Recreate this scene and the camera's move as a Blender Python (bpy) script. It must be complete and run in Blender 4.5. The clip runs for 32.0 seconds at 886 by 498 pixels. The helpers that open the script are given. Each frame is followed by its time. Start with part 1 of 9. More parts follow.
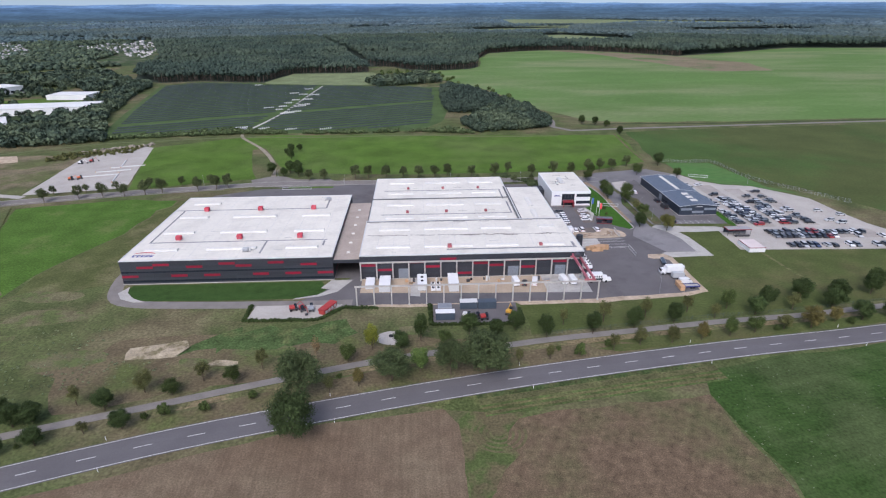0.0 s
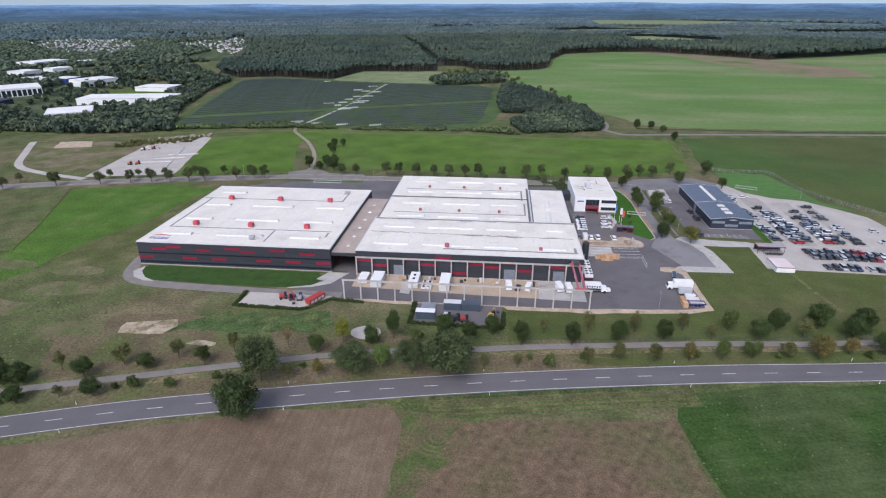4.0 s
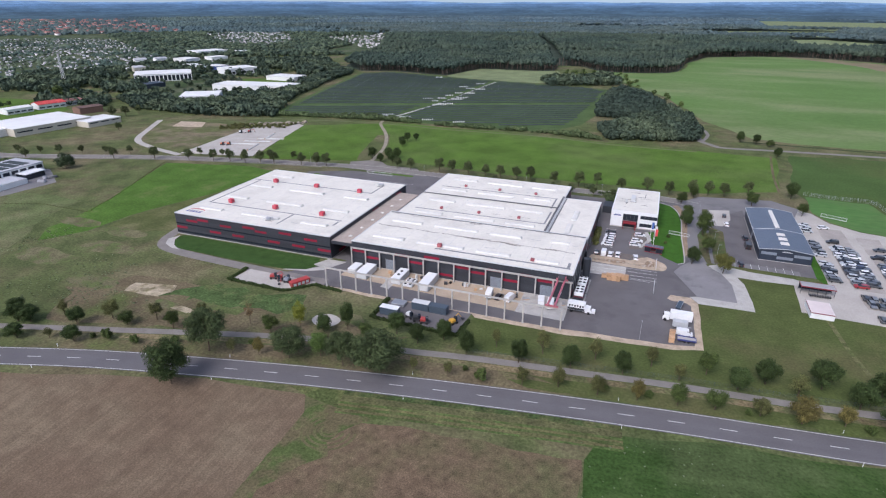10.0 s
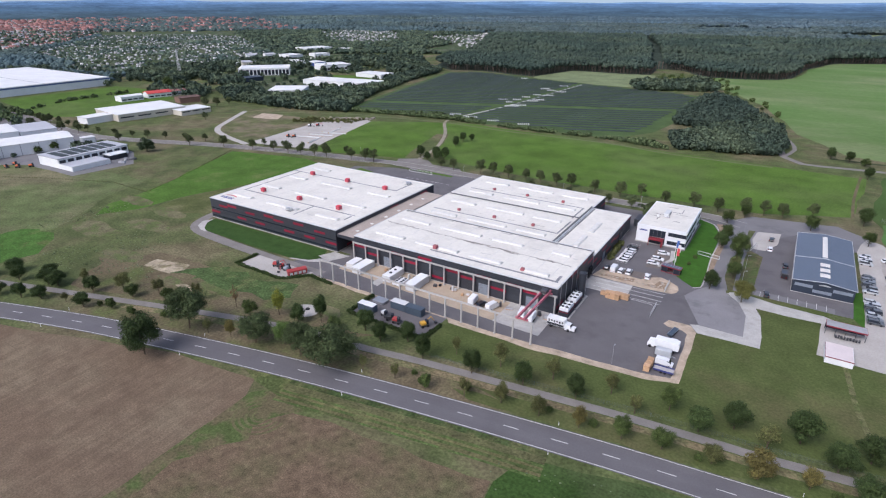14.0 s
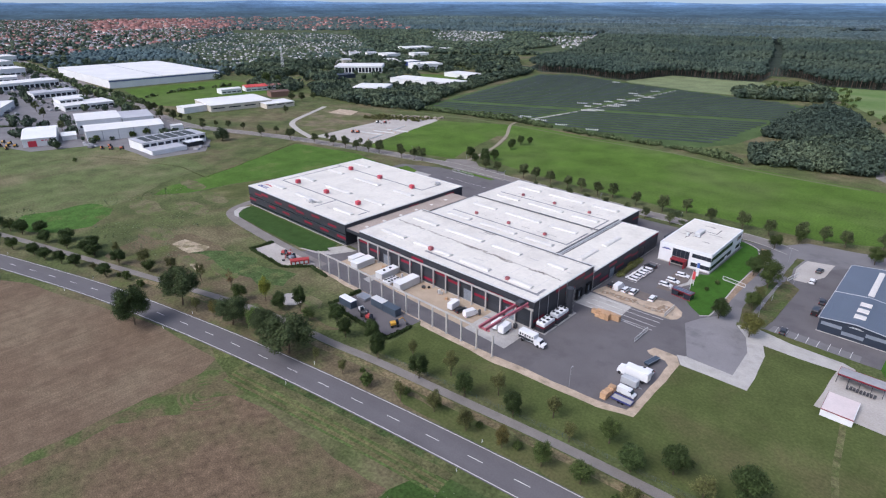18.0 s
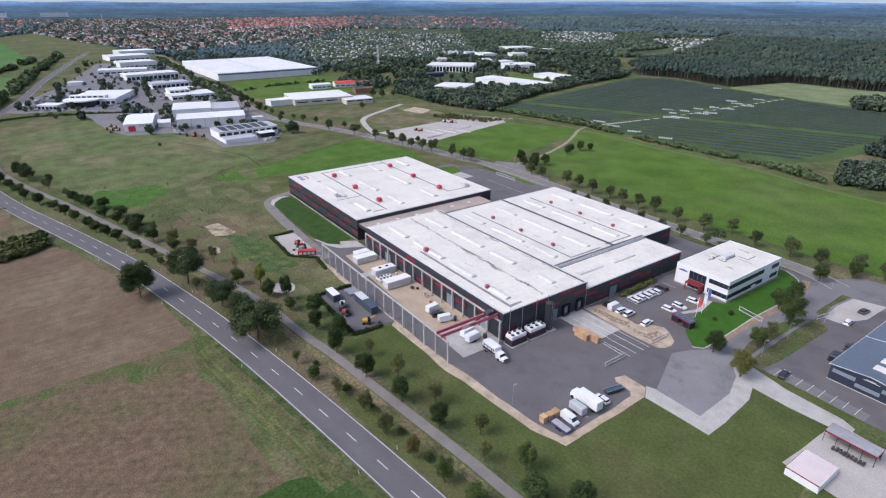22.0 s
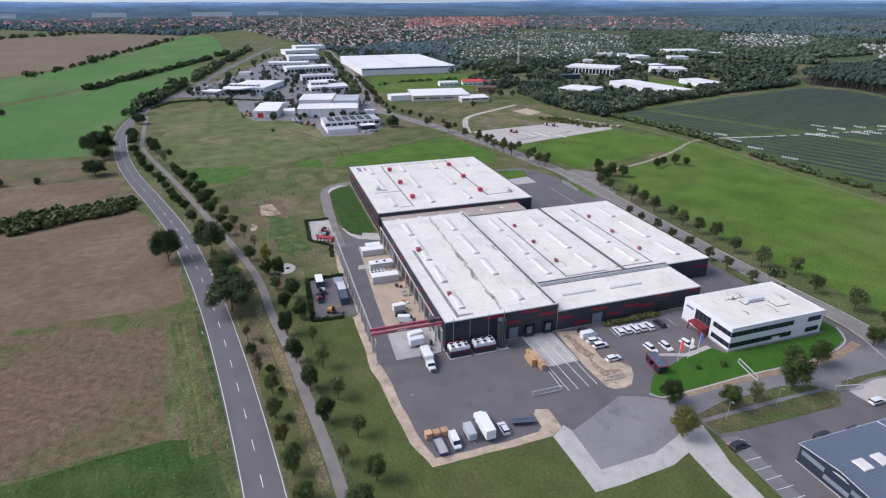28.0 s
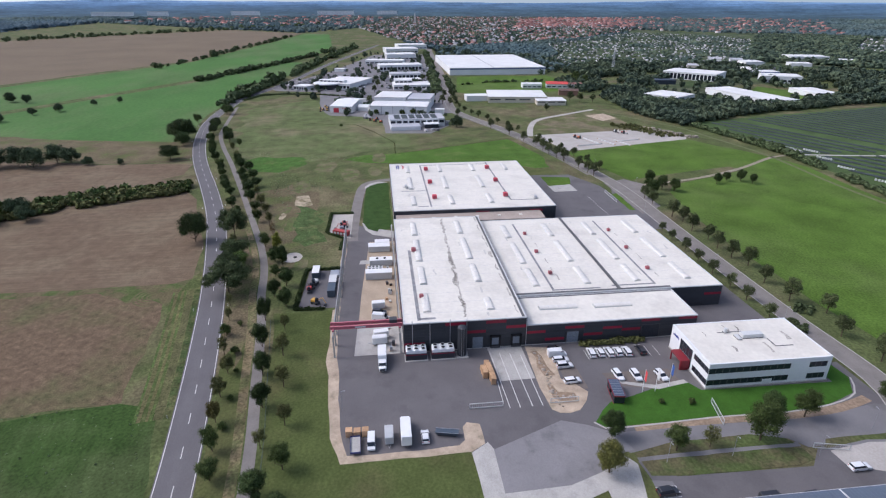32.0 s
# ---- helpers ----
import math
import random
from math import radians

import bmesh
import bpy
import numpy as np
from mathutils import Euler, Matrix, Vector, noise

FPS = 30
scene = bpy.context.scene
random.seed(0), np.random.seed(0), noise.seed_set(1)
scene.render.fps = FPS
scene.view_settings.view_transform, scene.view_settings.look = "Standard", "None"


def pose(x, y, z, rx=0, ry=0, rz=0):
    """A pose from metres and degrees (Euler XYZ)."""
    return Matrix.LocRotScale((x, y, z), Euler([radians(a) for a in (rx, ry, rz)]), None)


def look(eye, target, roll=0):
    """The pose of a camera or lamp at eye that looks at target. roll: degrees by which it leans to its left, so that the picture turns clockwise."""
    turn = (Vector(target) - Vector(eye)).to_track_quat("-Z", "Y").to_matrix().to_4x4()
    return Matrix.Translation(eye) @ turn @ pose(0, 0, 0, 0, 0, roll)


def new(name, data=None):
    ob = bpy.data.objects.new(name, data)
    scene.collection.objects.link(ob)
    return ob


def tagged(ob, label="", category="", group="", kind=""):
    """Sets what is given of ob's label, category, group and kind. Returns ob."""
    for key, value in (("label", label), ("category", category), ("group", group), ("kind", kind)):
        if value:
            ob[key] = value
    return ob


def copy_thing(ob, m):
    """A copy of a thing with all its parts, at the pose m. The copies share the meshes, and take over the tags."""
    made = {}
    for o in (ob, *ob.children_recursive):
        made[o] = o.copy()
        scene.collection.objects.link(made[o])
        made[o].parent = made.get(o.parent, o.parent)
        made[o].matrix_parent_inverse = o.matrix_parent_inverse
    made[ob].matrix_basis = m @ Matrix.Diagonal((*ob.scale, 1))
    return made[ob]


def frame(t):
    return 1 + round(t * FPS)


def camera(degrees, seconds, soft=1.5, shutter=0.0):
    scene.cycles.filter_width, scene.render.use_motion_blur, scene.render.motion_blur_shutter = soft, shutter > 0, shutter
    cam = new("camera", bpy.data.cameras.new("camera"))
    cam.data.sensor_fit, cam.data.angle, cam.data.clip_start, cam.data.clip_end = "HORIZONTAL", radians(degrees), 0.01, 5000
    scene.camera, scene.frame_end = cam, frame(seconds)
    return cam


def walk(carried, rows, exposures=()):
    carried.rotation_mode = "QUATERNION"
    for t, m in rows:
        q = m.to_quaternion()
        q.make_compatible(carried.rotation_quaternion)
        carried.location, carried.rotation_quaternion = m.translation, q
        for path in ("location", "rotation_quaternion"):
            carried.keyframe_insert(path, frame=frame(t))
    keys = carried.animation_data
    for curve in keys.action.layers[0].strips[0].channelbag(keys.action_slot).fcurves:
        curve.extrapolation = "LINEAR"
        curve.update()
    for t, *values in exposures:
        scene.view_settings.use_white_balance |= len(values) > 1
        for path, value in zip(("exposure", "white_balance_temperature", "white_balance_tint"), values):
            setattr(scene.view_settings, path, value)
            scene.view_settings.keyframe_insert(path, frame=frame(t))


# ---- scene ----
cam = camera(76.4, 32.0, 1.2)
PATH = [
    (0.0, 11.74, 7.83, 94.98, -2.565, -23.698, -0.287),
    (0.5, 15.38, 7.87, 94.93, -1.501, -23.690, -0.312),
    (1.0, 19.01, 7.90, 94.83, -0.478, -23.664, -0.331),
    (1.5, 22.68, 8.06, 94.72, 0.575, -23.673, -0.309),
    (2.0, 26.44, 8.24, 94.60, 1.649, -23.654, -0.318),
    (2.5, 30.17, 8.55, 94.37, 2.686, -23.649, -0.287),
    (3.0, 33.82, 9.04, 94.12, 3.744, -23.636, -0.225),
    (3.5, 37.74, 9.44, 94.00, 4.846, -23.636, -0.223),
    (5.5, 53.75, 12.58, 93.41, 9.409, -23.640, -0.157),
    (6.0, 57.90, 13.41, 93.49, 10.606, -23.631, -0.151),
    (6.5, 62.00, 14.33, 93.52, 11.810, -23.635, -0.143),
    (7.0, 66.19, 15.39, 93.59, 13.031, -23.650, -0.134),
    (7.5, 70.38, 16.65, 93.55, 14.280, -23.646, -0.086),
    (8.0, 74.66, 17.96, 93.54, 15.547, -23.674, -0.084),
    (8.5, 78.81, 19.43, 93.39, 16.812, -23.674, -0.016),
    (9.0, 82.84, 20.95, 93.46, 18.067, -23.764, 0.089),
    (9.5, 87.30, 22.75, 93.26, 19.361, -23.756, 0.094),
    (10.0, 91.67, 24.62, 93.28, 20.635, -23.789, 0.089),
    (10.5, 96.07, 26.59, 93.33, 22.109, -23.803, 0.113),
    (11.0, 100.39, 28.69, 93.38, 23.503, -23.808, 0.164),
    (11.5, 104.71, 30.91, 93.47, 24.898, -23.834, 0.168),
    (12.0, 109.04, 33.28, 93.47, 26.284, -23.841, 0.173),
    (12.5, 113.29, 35.73, 93.48, 27.682, -23.838, 0.186),
    (13.0, 117.37, 38.29, 93.46, 29.091, -23.836, 0.199),
    (13.5, 121.32, 40.79, 93.41, 30.421, -23.824, 0.174),
    (15.5, 136.92, 52.75, 92.91, 36.032, -23.812, 0.169),
    (16.0, 140.76, 55.86, 92.99, 37.503, -23.792, 0.167),
    (16.5, 144.49, 59.09, 93.05, 38.936, -23.783, 0.146),
    (17.0, 148.12, 62.35, 93.10, 40.351, -23.784, 0.134),
    (17.5, 151.58, 65.75, 93.04, 41.789, -23.775, 0.148),
    (18.0, 155.03, 69.29, 93.01, 43.209, -23.777, 0.152),
    (18.5, 158.37, 72.93, 93.01, 44.641, -23.778, 0.136),
    (19.0, 161.57, 76.61, 93.07, 46.095, -23.800, 0.129),
    (19.5, 164.76, 80.44, 93.02, 47.462, -23.812, 0.121),
    (20.0, 167.79, 84.36, 93.05, 48.830, -23.844, 0.103),
    (20.5, 170.57, 88.15, 93.09, 50.301, -23.867, 0.184),
    (21.0, 173.66, 92.25, 93.16, 51.833, -23.840, 0.119),
    (21.5, 176.51, 96.31, 93.20, 53.306, -23.822, 0.099),
    (22.0, 179.19, 100.43, 93.21, 54.741, -23.826, 0.106),
    (22.5, 181.77, 104.59, 93.20, 56.207, -23.829, 0.122),
    (23.0, 184.30, 108.84, 93.19, 57.654, -23.833, 0.092),
    (23.5, 186.67, 113.18, 93.12, 59.121, -23.847, 0.098),
    (24.0, 188.91, 117.44, 93.14, 60.548, -23.872, 0.132),
    (24.5, 191.09, 121.88, 93.11, 61.955, -23.887, 0.139),
    (25.0, 193.16, 126.45, 93.20, 63.322, -23.912, 0.101),
    (25.5, 195.12, 131.05, 93.21, 64.777, -23.928, 0.072),
    (27.5, 201.55, 150.13, 92.76, 70.733, -23.839, -0.077),
    (28.0, 203.03, 154.77, 92.82, 72.187, -23.839, -0.098),
    (28.5, 204.33, 159.44, 92.85, 73.598, -23.840, -0.109),
    (29.0, 205.49, 164.17, 92.84, 75.045, -23.842, -0.099),
    (29.5, 206.52, 168.90, 92.85, 76.437, -23.865, -0.086),
    (30.0, 207.35, 173.60, 92.88, 77.764, -23.879, -0.052),
    (30.5, 208.08, 178.39, 92.98, 79.164, -23.885, -0.033),
    (31.0, 208.81, 183.14, 93.05, 80.638, -23.862, -0.002),
    (31.5, 209.42, 187.90, 93.13, 82.074, -23.851, 0.034),
    (32.0, 209.87, 192.68, 93.25, 83.473, -23.851, 0.056),
]
walk(cam, [(t, pose(x, y, z, 90 + pitch, 0, yaw) @ pose(0, 0, 0, 0, 0, roll)) for t, x, y, z, yaw, pitch, roll in PATH], [(0.0, 0.36, 5850, 15), (8.0, 0.39, 5850, 15), (18.0, 0.45, 5850, 15), (26.0, 0.42, 5850, 15), (32.0, 0.38, 5850, 15)])

# ---- sky and sun: bright overcast day ----
world = bpy.data.worlds.new("sky")
scene.world = world
world.use_nodes = True
wn = world.node_tree.nodes
wl = world.node_tree.links
wn.clear()
sky = wn.new("ShaderNodeTexSky")
sky.sky_type = "NISHITA"
sky.sun_disc = False
sky.sun_elevation = radians(48)
sky.sun_rotation = radians(195)
sky.air_density = 1.0
sky.dust_density = 4.0
sky.ozone_density = 1.0
# the sky keeps its horizon brightness down to the hill line
gen = wn.new("ShaderNodeTexCoord")
sep = wn.new("ShaderNodeSeparateXYZ")
low = wn.new("ShaderNodeMath")
low.operation = "MAXIMUM"
low.inputs[1].default_value = 0.12
com = wn.new("ShaderNodeCombineXYZ")
wl.new(gen.outputs["Generated"], sep.inputs[0])
wl.new(sep.outputs["X"], com.inputs["X"])
wl.new(sep.outputs["Y"], com.inputs["Y"])
wl.new(sep.outputs["Z"], low.inputs[0])
wl.new(low.outputs[0], com.inputs["Z"])
wl.new(com.outputs[0], sky.inputs["Vector"])
tone = wn.new("ShaderNodeHueSaturation")
tone.inputs["Saturation"].default_value = 0.85
back = wn.new("ShaderNodeBackground")
back.inputs["Strength"].default_value = 0.14
wout = wn.new("ShaderNodeOutputWorld")
wl.new(sky.outputs[0], tone.inputs["Color"])
wl.new(tone.outputs[0], back.inputs["Color"])
wl.new(back.outputs[0], wout.inputs["Surface"])
sun_data = bpy.data.lights.new("sun", "SUN")
sun_data.energy = 1.2
sun_data.angle = radians(25)
sun_data.color = (1.0, 0.98, 0.97)
sun = new("sun", sun_data)
sun.matrix_world = look((-80, -100, 320), (0, 200, 0))

# ---- materials ----
MATS = {}


def mat(name, col, rough=0.8, metal=0.0, var=0.25, scale=0.5, var2=0.15, scale2=6.0, bump=0.0, other=None, mixscale=0.03,
        rand=0.0, island=0.0, coat=0.0, stretch=None, sharp=(0.42, 0.6), spec=None, furrow=None):
    """A surface with a base colour, large patches of a second colour, and variation at two scales."""
    if name in MATS:
        return MATS[name]
    m = bpy.data.materials.new(name)
    m.use_nodes = True
    n, l = m.node_tree.nodes, m.node_tree.links
    b = n["Principled BSDF"]
    b.inputs["Roughness"].default_value = rough
    b.inputs["Metallic"].default_value = metal
    b.inputs["Coat Weight"].default_value = coat
    b.inputs["Specular IOR Level"].default_value = spec if spec is not None else 0.08 if rough >= 0.9 else 0.3 if rough >= 0.7 else 0.5
    geo = n.new("ShaderNodeNewGeometry")
    pos = geo.outputs["Position"]
    if stretch:
        mp = n.new("ShaderNodeMapping")
        mp.inputs["Scale"].default_value = stretch[:3]
        mp.inputs["Rotation"].default_value = (0, 0, radians(stretch[3]))
        l.new(pos, mp.inputs["Vector"])
        pos = mp.outputs["Vector"]

    def noise_of(s, detail=4.0):
        t = n.new("ShaderNodeTexNoise")
        t.inputs["Scale"].default_value = s
        t.inputs["Detail"].default_value = detail
        t.inputs["Roughness"].default_value = 0.6
        l.new(pos, t.inputs["Vector"])
        return t.outputs["Fac"]

    def scaled(sock, lo, hi):
        r = n.new("ShaderNodeMapRange")
        r.inputs["From Min"].default_value, r.inputs["From Max"].default_value = 0.3, 0.7
        r.inputs["To Min"].default_value, r.inputs["To Max"].default_value = lo, hi
        l.new(sock, r.inputs["Value"])
        return r.outputs["Result"]

    def times(a, c):
        x = n.new("ShaderNodeMath")
        x.operation = "MULTIPLY"
        l.new(a, x.inputs[0])
        if isinstance(c, float):
            x.inputs[1].default_value = c
        else:
            l.new(c, x.inputs[1])
        return x.outputs[0]

    if other:
        mix = n.new("ShaderNodeMix")
        mix.data_type = "RGBA"
        ramp = n.new("ShaderNodeMapRange")
        ramp.interpolation_type = "SMOOTHSTEP"
        ramp.inputs["From Min"].default_value, ramp.inputs["From Max"].default_value = sharp
        l.new(noise_of(mixscale, 5.0), ramp.inputs["Value"])
        l.new(ramp.outputs["Result"], mix.inputs["Factor"])
        mix.inputs["A"].default_value = (*col, 1)
        mix.inputs["B"].default_value = (*other, 1)
        colour = mix.outputs["Result"]
    else:
        rgb = n.new("ShaderNodeRGB")
        rgb.outputs[0].default_value = (*col, 1)
        colour = rgb.outputs[0]
    k = times(scaled(noise_of(scale), 1 - var, 1 + var), scaled(noise_of(scale2, 3.0), 1 - var2, 1 + var2))
    if furrow:
        # long thin lines: spacing, strength and direction in degrees
        gap, deep, turn = furrow
        r1, r2, fn = n.new("ShaderNodeMapping"), n.new("ShaderNodeMapping"), n.new("ShaderNodeTexNoise")
        r1.inputs["Rotation"].default_value = (0, 0, radians(-turn))
        r2.inputs["Scale"].default_value = (0.03 / gap, 1.0 / gap, 1.0)
        fn.inputs["Scale"].default_value = 1.0
        fn.inputs["Detail"].default_value = 2.0
        l.new(geo.outputs["Position"], r1.inputs["Vector"])
        l.new(r1.outputs["Vector"], r2.inputs["Vector"])
        l.new(r2.outputs["Vector"], fn.inputs["Vector"])
        k = times(k, scaled(fn.outputs["Fac"], 1 - deep, 1 + deep))
    if rand:
        info = n.new("ShaderNodeObjectInfo")
        k = times(k, scaled_random(n, l, info.outputs["Random"], rand))
    if island:
        k = times(k, scaled_random(n, l, geo.outputs["Random Per Island"], island))
    v = n.new("ShaderNodeVectorMath")
    v.operation = "SCALE"
    l.new(colour, v.inputs[0])
    l.new(k, v.inputs["Scale"])
    l.new(v.outputs[0], b.inputs["Base Color"])
    if bump:
        bp = n.new("ShaderNodeBump")
        bp.inputs["Strength"].default_value = 0.6
        bp.inputs["Distance"].default_value = bump
        l.new(noise_of(scale2), bp.inputs["Height"])
        l.new(bp.outputs[0], b.inputs["Normal"])
    MATS[name] = m
    return m


def scaled_random(n, l, sock, amount):
    r = n.new("ShaderNodeMapRange")
    r.inputs["To Min"].default_value, r.inputs["To Max"].default_value = 1 - amount, 1 + amount
    l.new(sock, r.inputs["Value"])
    return r.outputs["Result"]


M_MEADOW = mat("meadow", (0.086, 0.104, 0.039), 0.95, var=0.3, scale=0.09, var2=0.35, scale2=1.1, other=(0.14, 0.12, 0.068), mixscale=0.022, bump=0.15, sharp=(0.44, 0.64))
M_GRASS = mat("grass_green", (0.077, 0.133, 0.022), 0.95, var=0.22, scale=0.05, var2=0.3, scale2=1.2, other=(0.094, 0.134, 0.036), mixscale=0.014, bump=0.08, sharp=(0.4, 0.7))
M_LAWN = mat("lawn", (0.045, 0.11, 0.016), 0.95, var=0.15, scale=0.3, var2=0.15, scale2=4.0, bump=0.03)
M_CROP = mat("crop", (0.042, 0.077, 0.019), 0.95, var=0.22, scale=0.12, var2=0.3, scale2=1.3, other=(0.06, 0.084, 0.03), mixscale=0.03, bump=0.1, furrow=(1.6, 0.12, 14))
M_SOIL = mat("stubble_field", (0.143, 0.103, 0.068), 0.95, var=0.16, scale=0.25, var2=0.26, scale2=2.4, other=(0.174, 0.134, 0.088), mixscale=0.028, bump=0.1, sharp=(0.4, 0.66), furrow=(1.1, 0.1, 91))
M_DRY = mat("weedy_field", (0.136, 0.097, 0.062), 0.95, var=0.3, scale=0.5, var2=0.36, scale2=3.0, other=(0.1, 0.098, 0.046), mixscale=0.04, bump=0.12, sharp=(0.46, 0.72), furrow=(1.4, 0.1, 60))
M_OLIVE = mat("olive_field", (0.072, 0.088, 0.03), 0.95, var=0.15, scale=0.03, var2=0.15, scale2=0.8, other=(0.06, 0.1, 0.028), mixscale=0.008)
M_FARFIELD = mat("far_green_field", (0.07, 0.153, 0.04), 0.95, var=0.14, scale=0.01, var2=0.12, scale2=0.3, other=(0.098, 0.156, 0.056), mixscale=0.006, stretch=(0.6, 1.4, 1, 12))
M_BIGFIELD = mat("big_green_field", (0.108, 0.182, 0.052), 0.95, var=0.14, scale=0.01, var2=0.14, scale2=0.3, other=(0.16, 0.19, 0.086), mixscale=0.005, stretch=(0.6, 1.4, 1, 12), sharp=(0.42, 0.66))
M_FARBROWN = mat("far_brown_field", (0.16, 0.125, 0.085), 0.95, var=0.1, scale=0.01, var2=0.1, scale2=0.3)
M_PALE = mat("pale_clearing", (0.17, 0.2, 0.1), 0.95, var=0.2, scale=0.05, var2=0.2, scale2=0.6)
M_FLOOR = mat("forest_floor", (0.045, 0.06, 0.045), 1.0, var=0.3, scale=0.02, var2=0.3, scale2=0.2)
M_GARDEN = mat("garden_ground", (0.05, 0.075, 0.03), 1.0, var=0.3, scale=0.02, var2=0.3, scale2=0.2, other=(0.09, 0.1, 0.06), mixscale=0.03)
M_ROAD = mat("road_asphalt", (0.122, 0.114, 0.118), 0.85, var=0.1, scale=0.08, var2=0.08, scale2=3.0, bump=0.01, furrow=(2.2, 0.05, 8))
M_ASPH = mat("yard_asphalt", (0.126, 0.116, 0.118), 0.85, var=0.1, scale=0.1, var2=0.06, scale2=3.0, bump=0.01, other=(0.106, 0.098, 0.1), mixscale=0.09, sharp=(0.5, 0.66))
M_PATH = mat("path_asphalt", (0.205, 0.187, 0.172), 0.9, var=0.14, scale=0.2, var2=0.1, scale2=3.0)
M_PAVE = mat("pale_asphalt", (0.175, 0.167, 0.168), 0.85, var=0.1, scale=0.1, var2=0.06, scale2=3.0, other=(0.14, 0.132, 0.134), mixscale=0.08, sharp=(0.5, 0.66))
M_CONC = mat("concrete", (0.4, 0.38, 0.35), 0.85, var=0.12, scale=0.25, var2=0.14, scale2=5.0, bump=0.01, other=(0.34, 0.325, 0.3), mixscale=0.3, sharp=(0.5, 0.7))
M_BEIGE = mat("beige_paving", (0.40, 0.32, 0.235), 0.9, var=0.12, scale=0.15, var2=0.12, scale2=2.0, bump=0.01)
M_GRAVEL = mat("sandy_gravel", (0.42, 0.335, 0.25), 0.95, var=0.22, scale=0.3, var2=0.16, scale2=9.0, bump=0.03, other=(0.3, 0.25, 0.18), mixscale=0.35, sharp=(0.5, 0.72))
M_LOT = mat("gravel_lot", (0.4, 0.37, 0.335), 0.95, var=0.1, scale=0.1, var2=0.1, scale2=2.0)
M_EARTH = mat("bare_earth", (0.27, 0.2, 0.14), 0.95, var=0.25, scale=0.2, var2=0.25, scale2=1.5, bump=0.1)
M_LINE = mat("road_paint", (0.62, 0.61, 0.58), 0.7, var=0.15, scale=0.5, var2=0.1, scale2=8.0)
M_ROOF = mat("white_roof_membrane", (0.67, 0.63, 0.553), 0.6, var=0.05, scale=0.08, var2=0.06, scale2=0.8, other=(0.59, 0.55, 0.482), mixscale=0.09, sharp=(0.46, 0.72))
M_GUTTER = mat("grey_gutter", (0.105, 0.1, 0.1), 0.6, var=0.35, scale=0.4, var2=0.2, scale2=3.0)
M_TRACK = mat("grey_walkway_mats", (0.234, 0.23, 0.234), 0.8, var=0.35, scale=0.4, var2=0.2, scale2=2.0)
M_STAIN = mat("roof_dirt", (0.41, 0.38, 0.335), 0.9, var=0.4, scale=0.6, var2=0.3, scale2=3.0)
M_LINKROOF = mat("brown_grey_roof", (0.36, 0.3, 0.255), 0.85, var=0.12, scale=0.15, var2=0.1, scale2=1.5)
M_DARK = mat("anthracite_panel", (0.04, 0.044, 0.054), 0.5, metal=0.2, var=0.06, scale=0.4, var2=0.05, scale2=4.0, rand=0.12)
M_DARKB = mat("anthracite_body", (0.025, 0.028, 0.035), 0.6, var=0.06, scale=0.4, var2=0.05, scale2=4.0)
M_RED = mat("red_panel", (0.24, 0.007, 0.03), 0.45, var=0.06, scale=0.5, var2=0.05, scale2=4.0, rand=0.12)
M_REDBOX = mat("red_vent_paint", (0.5, 0.03, 0.05), 0.5, var=0.08, scale=0.8, var2=0.05, scale2=5.0)
M_PINK = mat("faded_red_steel", (0.42, 0.12, 0.15), 0.55, var=0.1, scale=0.8, var2=0.08, scale2=5.0)
M_WHITE = mat("white_paint", (0.72, 0.72, 0.72), 0.5, var=0.04, scale=0.5, var2=0.03, scale2=4.0)
M_RENDER = mat("white_render", (0.7, 0.7, 0.7), 0.8, var=0.04, scale=0.3, var2=0.04, scale2=3.0)
M_OFFWHITE = mat("offwhite_steel", (0.55, 0.55, 0.54), 0.6, var=0.06, scale=0.5, var2=0.05, scale2=4.0)
M_COLUMN = mat("concrete_column", (0.42, 0.4, 0.37), 0.8, var=0.1, scale=0.6, var2=0.08, scale2=4.0)
M_GALV = mat("galvanised_steel", (0.42, 0.43, 0.45), 0.45, metal=0.7, var=0.08, scale=0.8, var2=0.08, scale2=6.0)
M_GLASS = mat("window_glass", (0.02, 0.025, 0.035), 0.08, metal=0.0, var=0.1, scale=0.5, var2=0.0, scale2=2.0)
M_FRAME = mat("dark_window_frame", (0.05, 0.05, 0.055), 0.5, var=0.05, scale=0.5, var2=0.05, scale2=4.0)
M_SKYLIGHT = mat("skylight_polycarbonate", (0.64, 0.61, 0.555), 0.45, var=0.08, scale=0.7, var2=0.06, scale2=5.0)
M_BLUEROOF = mat("blue_grey_sheet_roof", (0.10, 0.125, 0.165), 0.5, metal=0.2, var=0.06, scale=0.2, var2=0.08, scale2=3.0)
M_NAVY = mat("navy_cladding", (0.028, 0.038, 0.058), 0.5, metal=0.2, var=0.06, scale=0.4, var2=0.05, scale2=4.0)
M_GREYWIN = mat("pale_window_strip", (0.2, 0.225, 0.26), 0.3, var=0.08, scale=0.6, var2=0.05, scale2=4.0)
M_WOOD = mat("pallet_wood", (0.46, 0.29, 0.165), 0.8, var=0.15, scale=1.5, var2=0.15, scale2=8.0, rand=0.15)
M_STEELBLUE = mat("blue_grey_container", (0.055, 0.075, 0.10), 0.5, var=0.08, scale=0.6, var2=0.06, scale2=4.0)
M_RUBBER = mat("tyre_rubber", (0.018, 0.018, 0.02), 0.8, var=0.1, scale=2.0, var2=0.1, scale2=9.0)
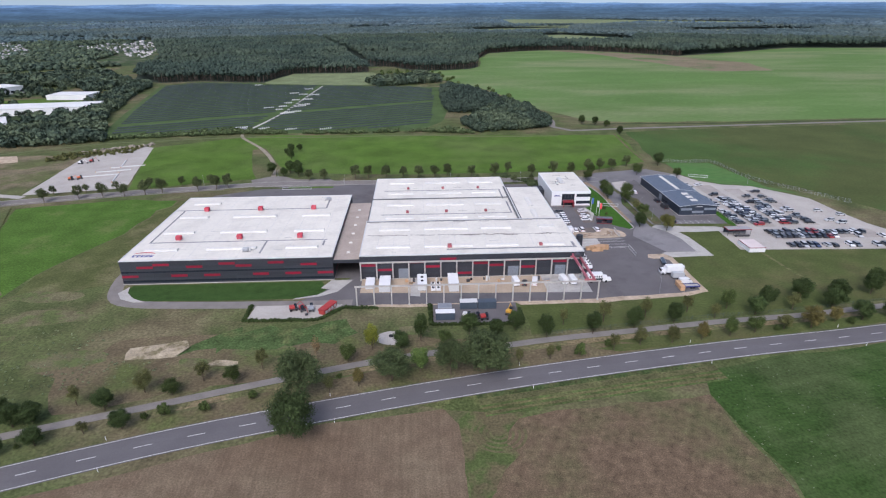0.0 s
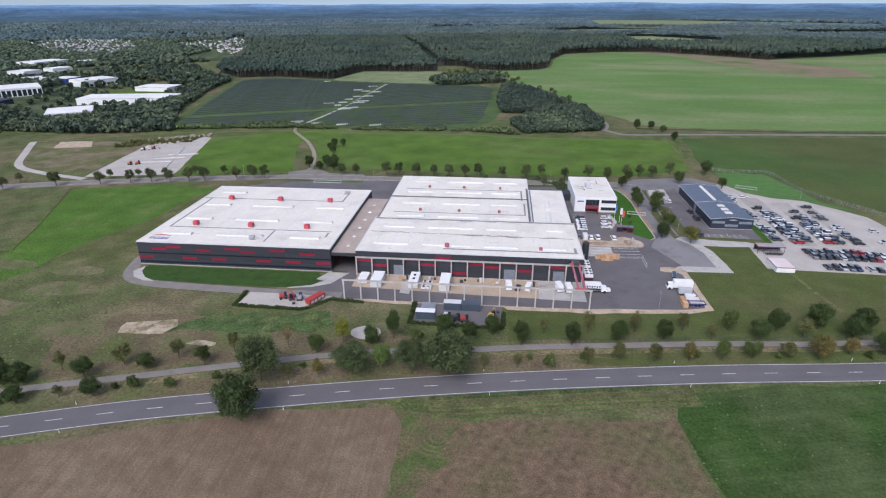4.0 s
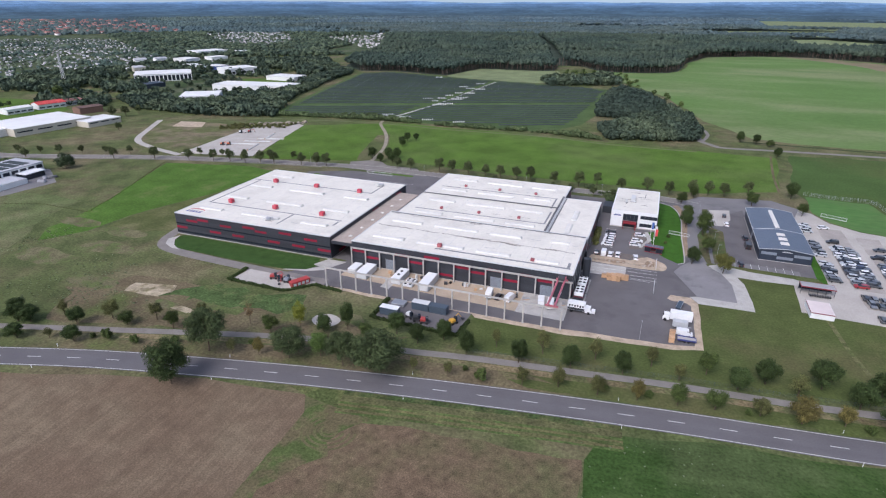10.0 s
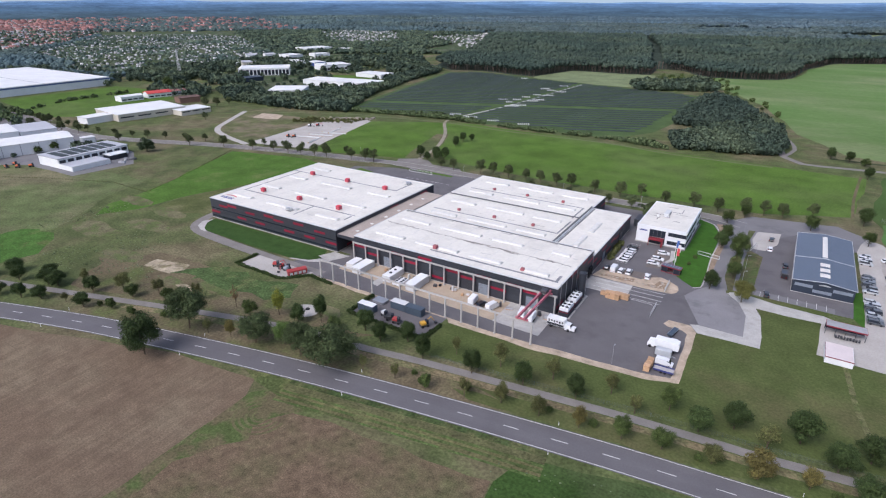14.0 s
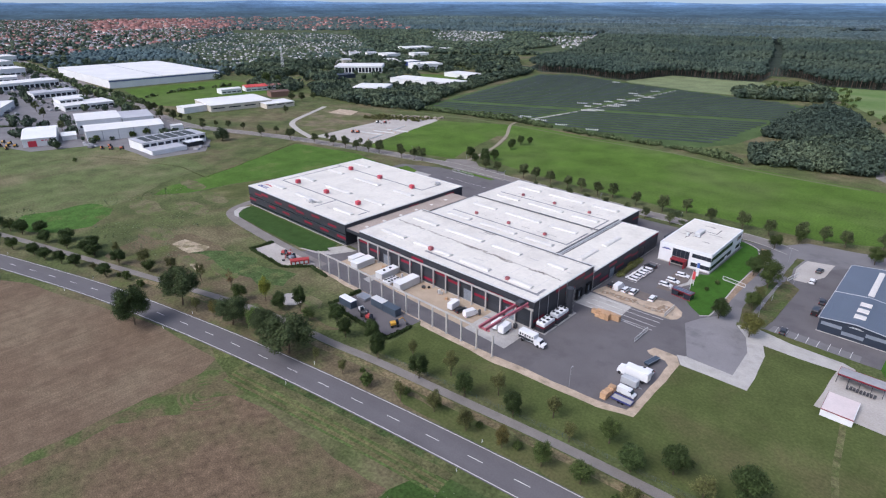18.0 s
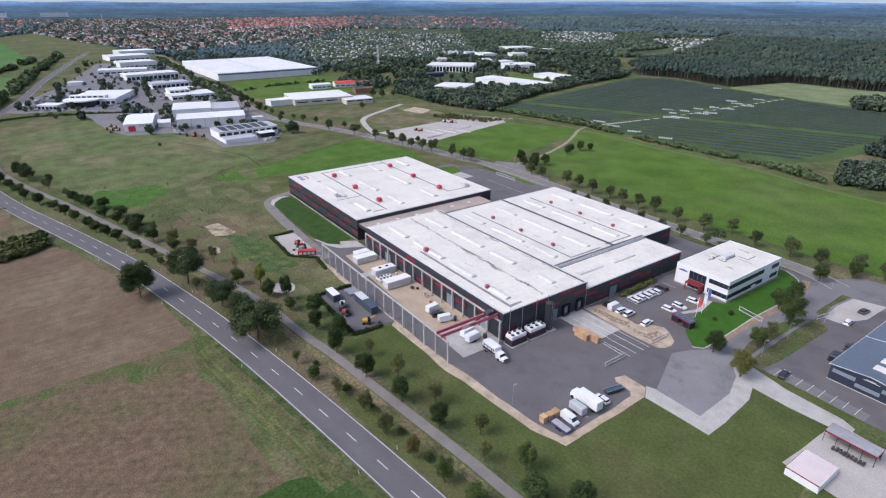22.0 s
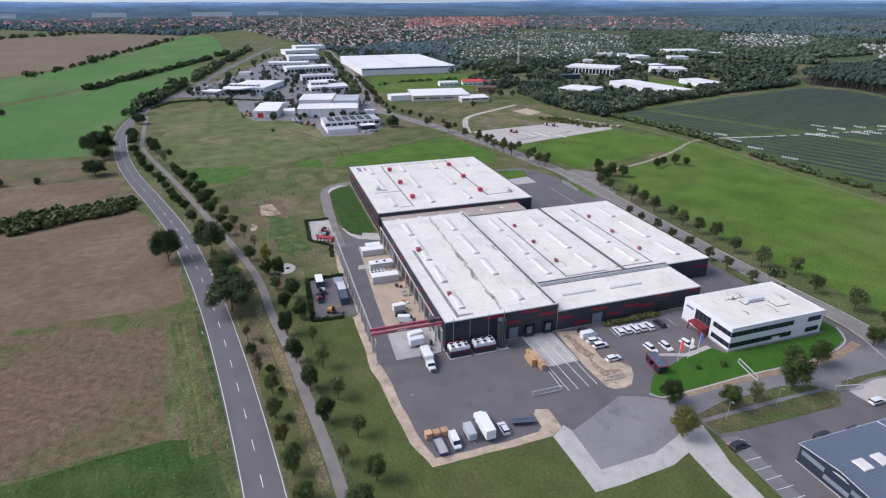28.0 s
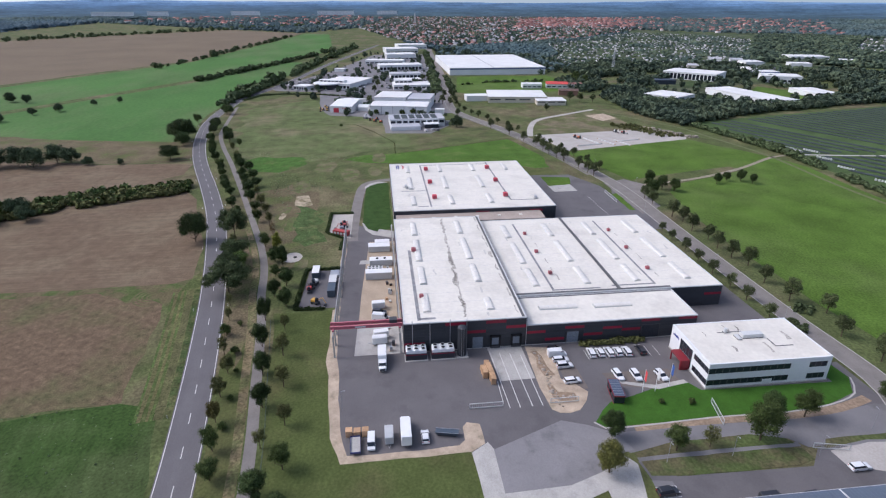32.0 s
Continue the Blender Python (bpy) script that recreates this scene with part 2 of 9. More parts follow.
M_YELLOW = mat("yellow_machine_paint", (0.55, 0.3, 0.03), 0.5, var=0.08, scale=1.0, var2=0.06, scale2=6.0)
M_ORANGE = mat("orange_machine_paint", (0.55, 0.13, 0.04), 0.5, var=0.08, scale=1.0, var2=0.06, scale2=6.0)
M_MACHRED = mat("red_machine_paint", (0.36, 0.04, 0.035), 0.5, var=0.1, scale=1.0, var2=0.08, scale2=6.0)
M_SOLAR = mat("solar_panel_glass", (0.042, 0.052, 0.051), 0.6, spec=0.18, var=0.1, scale=0.2, var2=0.1, scale2=1.0, island=0.15)
M_PINEBARK = mat("pine_bark", (0.115, 0.09, 0.072), 0.95, var=0.3, scale=0.1, var2=0.2, scale2=2.0, island=0.5)
M_BARK = mat("bark", (0.1, 0.075, 0.055), 0.95, var=0.2, scale=2.0, var2=0.2, scale2=9.0)
M_TILE = mat("red_roof_tiles", (0.245, 0.12, 0.103), 0.85, var=0.15, scale=0.1, var2=0.1, scale2=1.0, island=0.45)
M_TOWNWALL = mat("town_plaster", (0.52, 0.49, 0.47), 0.9, var=0.12, scale=0.05, var2=0.08, scale2=0.6, island=0.3)
M_HUTS = mat("garden_huts", (0.36, 0.35, 0.345), 0.85, var=0.2, scale=0.05, var2=0.1, scale2=0.6, island=0.6)
M_GREYROOF = mat("grey_flat_roof", (0.3, 0.3, 0.31), 0.8, var=0.12, scale=0.1, var2=0.1, scale2=1.0)


def leaf(name, col, isl=0.35):
    m = mat(name, col, 0.75, spec=0.12, var=0.2, scale=0.25, var2=0.15, scale2=2.5, island=isl, rand=0.22)
    return m


L_DARK = leaf("leaves_dark", (0.048, 0.071, 0.023))
L_MID = leaf("leaves_mid", (0.064, 0.088, 0.026))
L_OLIVE = leaf("leaves_olive", (0.106, 0.11, 0.04))
L_YEL = leaf("leaves_yellow", (0.2, 0.22, 0.035))
L_REAR = leaf("leaves_rear", (0.074, 0.09, 0.037))
L_PINE = mat("pine_canopy", (0.044, 0.064, 0.05), 0.95, var=0.2, scale=0.012, var2=0.2, scale2=0.4, island=0.2, other=(0.055, 0.073, 0.051), mixscale=0.006)
# blue haze of distance is mixed into the next two canopy colours
L_FARMID = mat("hazed_pine_canopy", (0.063, 0.09, 0.091), 0.92, var=0.25, scale=0.006, var2=0.2, scale2=0.08, island=0.18, other=(0.077, 0.1, 0.089), mixscale=0.004)
L_FAR = mat("hazed_far_canopy", (0.068, 0.104, 0.125), 0.9, var=0.3, scale=0.003, var2=0.2, scale2=0.05, island=0.15, other=(0.084, 0.116, 0.128), mixscale=0.0025)
# broadleaf green with a little blue haze painted in
L_WOOD = mat("broadleaf_canopy_hazed", (0.058, 0.082, 0.058), 0.92, var=0.25, scale=0.03, var2=0.2, scale2=0.4, island=0.4, other=(0.078, 0.1, 0.06), mixscale=0.03)
L_OAK = leaf("leaves_oak", (0.05, 0.073, 0.026))
L_BROAD = leaf("leaves_broad", (0.066, 0.088, 0.036))
L_BROWN = leaf("leaves_brown", (0.16, 0.11, 0.055))
M_STAINDARK = mat("roof_dirt_dark", (0.22, 0.2, 0.175), 0.9, var=0.4, scale=0.6, var2=0.3, scale2=3.0)
M_DRYMEADOW = mat("dry_meadow", (0.14, 0.112, 0.067), 0.95, var=0.25, scale=0.12, var2=0.35, scale2=1.2, other=(0.082, 0.096, 0.034), mixscale=0.06, bump=0.12, sharp=(0.43, 0.68))
M_LAWNDARK = mat("hall_lawn", (0.04, 0.076, 0.02), 0.95, var=0.2, scale=0.25, var2=0.2, scale2=3.0, bump=0.03)
M_DEEPRED = mat("deep_red_paint", (0.2, 0.014, 0.022), 0.5, var=0.08, scale=0.8, var2=0.05, scale2=5.0)
M_VERGE = mat("verge_grass", (0.075, 0.094, 0.03), 0.95, var=0.18, scale=0.1, var2=0.22, scale2=1.4, other=(0.106, 0.102, 0.045), mixscale=0.03, bump=0.06, sharp=(0.46, 0.72))
M_MESH = mat("dark_green_wire", (0.05, 0.075, 0.06), 0.6, var=0.1, scale=1.0, var2=0.05, scale2=5.0)
L_HEDGE = leaf("leaves_hedge", (0.078, 0.104, 0.046))
# paler than the oak leaves: haze over the distance is put into the colour
L_LONE = leaf("leaves_lone_hazed", (0.07, 0.098, 0.05))
# extra blue in these leaves is painted distance haze
L_GARDEN = mat("garden_leaves_hazed", (0.07, 0.102, 0.083), 0.92, var=0.25, scale=0.01, var2=0.2, scale2=0.2, island=0.35, other=(0.09, 0.112, 0.072), mixscale=0.01)
# canopy paled and blued to carry the haze round the town
L_HAZE = mat("hazed_fringe_canopy", (0.066, 0.098, 0.104), 0.9, var=0.3, scale=0.003, var2=0.2, scale2=0.05, island=0.2, other=(0.08, 0.108, 0.096), mixscale=0.0025)

# ---- mesh helpers ----
class Mesh:
    """Collects vertices and faces for one mesh."""

    def __init__(self):
        self.v, self.f = [], []

    def add(self, vs, fs):
        o = len(self.v)
        self.v.extend(vs)
        self.f.extend([tuple(i + o for i in f) for f in fs])
        return self

    def box(self, x0, y0, z0, x1, y1, z1):
        return self.add([(x0, y0, z0), (x1, y0, z0), (x1, y1, z0), (x0, y1, z0), (x0, y0, z1), (x1, y0, z1), (x1, y1, z1), (x0, y1, z1)],
                        [(0, 3, 2, 1), (4, 5, 6, 7), (0, 1, 5, 4), (1, 2, 6, 5), (2, 3, 7, 6), (3, 0, 4, 7)])

    def cbox(self, x0, y0, z0, x1, y1, z1, c=0.06):
        """A box with chamfered upright and top edges."""
        ring = [(x0 + c, y0), (x1 - c, y0), (x1, y0 + c), (x1, y1 - c), (x1 - c, y1), (x0 + c, y1), (x0, y1 - c), (x0, y0 + c)]
        mx, my = (x0 + x1) / 2, (y0 + y1) / 2
        sx, sy = 1 - 2 * c / max(x1 - x0, 1e-3), 1 - 2 * c / max(y1 - y0, 1e-3)
        top = [(mx + (x - mx) * sx, my + (y - my) * sy, z1) for x, y in ring]
        vs = [(x, y, z0) for x, y in ring] + [(x, y, z1 - c) for x, y in ring] + top
        fs = [tuple(range(7, -1, -1)), tuple(range(16, 24))]
        for i in range(8):
            j = (i + 1) % 8
            fs += [(i, j, 8 + j, 8 + i), (8 + i, 8 + j, 16 + j, 16 + i)]
        return self.add(vs, fs)

    def cyl(self, x, y, z0, z1, r0, r1=None, n=12):
        r1 = r0 if r1 is None else r1
        vs = [(x + r * math.cos(2 * math.pi * i / n), y + r * math.sin(2 * math.pi * i / n), z) for z, r in ((z0, r0), (z1, r1)) for i in range(n)]
        fs = [(i, (i + 1) % n, n + (i + 1) % n, n + i) for i in range(n)] + [tuple(range(n - 1, -1, -1)), tuple(range(n, 2 * n))]
        return self.add(vs, fs)

    def tube(self, a, b, r0, r1=None, n=6):
        """A round bar from a to b."""
        r1 = r0 if r1 is None else r1
        a, b = Vector(a), Vector(b)
        q = (b - a).to_track_quat("Z", "Y")
        vs = [tuple(p + q @ Vector((r * math.cos(2 * math.pi * i / n), r * math.sin(2 * math.pi * i / n), 0))) for p, r in ((a, r0), (b, r1)) for i in range(n)]
        fs = [(i, (i + 1) % n, n + (i + 1) % n, n + i) for i in range(n)] + [tuple(range(n - 1, -1, -1)), tuple(range(n, 2 * n))]
        return self.add(vs, fs)

    def prism(self, pts, z0, z1):
        """An upright prism over a plan outline."""
        n = len(pts)
        area = sum(pts[i][0] * pts[(i + 1) % n][1] - pts[(i + 1) % n][0] * pts[i][1] for i in range(n))
        if area < 0:
            pts = pts[::-1]
        vs = [(x, y, z0) for x, y in pts] + [(x, y, z1) for x, y in pts]
        fs = [tuple(range(n, 2 * n)), tuple(range(n - 1, -1, -1))] + [(i, (i + 1) % n, n + (i + 1) % n, n + i) for i in range(n)]
        return self.add(vs, fs)

    def side(self, prof, y0, y1):
        """A profile in x and z, drawn out along y."""
        n = len(prof)
        vs = [(x, y0, z) for x, z in prof] + [(x, y1, z) for x, z in prof]
        fs = [tuple(range(n)), tuple(range(2 * n - 1, n - 1, -1))] + [(i, n + i, n + (i + 1) % n, (i + 1) % n) for i in range(n)]
        return self.add(vs, fs)

    def data(self, name, material, smooth=False):
        me = bpy.data.meshes.new(name)
        me.from_pydata(self.v, [], self.f)
        me.materials.append(material)
        if smooth:
            me.polygons.foreach_set("use_smooth", [True] * len(me.polygons))
        me.update()
        return me


def part(name, mesh, material, parent, label=""):
    me = mesh if isinstance(mesh, bpy.types.Mesh) else mesh.data(name, material)
    ob = new(name, me)
    ob.parent = parent
    if label:
        tagged(ob, label=label)
    return ob


def thing(name, label, category, m=None, group="", kind=""):
    ob = new(name)
    ob.empty_display_size = 0.3
    if m is not None:
        ob.matrix_world = m
    return tagged(ob, label, category, group, kind)


def solid(name, mesh, material, label, category, kind="", group=""):
    return tagged(new(name, mesh.data(name, material)), label, category, group, kind)


def smooth_line(pts, step=4.0):
    """Points along a smooth curve through the given ones."""
    out = []
    p = [Vector(q) for q in pts]
    p = [p[0] * 2 - p[1]] + p + [p[-1] * 2 - p[-2]]
    for i in range(1, len(p) - 2):
        n = max(1, int((p[i + 1] - p[i]).length / step))
        for k in range(n):
            t = k / n
            out.append(0.5 * ((2 * p[i]) + (p[i + 1] - p[i - 1]) * t + (2 * p[i - 1] - 5 * p[i] + 4 * p[i + 1] - p[i + 2]) * t * t
                              + (3 * p[i] - p[i - 1] - 3 * p[i + 1] + p[i + 2]) * t ** 3))
    out.append(p[-2])
    return out


def offset_line(line, d):
    out = []
    for i, q in enumerate(line):
        a, b = line[max(i - 1, 0)], line[min(i + 1, len(line) - 1)]
        t = (b - a).normalized()
        out.append(q + Vector((-t.y, t.x)) * d)
    return out


def ribbon(line, d0, d1, z, depth=0.0):
    """A strip along a line from offset d0 to offset d1 (left is positive)."""
    a, b = offset_line(line, d0), offset_line(line, d1)
    m = Mesh()
    n = len(line)
    vs = [(q.x, q.y, z) for q in a] + [(q.x, q.y, z) for q in b]
    m.add(vs, [(i, i + 1, n + i + 1, n + i) if d1 > d0 else (i, n + i, n + i + 1, i + 1) for i in range(n - 1)])
    if depth:
        for side, flip in ((a, d1 < d0), (b, d1 > d0)):
            vs = [(q.x, q.y, z) for q in side] + [(q.x, q.y, z - depth) for q in side]
            m.add(vs, [(i, i + 1, n + i + 1, n + i) if flip else (i, n + i, n + i + 1, i + 1) for i in range(n - 1)])
    return m


def patch(pts, z, rough_edge=0.0, step=6.0, depth=0.0):
    """A flat patch of ground over an outline whose edge may be uneven."""
    if rough_edge:
        out = []
        for i, a in enumerate(pts):
            b = pts[(i + 1) % len(pts)]
            L = math.dist(a, b)
            n = max(1, int(L / step))
            for k in range(n):
                x, y = a[0] + (b[0] - a[0]) * k / n, a[1] + (b[1] - a[1]) * k / n
                out.append((x + rough_edge * noise.noise((x / step / 2, y / step / 2, 3.1)) * 2, y + rough_edge * noise.noise((x / step / 2, y / step / 2, 8.7)) * 2))
        pts = out
    return Mesh().prism(pts, z - max(depth, 0.012), z)


def inside(pts, x, y):
    hit = False
    for i in range(len(pts)):
        (x0, y0), (x1, y1) = pts[i - 1], pts[i]
        if (y0 > y) != (y1 > y) and x < (x1 - x0) * (y - y0) / (y1 - y0) + x0:
            hit = not hit
    return hit


def inside_many(pts, x, y):
    hit = np.zeros(len(x), bool)
    for i in range(len(pts)):
        (x0, y0), (x1, y1) = pts[i - 1], pts[i]
        if y0 == y1:
            continue
        hit ^= ((y0 > y) != (y1 > y)) & (x < (x1 - x0) * (y - y0) / (y1 - y0) + x0)
    return hit


def mass(name, templates, xyz, size, material, label, category, squash=(0.85, 1.25)):
    """One mesh of many small forms, set at the given places at the given sizes."""
    rng = np.random.default_rng(len(xyz) + 7)
    V, F, base = [], [], 0
    pick = rng.integers(0, len(templates), len(xyz))
    ang = rng.uniform(0, 2 * np.pi, len(xyz))
    zs = rng.uniform(*squash, len(xyz))
    for k, (tv, tf) in enumerate(templates):
        idx = np.nonzero(pick == k)[0]
        if not len(idx):
            continue
        c, s = np.cos(ang[idx])[:, None], np.sin(ang[idx])[:, None]
        sz = size[idx][:, None]
        px = (tv[None, :, 0] * c - tv[None, :, 1] * s) * sz + xyz[idx, 0][:, None]
        py = (tv[None, :, 0] * s + tv[None, :, 1] * c) * sz + xyz[idx, 1][:, None]
        pz = tv[None, :, 2] * sz * zs[idx][:, None] + xyz[idx, 2][:, None]
        V.append(np.stack([px, py, pz], -1).reshape(-1, 3))
        off = base + np.arange(len(idx)) * len(tv)
        F.append((tf[None] + off[:, None, None]).reshape(-1, tf.shape[1]))
        base += len(idx) * len(tv)
    V, F = np.concatenate(V), np.concatenate(F)
    me = bpy.data.meshes.new(name)
    n = F.shape[1]
    me.vertices.add(len(V))
    me.vertices.foreach_set("co", V.astype(np.float32).ravel())
    me.loops.add(F.size)
    me.loops.foreach_set("vertex_index", F.astype(np.int32).ravel())
    me.polygons.add(len(F))
    me.polygons.foreach_set("loop_start", np.arange(0, F.size, n, dtype=np.int32))
    me.polygons.foreach_set("loop_total", np.full(len(F), n, np.int32))
    if category in ("forest", "trees"):
        me.polygons.foreach_set("use_smooth", np.ones(len(F), bool))
    me.update(calc_edges=True)
    me.materials.append(material)
    return tagged(new(name, me), label, category, kind="stuff")


def dome(seed, rings=((0.0, 0.75), (0.45, 1.0), (0.85, 0.62)), n=6, top=1.15, jit=0.22):
    """A rough tree crown of few triangles, about one unit in radius."""
    r = np.random.default_rng(seed)
    vs = []
    for z, rad in rings:
        a0 = r.uniform(0, 6.28)
        for i in range(n):
            a = a0 + 2 * np.pi * (i + r.uniform(-0.25, 0.25)) / n
            q = rad * r.uniform(1 - jit, 1 + jit)
            vs.append((q * np.cos(a), q * np.sin(a), z + r.uniform(-0.12, 0.12)))
    vs.append((r.uniform(-0.15, 0.15), r.uniform(-0.15, 0.15), top))
    fs = []
    for k in range(len(rings) - 1):
        for i in range(n):
            a, b, c, d = k * n + i, k * n + (i + 1) % n, (k + 1) * n + (i + 1) % n, (k + 1) * n + i
            fs += [(a, b, c), (a, c, d)]
    k = (len(rings) - 1) * n
    fs += [(k + i, k + (i + 1) % n, len(vs) - 1) for i in range(n)]
    return np.array(vs), np.array(fs)

# ---- ground, fields, roads ----
g = Mesh().box(-15000, -15000, -0.5, 15000, 15000, 0.0)
solid("ground", g, M_MEADOW, "flat meadow with green and dry tufted grass", "ground", "structure")

ROAD = smooth_line([(430, 189.6), (270, 167.2), (156.4, 151.6), (132.3, 148.5), (109.2, 145.8), (85.9, 142.5), (64.2, 139.1), (40.3, 135.0), (17.2, 130.5), (-5.2, 125.6), (-39.5, 117.3), (-62.2, 110.7),
                    (-98.5, 98.6), (-147.1, 81.6), (-190, 69.2), (-229.8, 60.4), (-268, 54.2), (-313, 51.2), (-354, 52.0), (-415, 58.0), (-520, 84), (-700, 112), (-900, 150), (-1150, 200)], 6.0)
BIKE = smooth_line([(430, 206), (270, 183), (149, 164.9), (127, 162.3), (105.5, 160.3), (82, 157.2), (51.5, 153.2), (32.7, 149.9), (13.5, 147.6), (-7.5, 143.0), (-34.7, 135.0), (-48.9, 130.6),
                    (-75.6, 122.4), (-96.3, 116.0), (-144.8, 100.6), (-187.8, 86.0), (-228.3, 74.4), (-262, 69.8), (-309, 64.6), (-352, 60.4)], 5.0)
REAR = smooth_line([(-560, 262), (-420, 266), (-330, 262), (-287, 269), (-220, 292), (-154, 308.5), (-97, 318.5), (-63, 322), (0, 321.5), (62, 321.5), (99, 323), (116, 318)], 5.0)


def field(name, pts, material, label, z=0.02, edge=1.0, step=9.0, category="field"):
    return solid(name, patch(pts, z, edge, step), material, label, category, "structure")


# fields round the site, nearest first
field("stubble_field", [(-60, 103), (-40, 110.5), (-12, 118.5), (16.5, 122.5), (20.5, 116), (21.2, 96), (22, 72), (22, 60), (20, -60), (-150, -120), (-125, 60), (-96, 86), (-76, 98)], M_SOIL,
      "harvested brown stubble field with faint wheel lines", 0.03, 0.5)
field("weedy_field", [(33, 106), (30.5, 109.5), (35, 117.5), (41, 120), (60, 122), (81, 124), (87.4, 125), (88, 110), (90, 97), (87, 60), (60, -60), (26, -60), (25, 60), (24.5, 92), (28, 100)], M_DRY, "weedy brown fallow field with dry stalks", 0.034, 0.8, 4)
field("field_wedge", [(20.5, 119), (24, 122.5), (32, 122), (38, 121), (35, 117.5), (30.5, 109.5), (33, 106), (28, 99), (25.4, 92), (25.4, 40), (22, 40), (21.6, 84), (20.9, 97), (20, 110)], mat("wedge_grass", (0.118, 0.1, 0.054), 0.95, var=0.2, scale=0.2, var2=0.3, scale2=1.6, other=(0.078, 0.102, 0.034), mixscale=0.12, bump=0.12), "patchy green and brown mown corner of the field", 0.046, 0.8, 4)
for k, (r0, r1) in enumerate(((1.6, 2.3), (3.2, 3.9), (4.8, 5.4), (6.2, 6.9))):
    ring = [Vector((29.6 + math.cos(radians(a)) * 0.5 * (r0 + r1), 113.0 + math.sin(radians(a)) * 0.46 * (r0 + r1))) for a in range(150 - 10 * k, 381, 11)]
    solid("mown_ring", ribbon(ring, (r1 - r0) / 2, -(r1 - r0) / 2, 0.056), mat("mown_ring", (0.124, 0.11, 0.056), 0.95, var=0.3, scale=0.3, var2=0.3, scale2=2.0, other=(0.1, 0.1, 0.045), mixscale=0.3, sharp=(0.4, 0.65)), "curved mower line in the field corner", "field", "structure")
field("crop_field", [(87.6, 125), (89, 131), (92, 135.4), (114, 140.4), (150, 145.4), (270, 162), (430, 184.5), (430, -80), (61, -80), (88, 60), (91, 97), (89, 111)], M_CROP, "green leafy crop field beside the road", 0.036, 0.8)
field("field_strip", [(17.5, 122), (37, 120.5), (88, 132.5), (89, 137), (60, 133.5), (30, 128.5), (10, 124)], mat("strip_grass", (0.078, 0.097, 0.034), 0.95, var=0.3, scale=0.2, var2=0.45, scale2=1.3, other=(0.12, 0.125, 0.05), mixscale=0.08), "rough green grass strip", 0.06, 0.6)
field("brown_plot", [(-147, 77), (-151, 20), (-161, -14), (-200, -100), (-130, -100), (-91, 17), (-101, 52), (-108, 63), (-124, 79)], M_SOIL, "brown stubble plot behind a hedge", 0.06, 0.8)
field("dry_strip_field", [(-160, 72), (-207, 63), (-225, -41), (-252, -110), (-204, -110), (-165, -14), (-156, 20)], M_DRYMEADOW, "dry brown grass strip between a track and a pasture", 0.064, 1.5)
solid("farm_lane", ribbon(smooth_line([(-156, 76), (-155, 60), (-154, 20), (-163, -14), (-202, -104)], 6), 1.3, -1.3, 0.07), M_DRYMEADOW, "worn farm lane between fields", "path", "structure")
field("green_pasture", [(-215, 50), (-300, 43), (-365, 44), (-450, 55), (-560, 70), (-760, 100), (-780, 45), (-545, -30), (-330, -140), (-200, -200), (-175, 0)], M_FARFIELD, "bright green pasture", 0.03, 2, 20)
field("green_pasture", [(-560, -45), (-790, 35), (-1000, 110), (-1600, 60), (-1640, -10), (-800, -105), (-600, -200), (-330, -330), (-210, -215), (-345, -150)], M_FARFIELD, "bright green pasture beyond a hedge", 0.07, 2, 20)
field("brown_arable_field", [(-820, -115), (-1660, -25), (-1900, -300), (-1400, -700), (-700, -800), (-340, -345), (-620, -215)], M_FARBROWN, "bare brown arable field", 0.10, 3, 30)
field("verge_meadow", [(-25, 130), (20, 147), (60, 154), (118, 160.5), (150, 164), (150, 153), (110, 147.4), (60, 140), (18, 133), (-11, 127)], M_MEADOW, "grass verge between road and cycle path", 0.035, 0.2)

north = field("north_field", [(-178, 416), (-130, 443), (-98, 452), (20, 446), (60, 441), (168, 436), (163, 395), (158, 356), (120, 340), (60, 337), (-10, 337), (-60, 345), (-72, 352), (-92, 400), (-96, 410), (-104, 405), (-90, 350), (-84, 334), (-97, 329), (-150, 316)],
              M_GRASS, "bright green hay meadow", 0.03, 0.8)
field("green_strip", [(-193, 285), (-150, 295.5), (-115, 298), (-122, 248), (-130, 228), (-137, 206), (-138, 186), (-146, 172), (-156, 180), (-158, 202), (-163, 212), (-168, 230)], mat("bright_strip", (0.07, 0.13, 0.023), 0.95, var=0.2, scale=0.08, var2=0.3, scale2=1.2, other=(0.1, 0.125, 0.04), mixscale=0.04, bump=0.1, sharp=(0.54, 0.72)), "bright green grass strip along a fence", 0.03, 2.5)
field("dull_strip", [(-114, 297), (-22, 300), (-22, 272), (-99, 271), (-99, 215), (-104, 200), (-120, 190), (-134, 190), (-136, 206), (-129, 228), (-121, 248)], mat("dull_strip", (0.088, 0.1, 0.036), 0.95, var=0.2, scale=0.1, var2=0.3, scale2=1.2, other=(0.125, 0.118, 0.058), mixscale=0.05, bump=0.1, sharp=(0.48, 0.68)), "dull olive grass beside the hall", 0.026, 2.0)
field("olive_field", [(176, 446), (275, 457), (430, 465), (640, 470), (900, 300), (600, 190), (300, 195), (190, 215), (225, 220), (245, 245), (222, 300), (200, 322), (172, 340), (165, 360), (172, 410)], M_OLIVE, "olive green grass field", 0.03, 1.0)
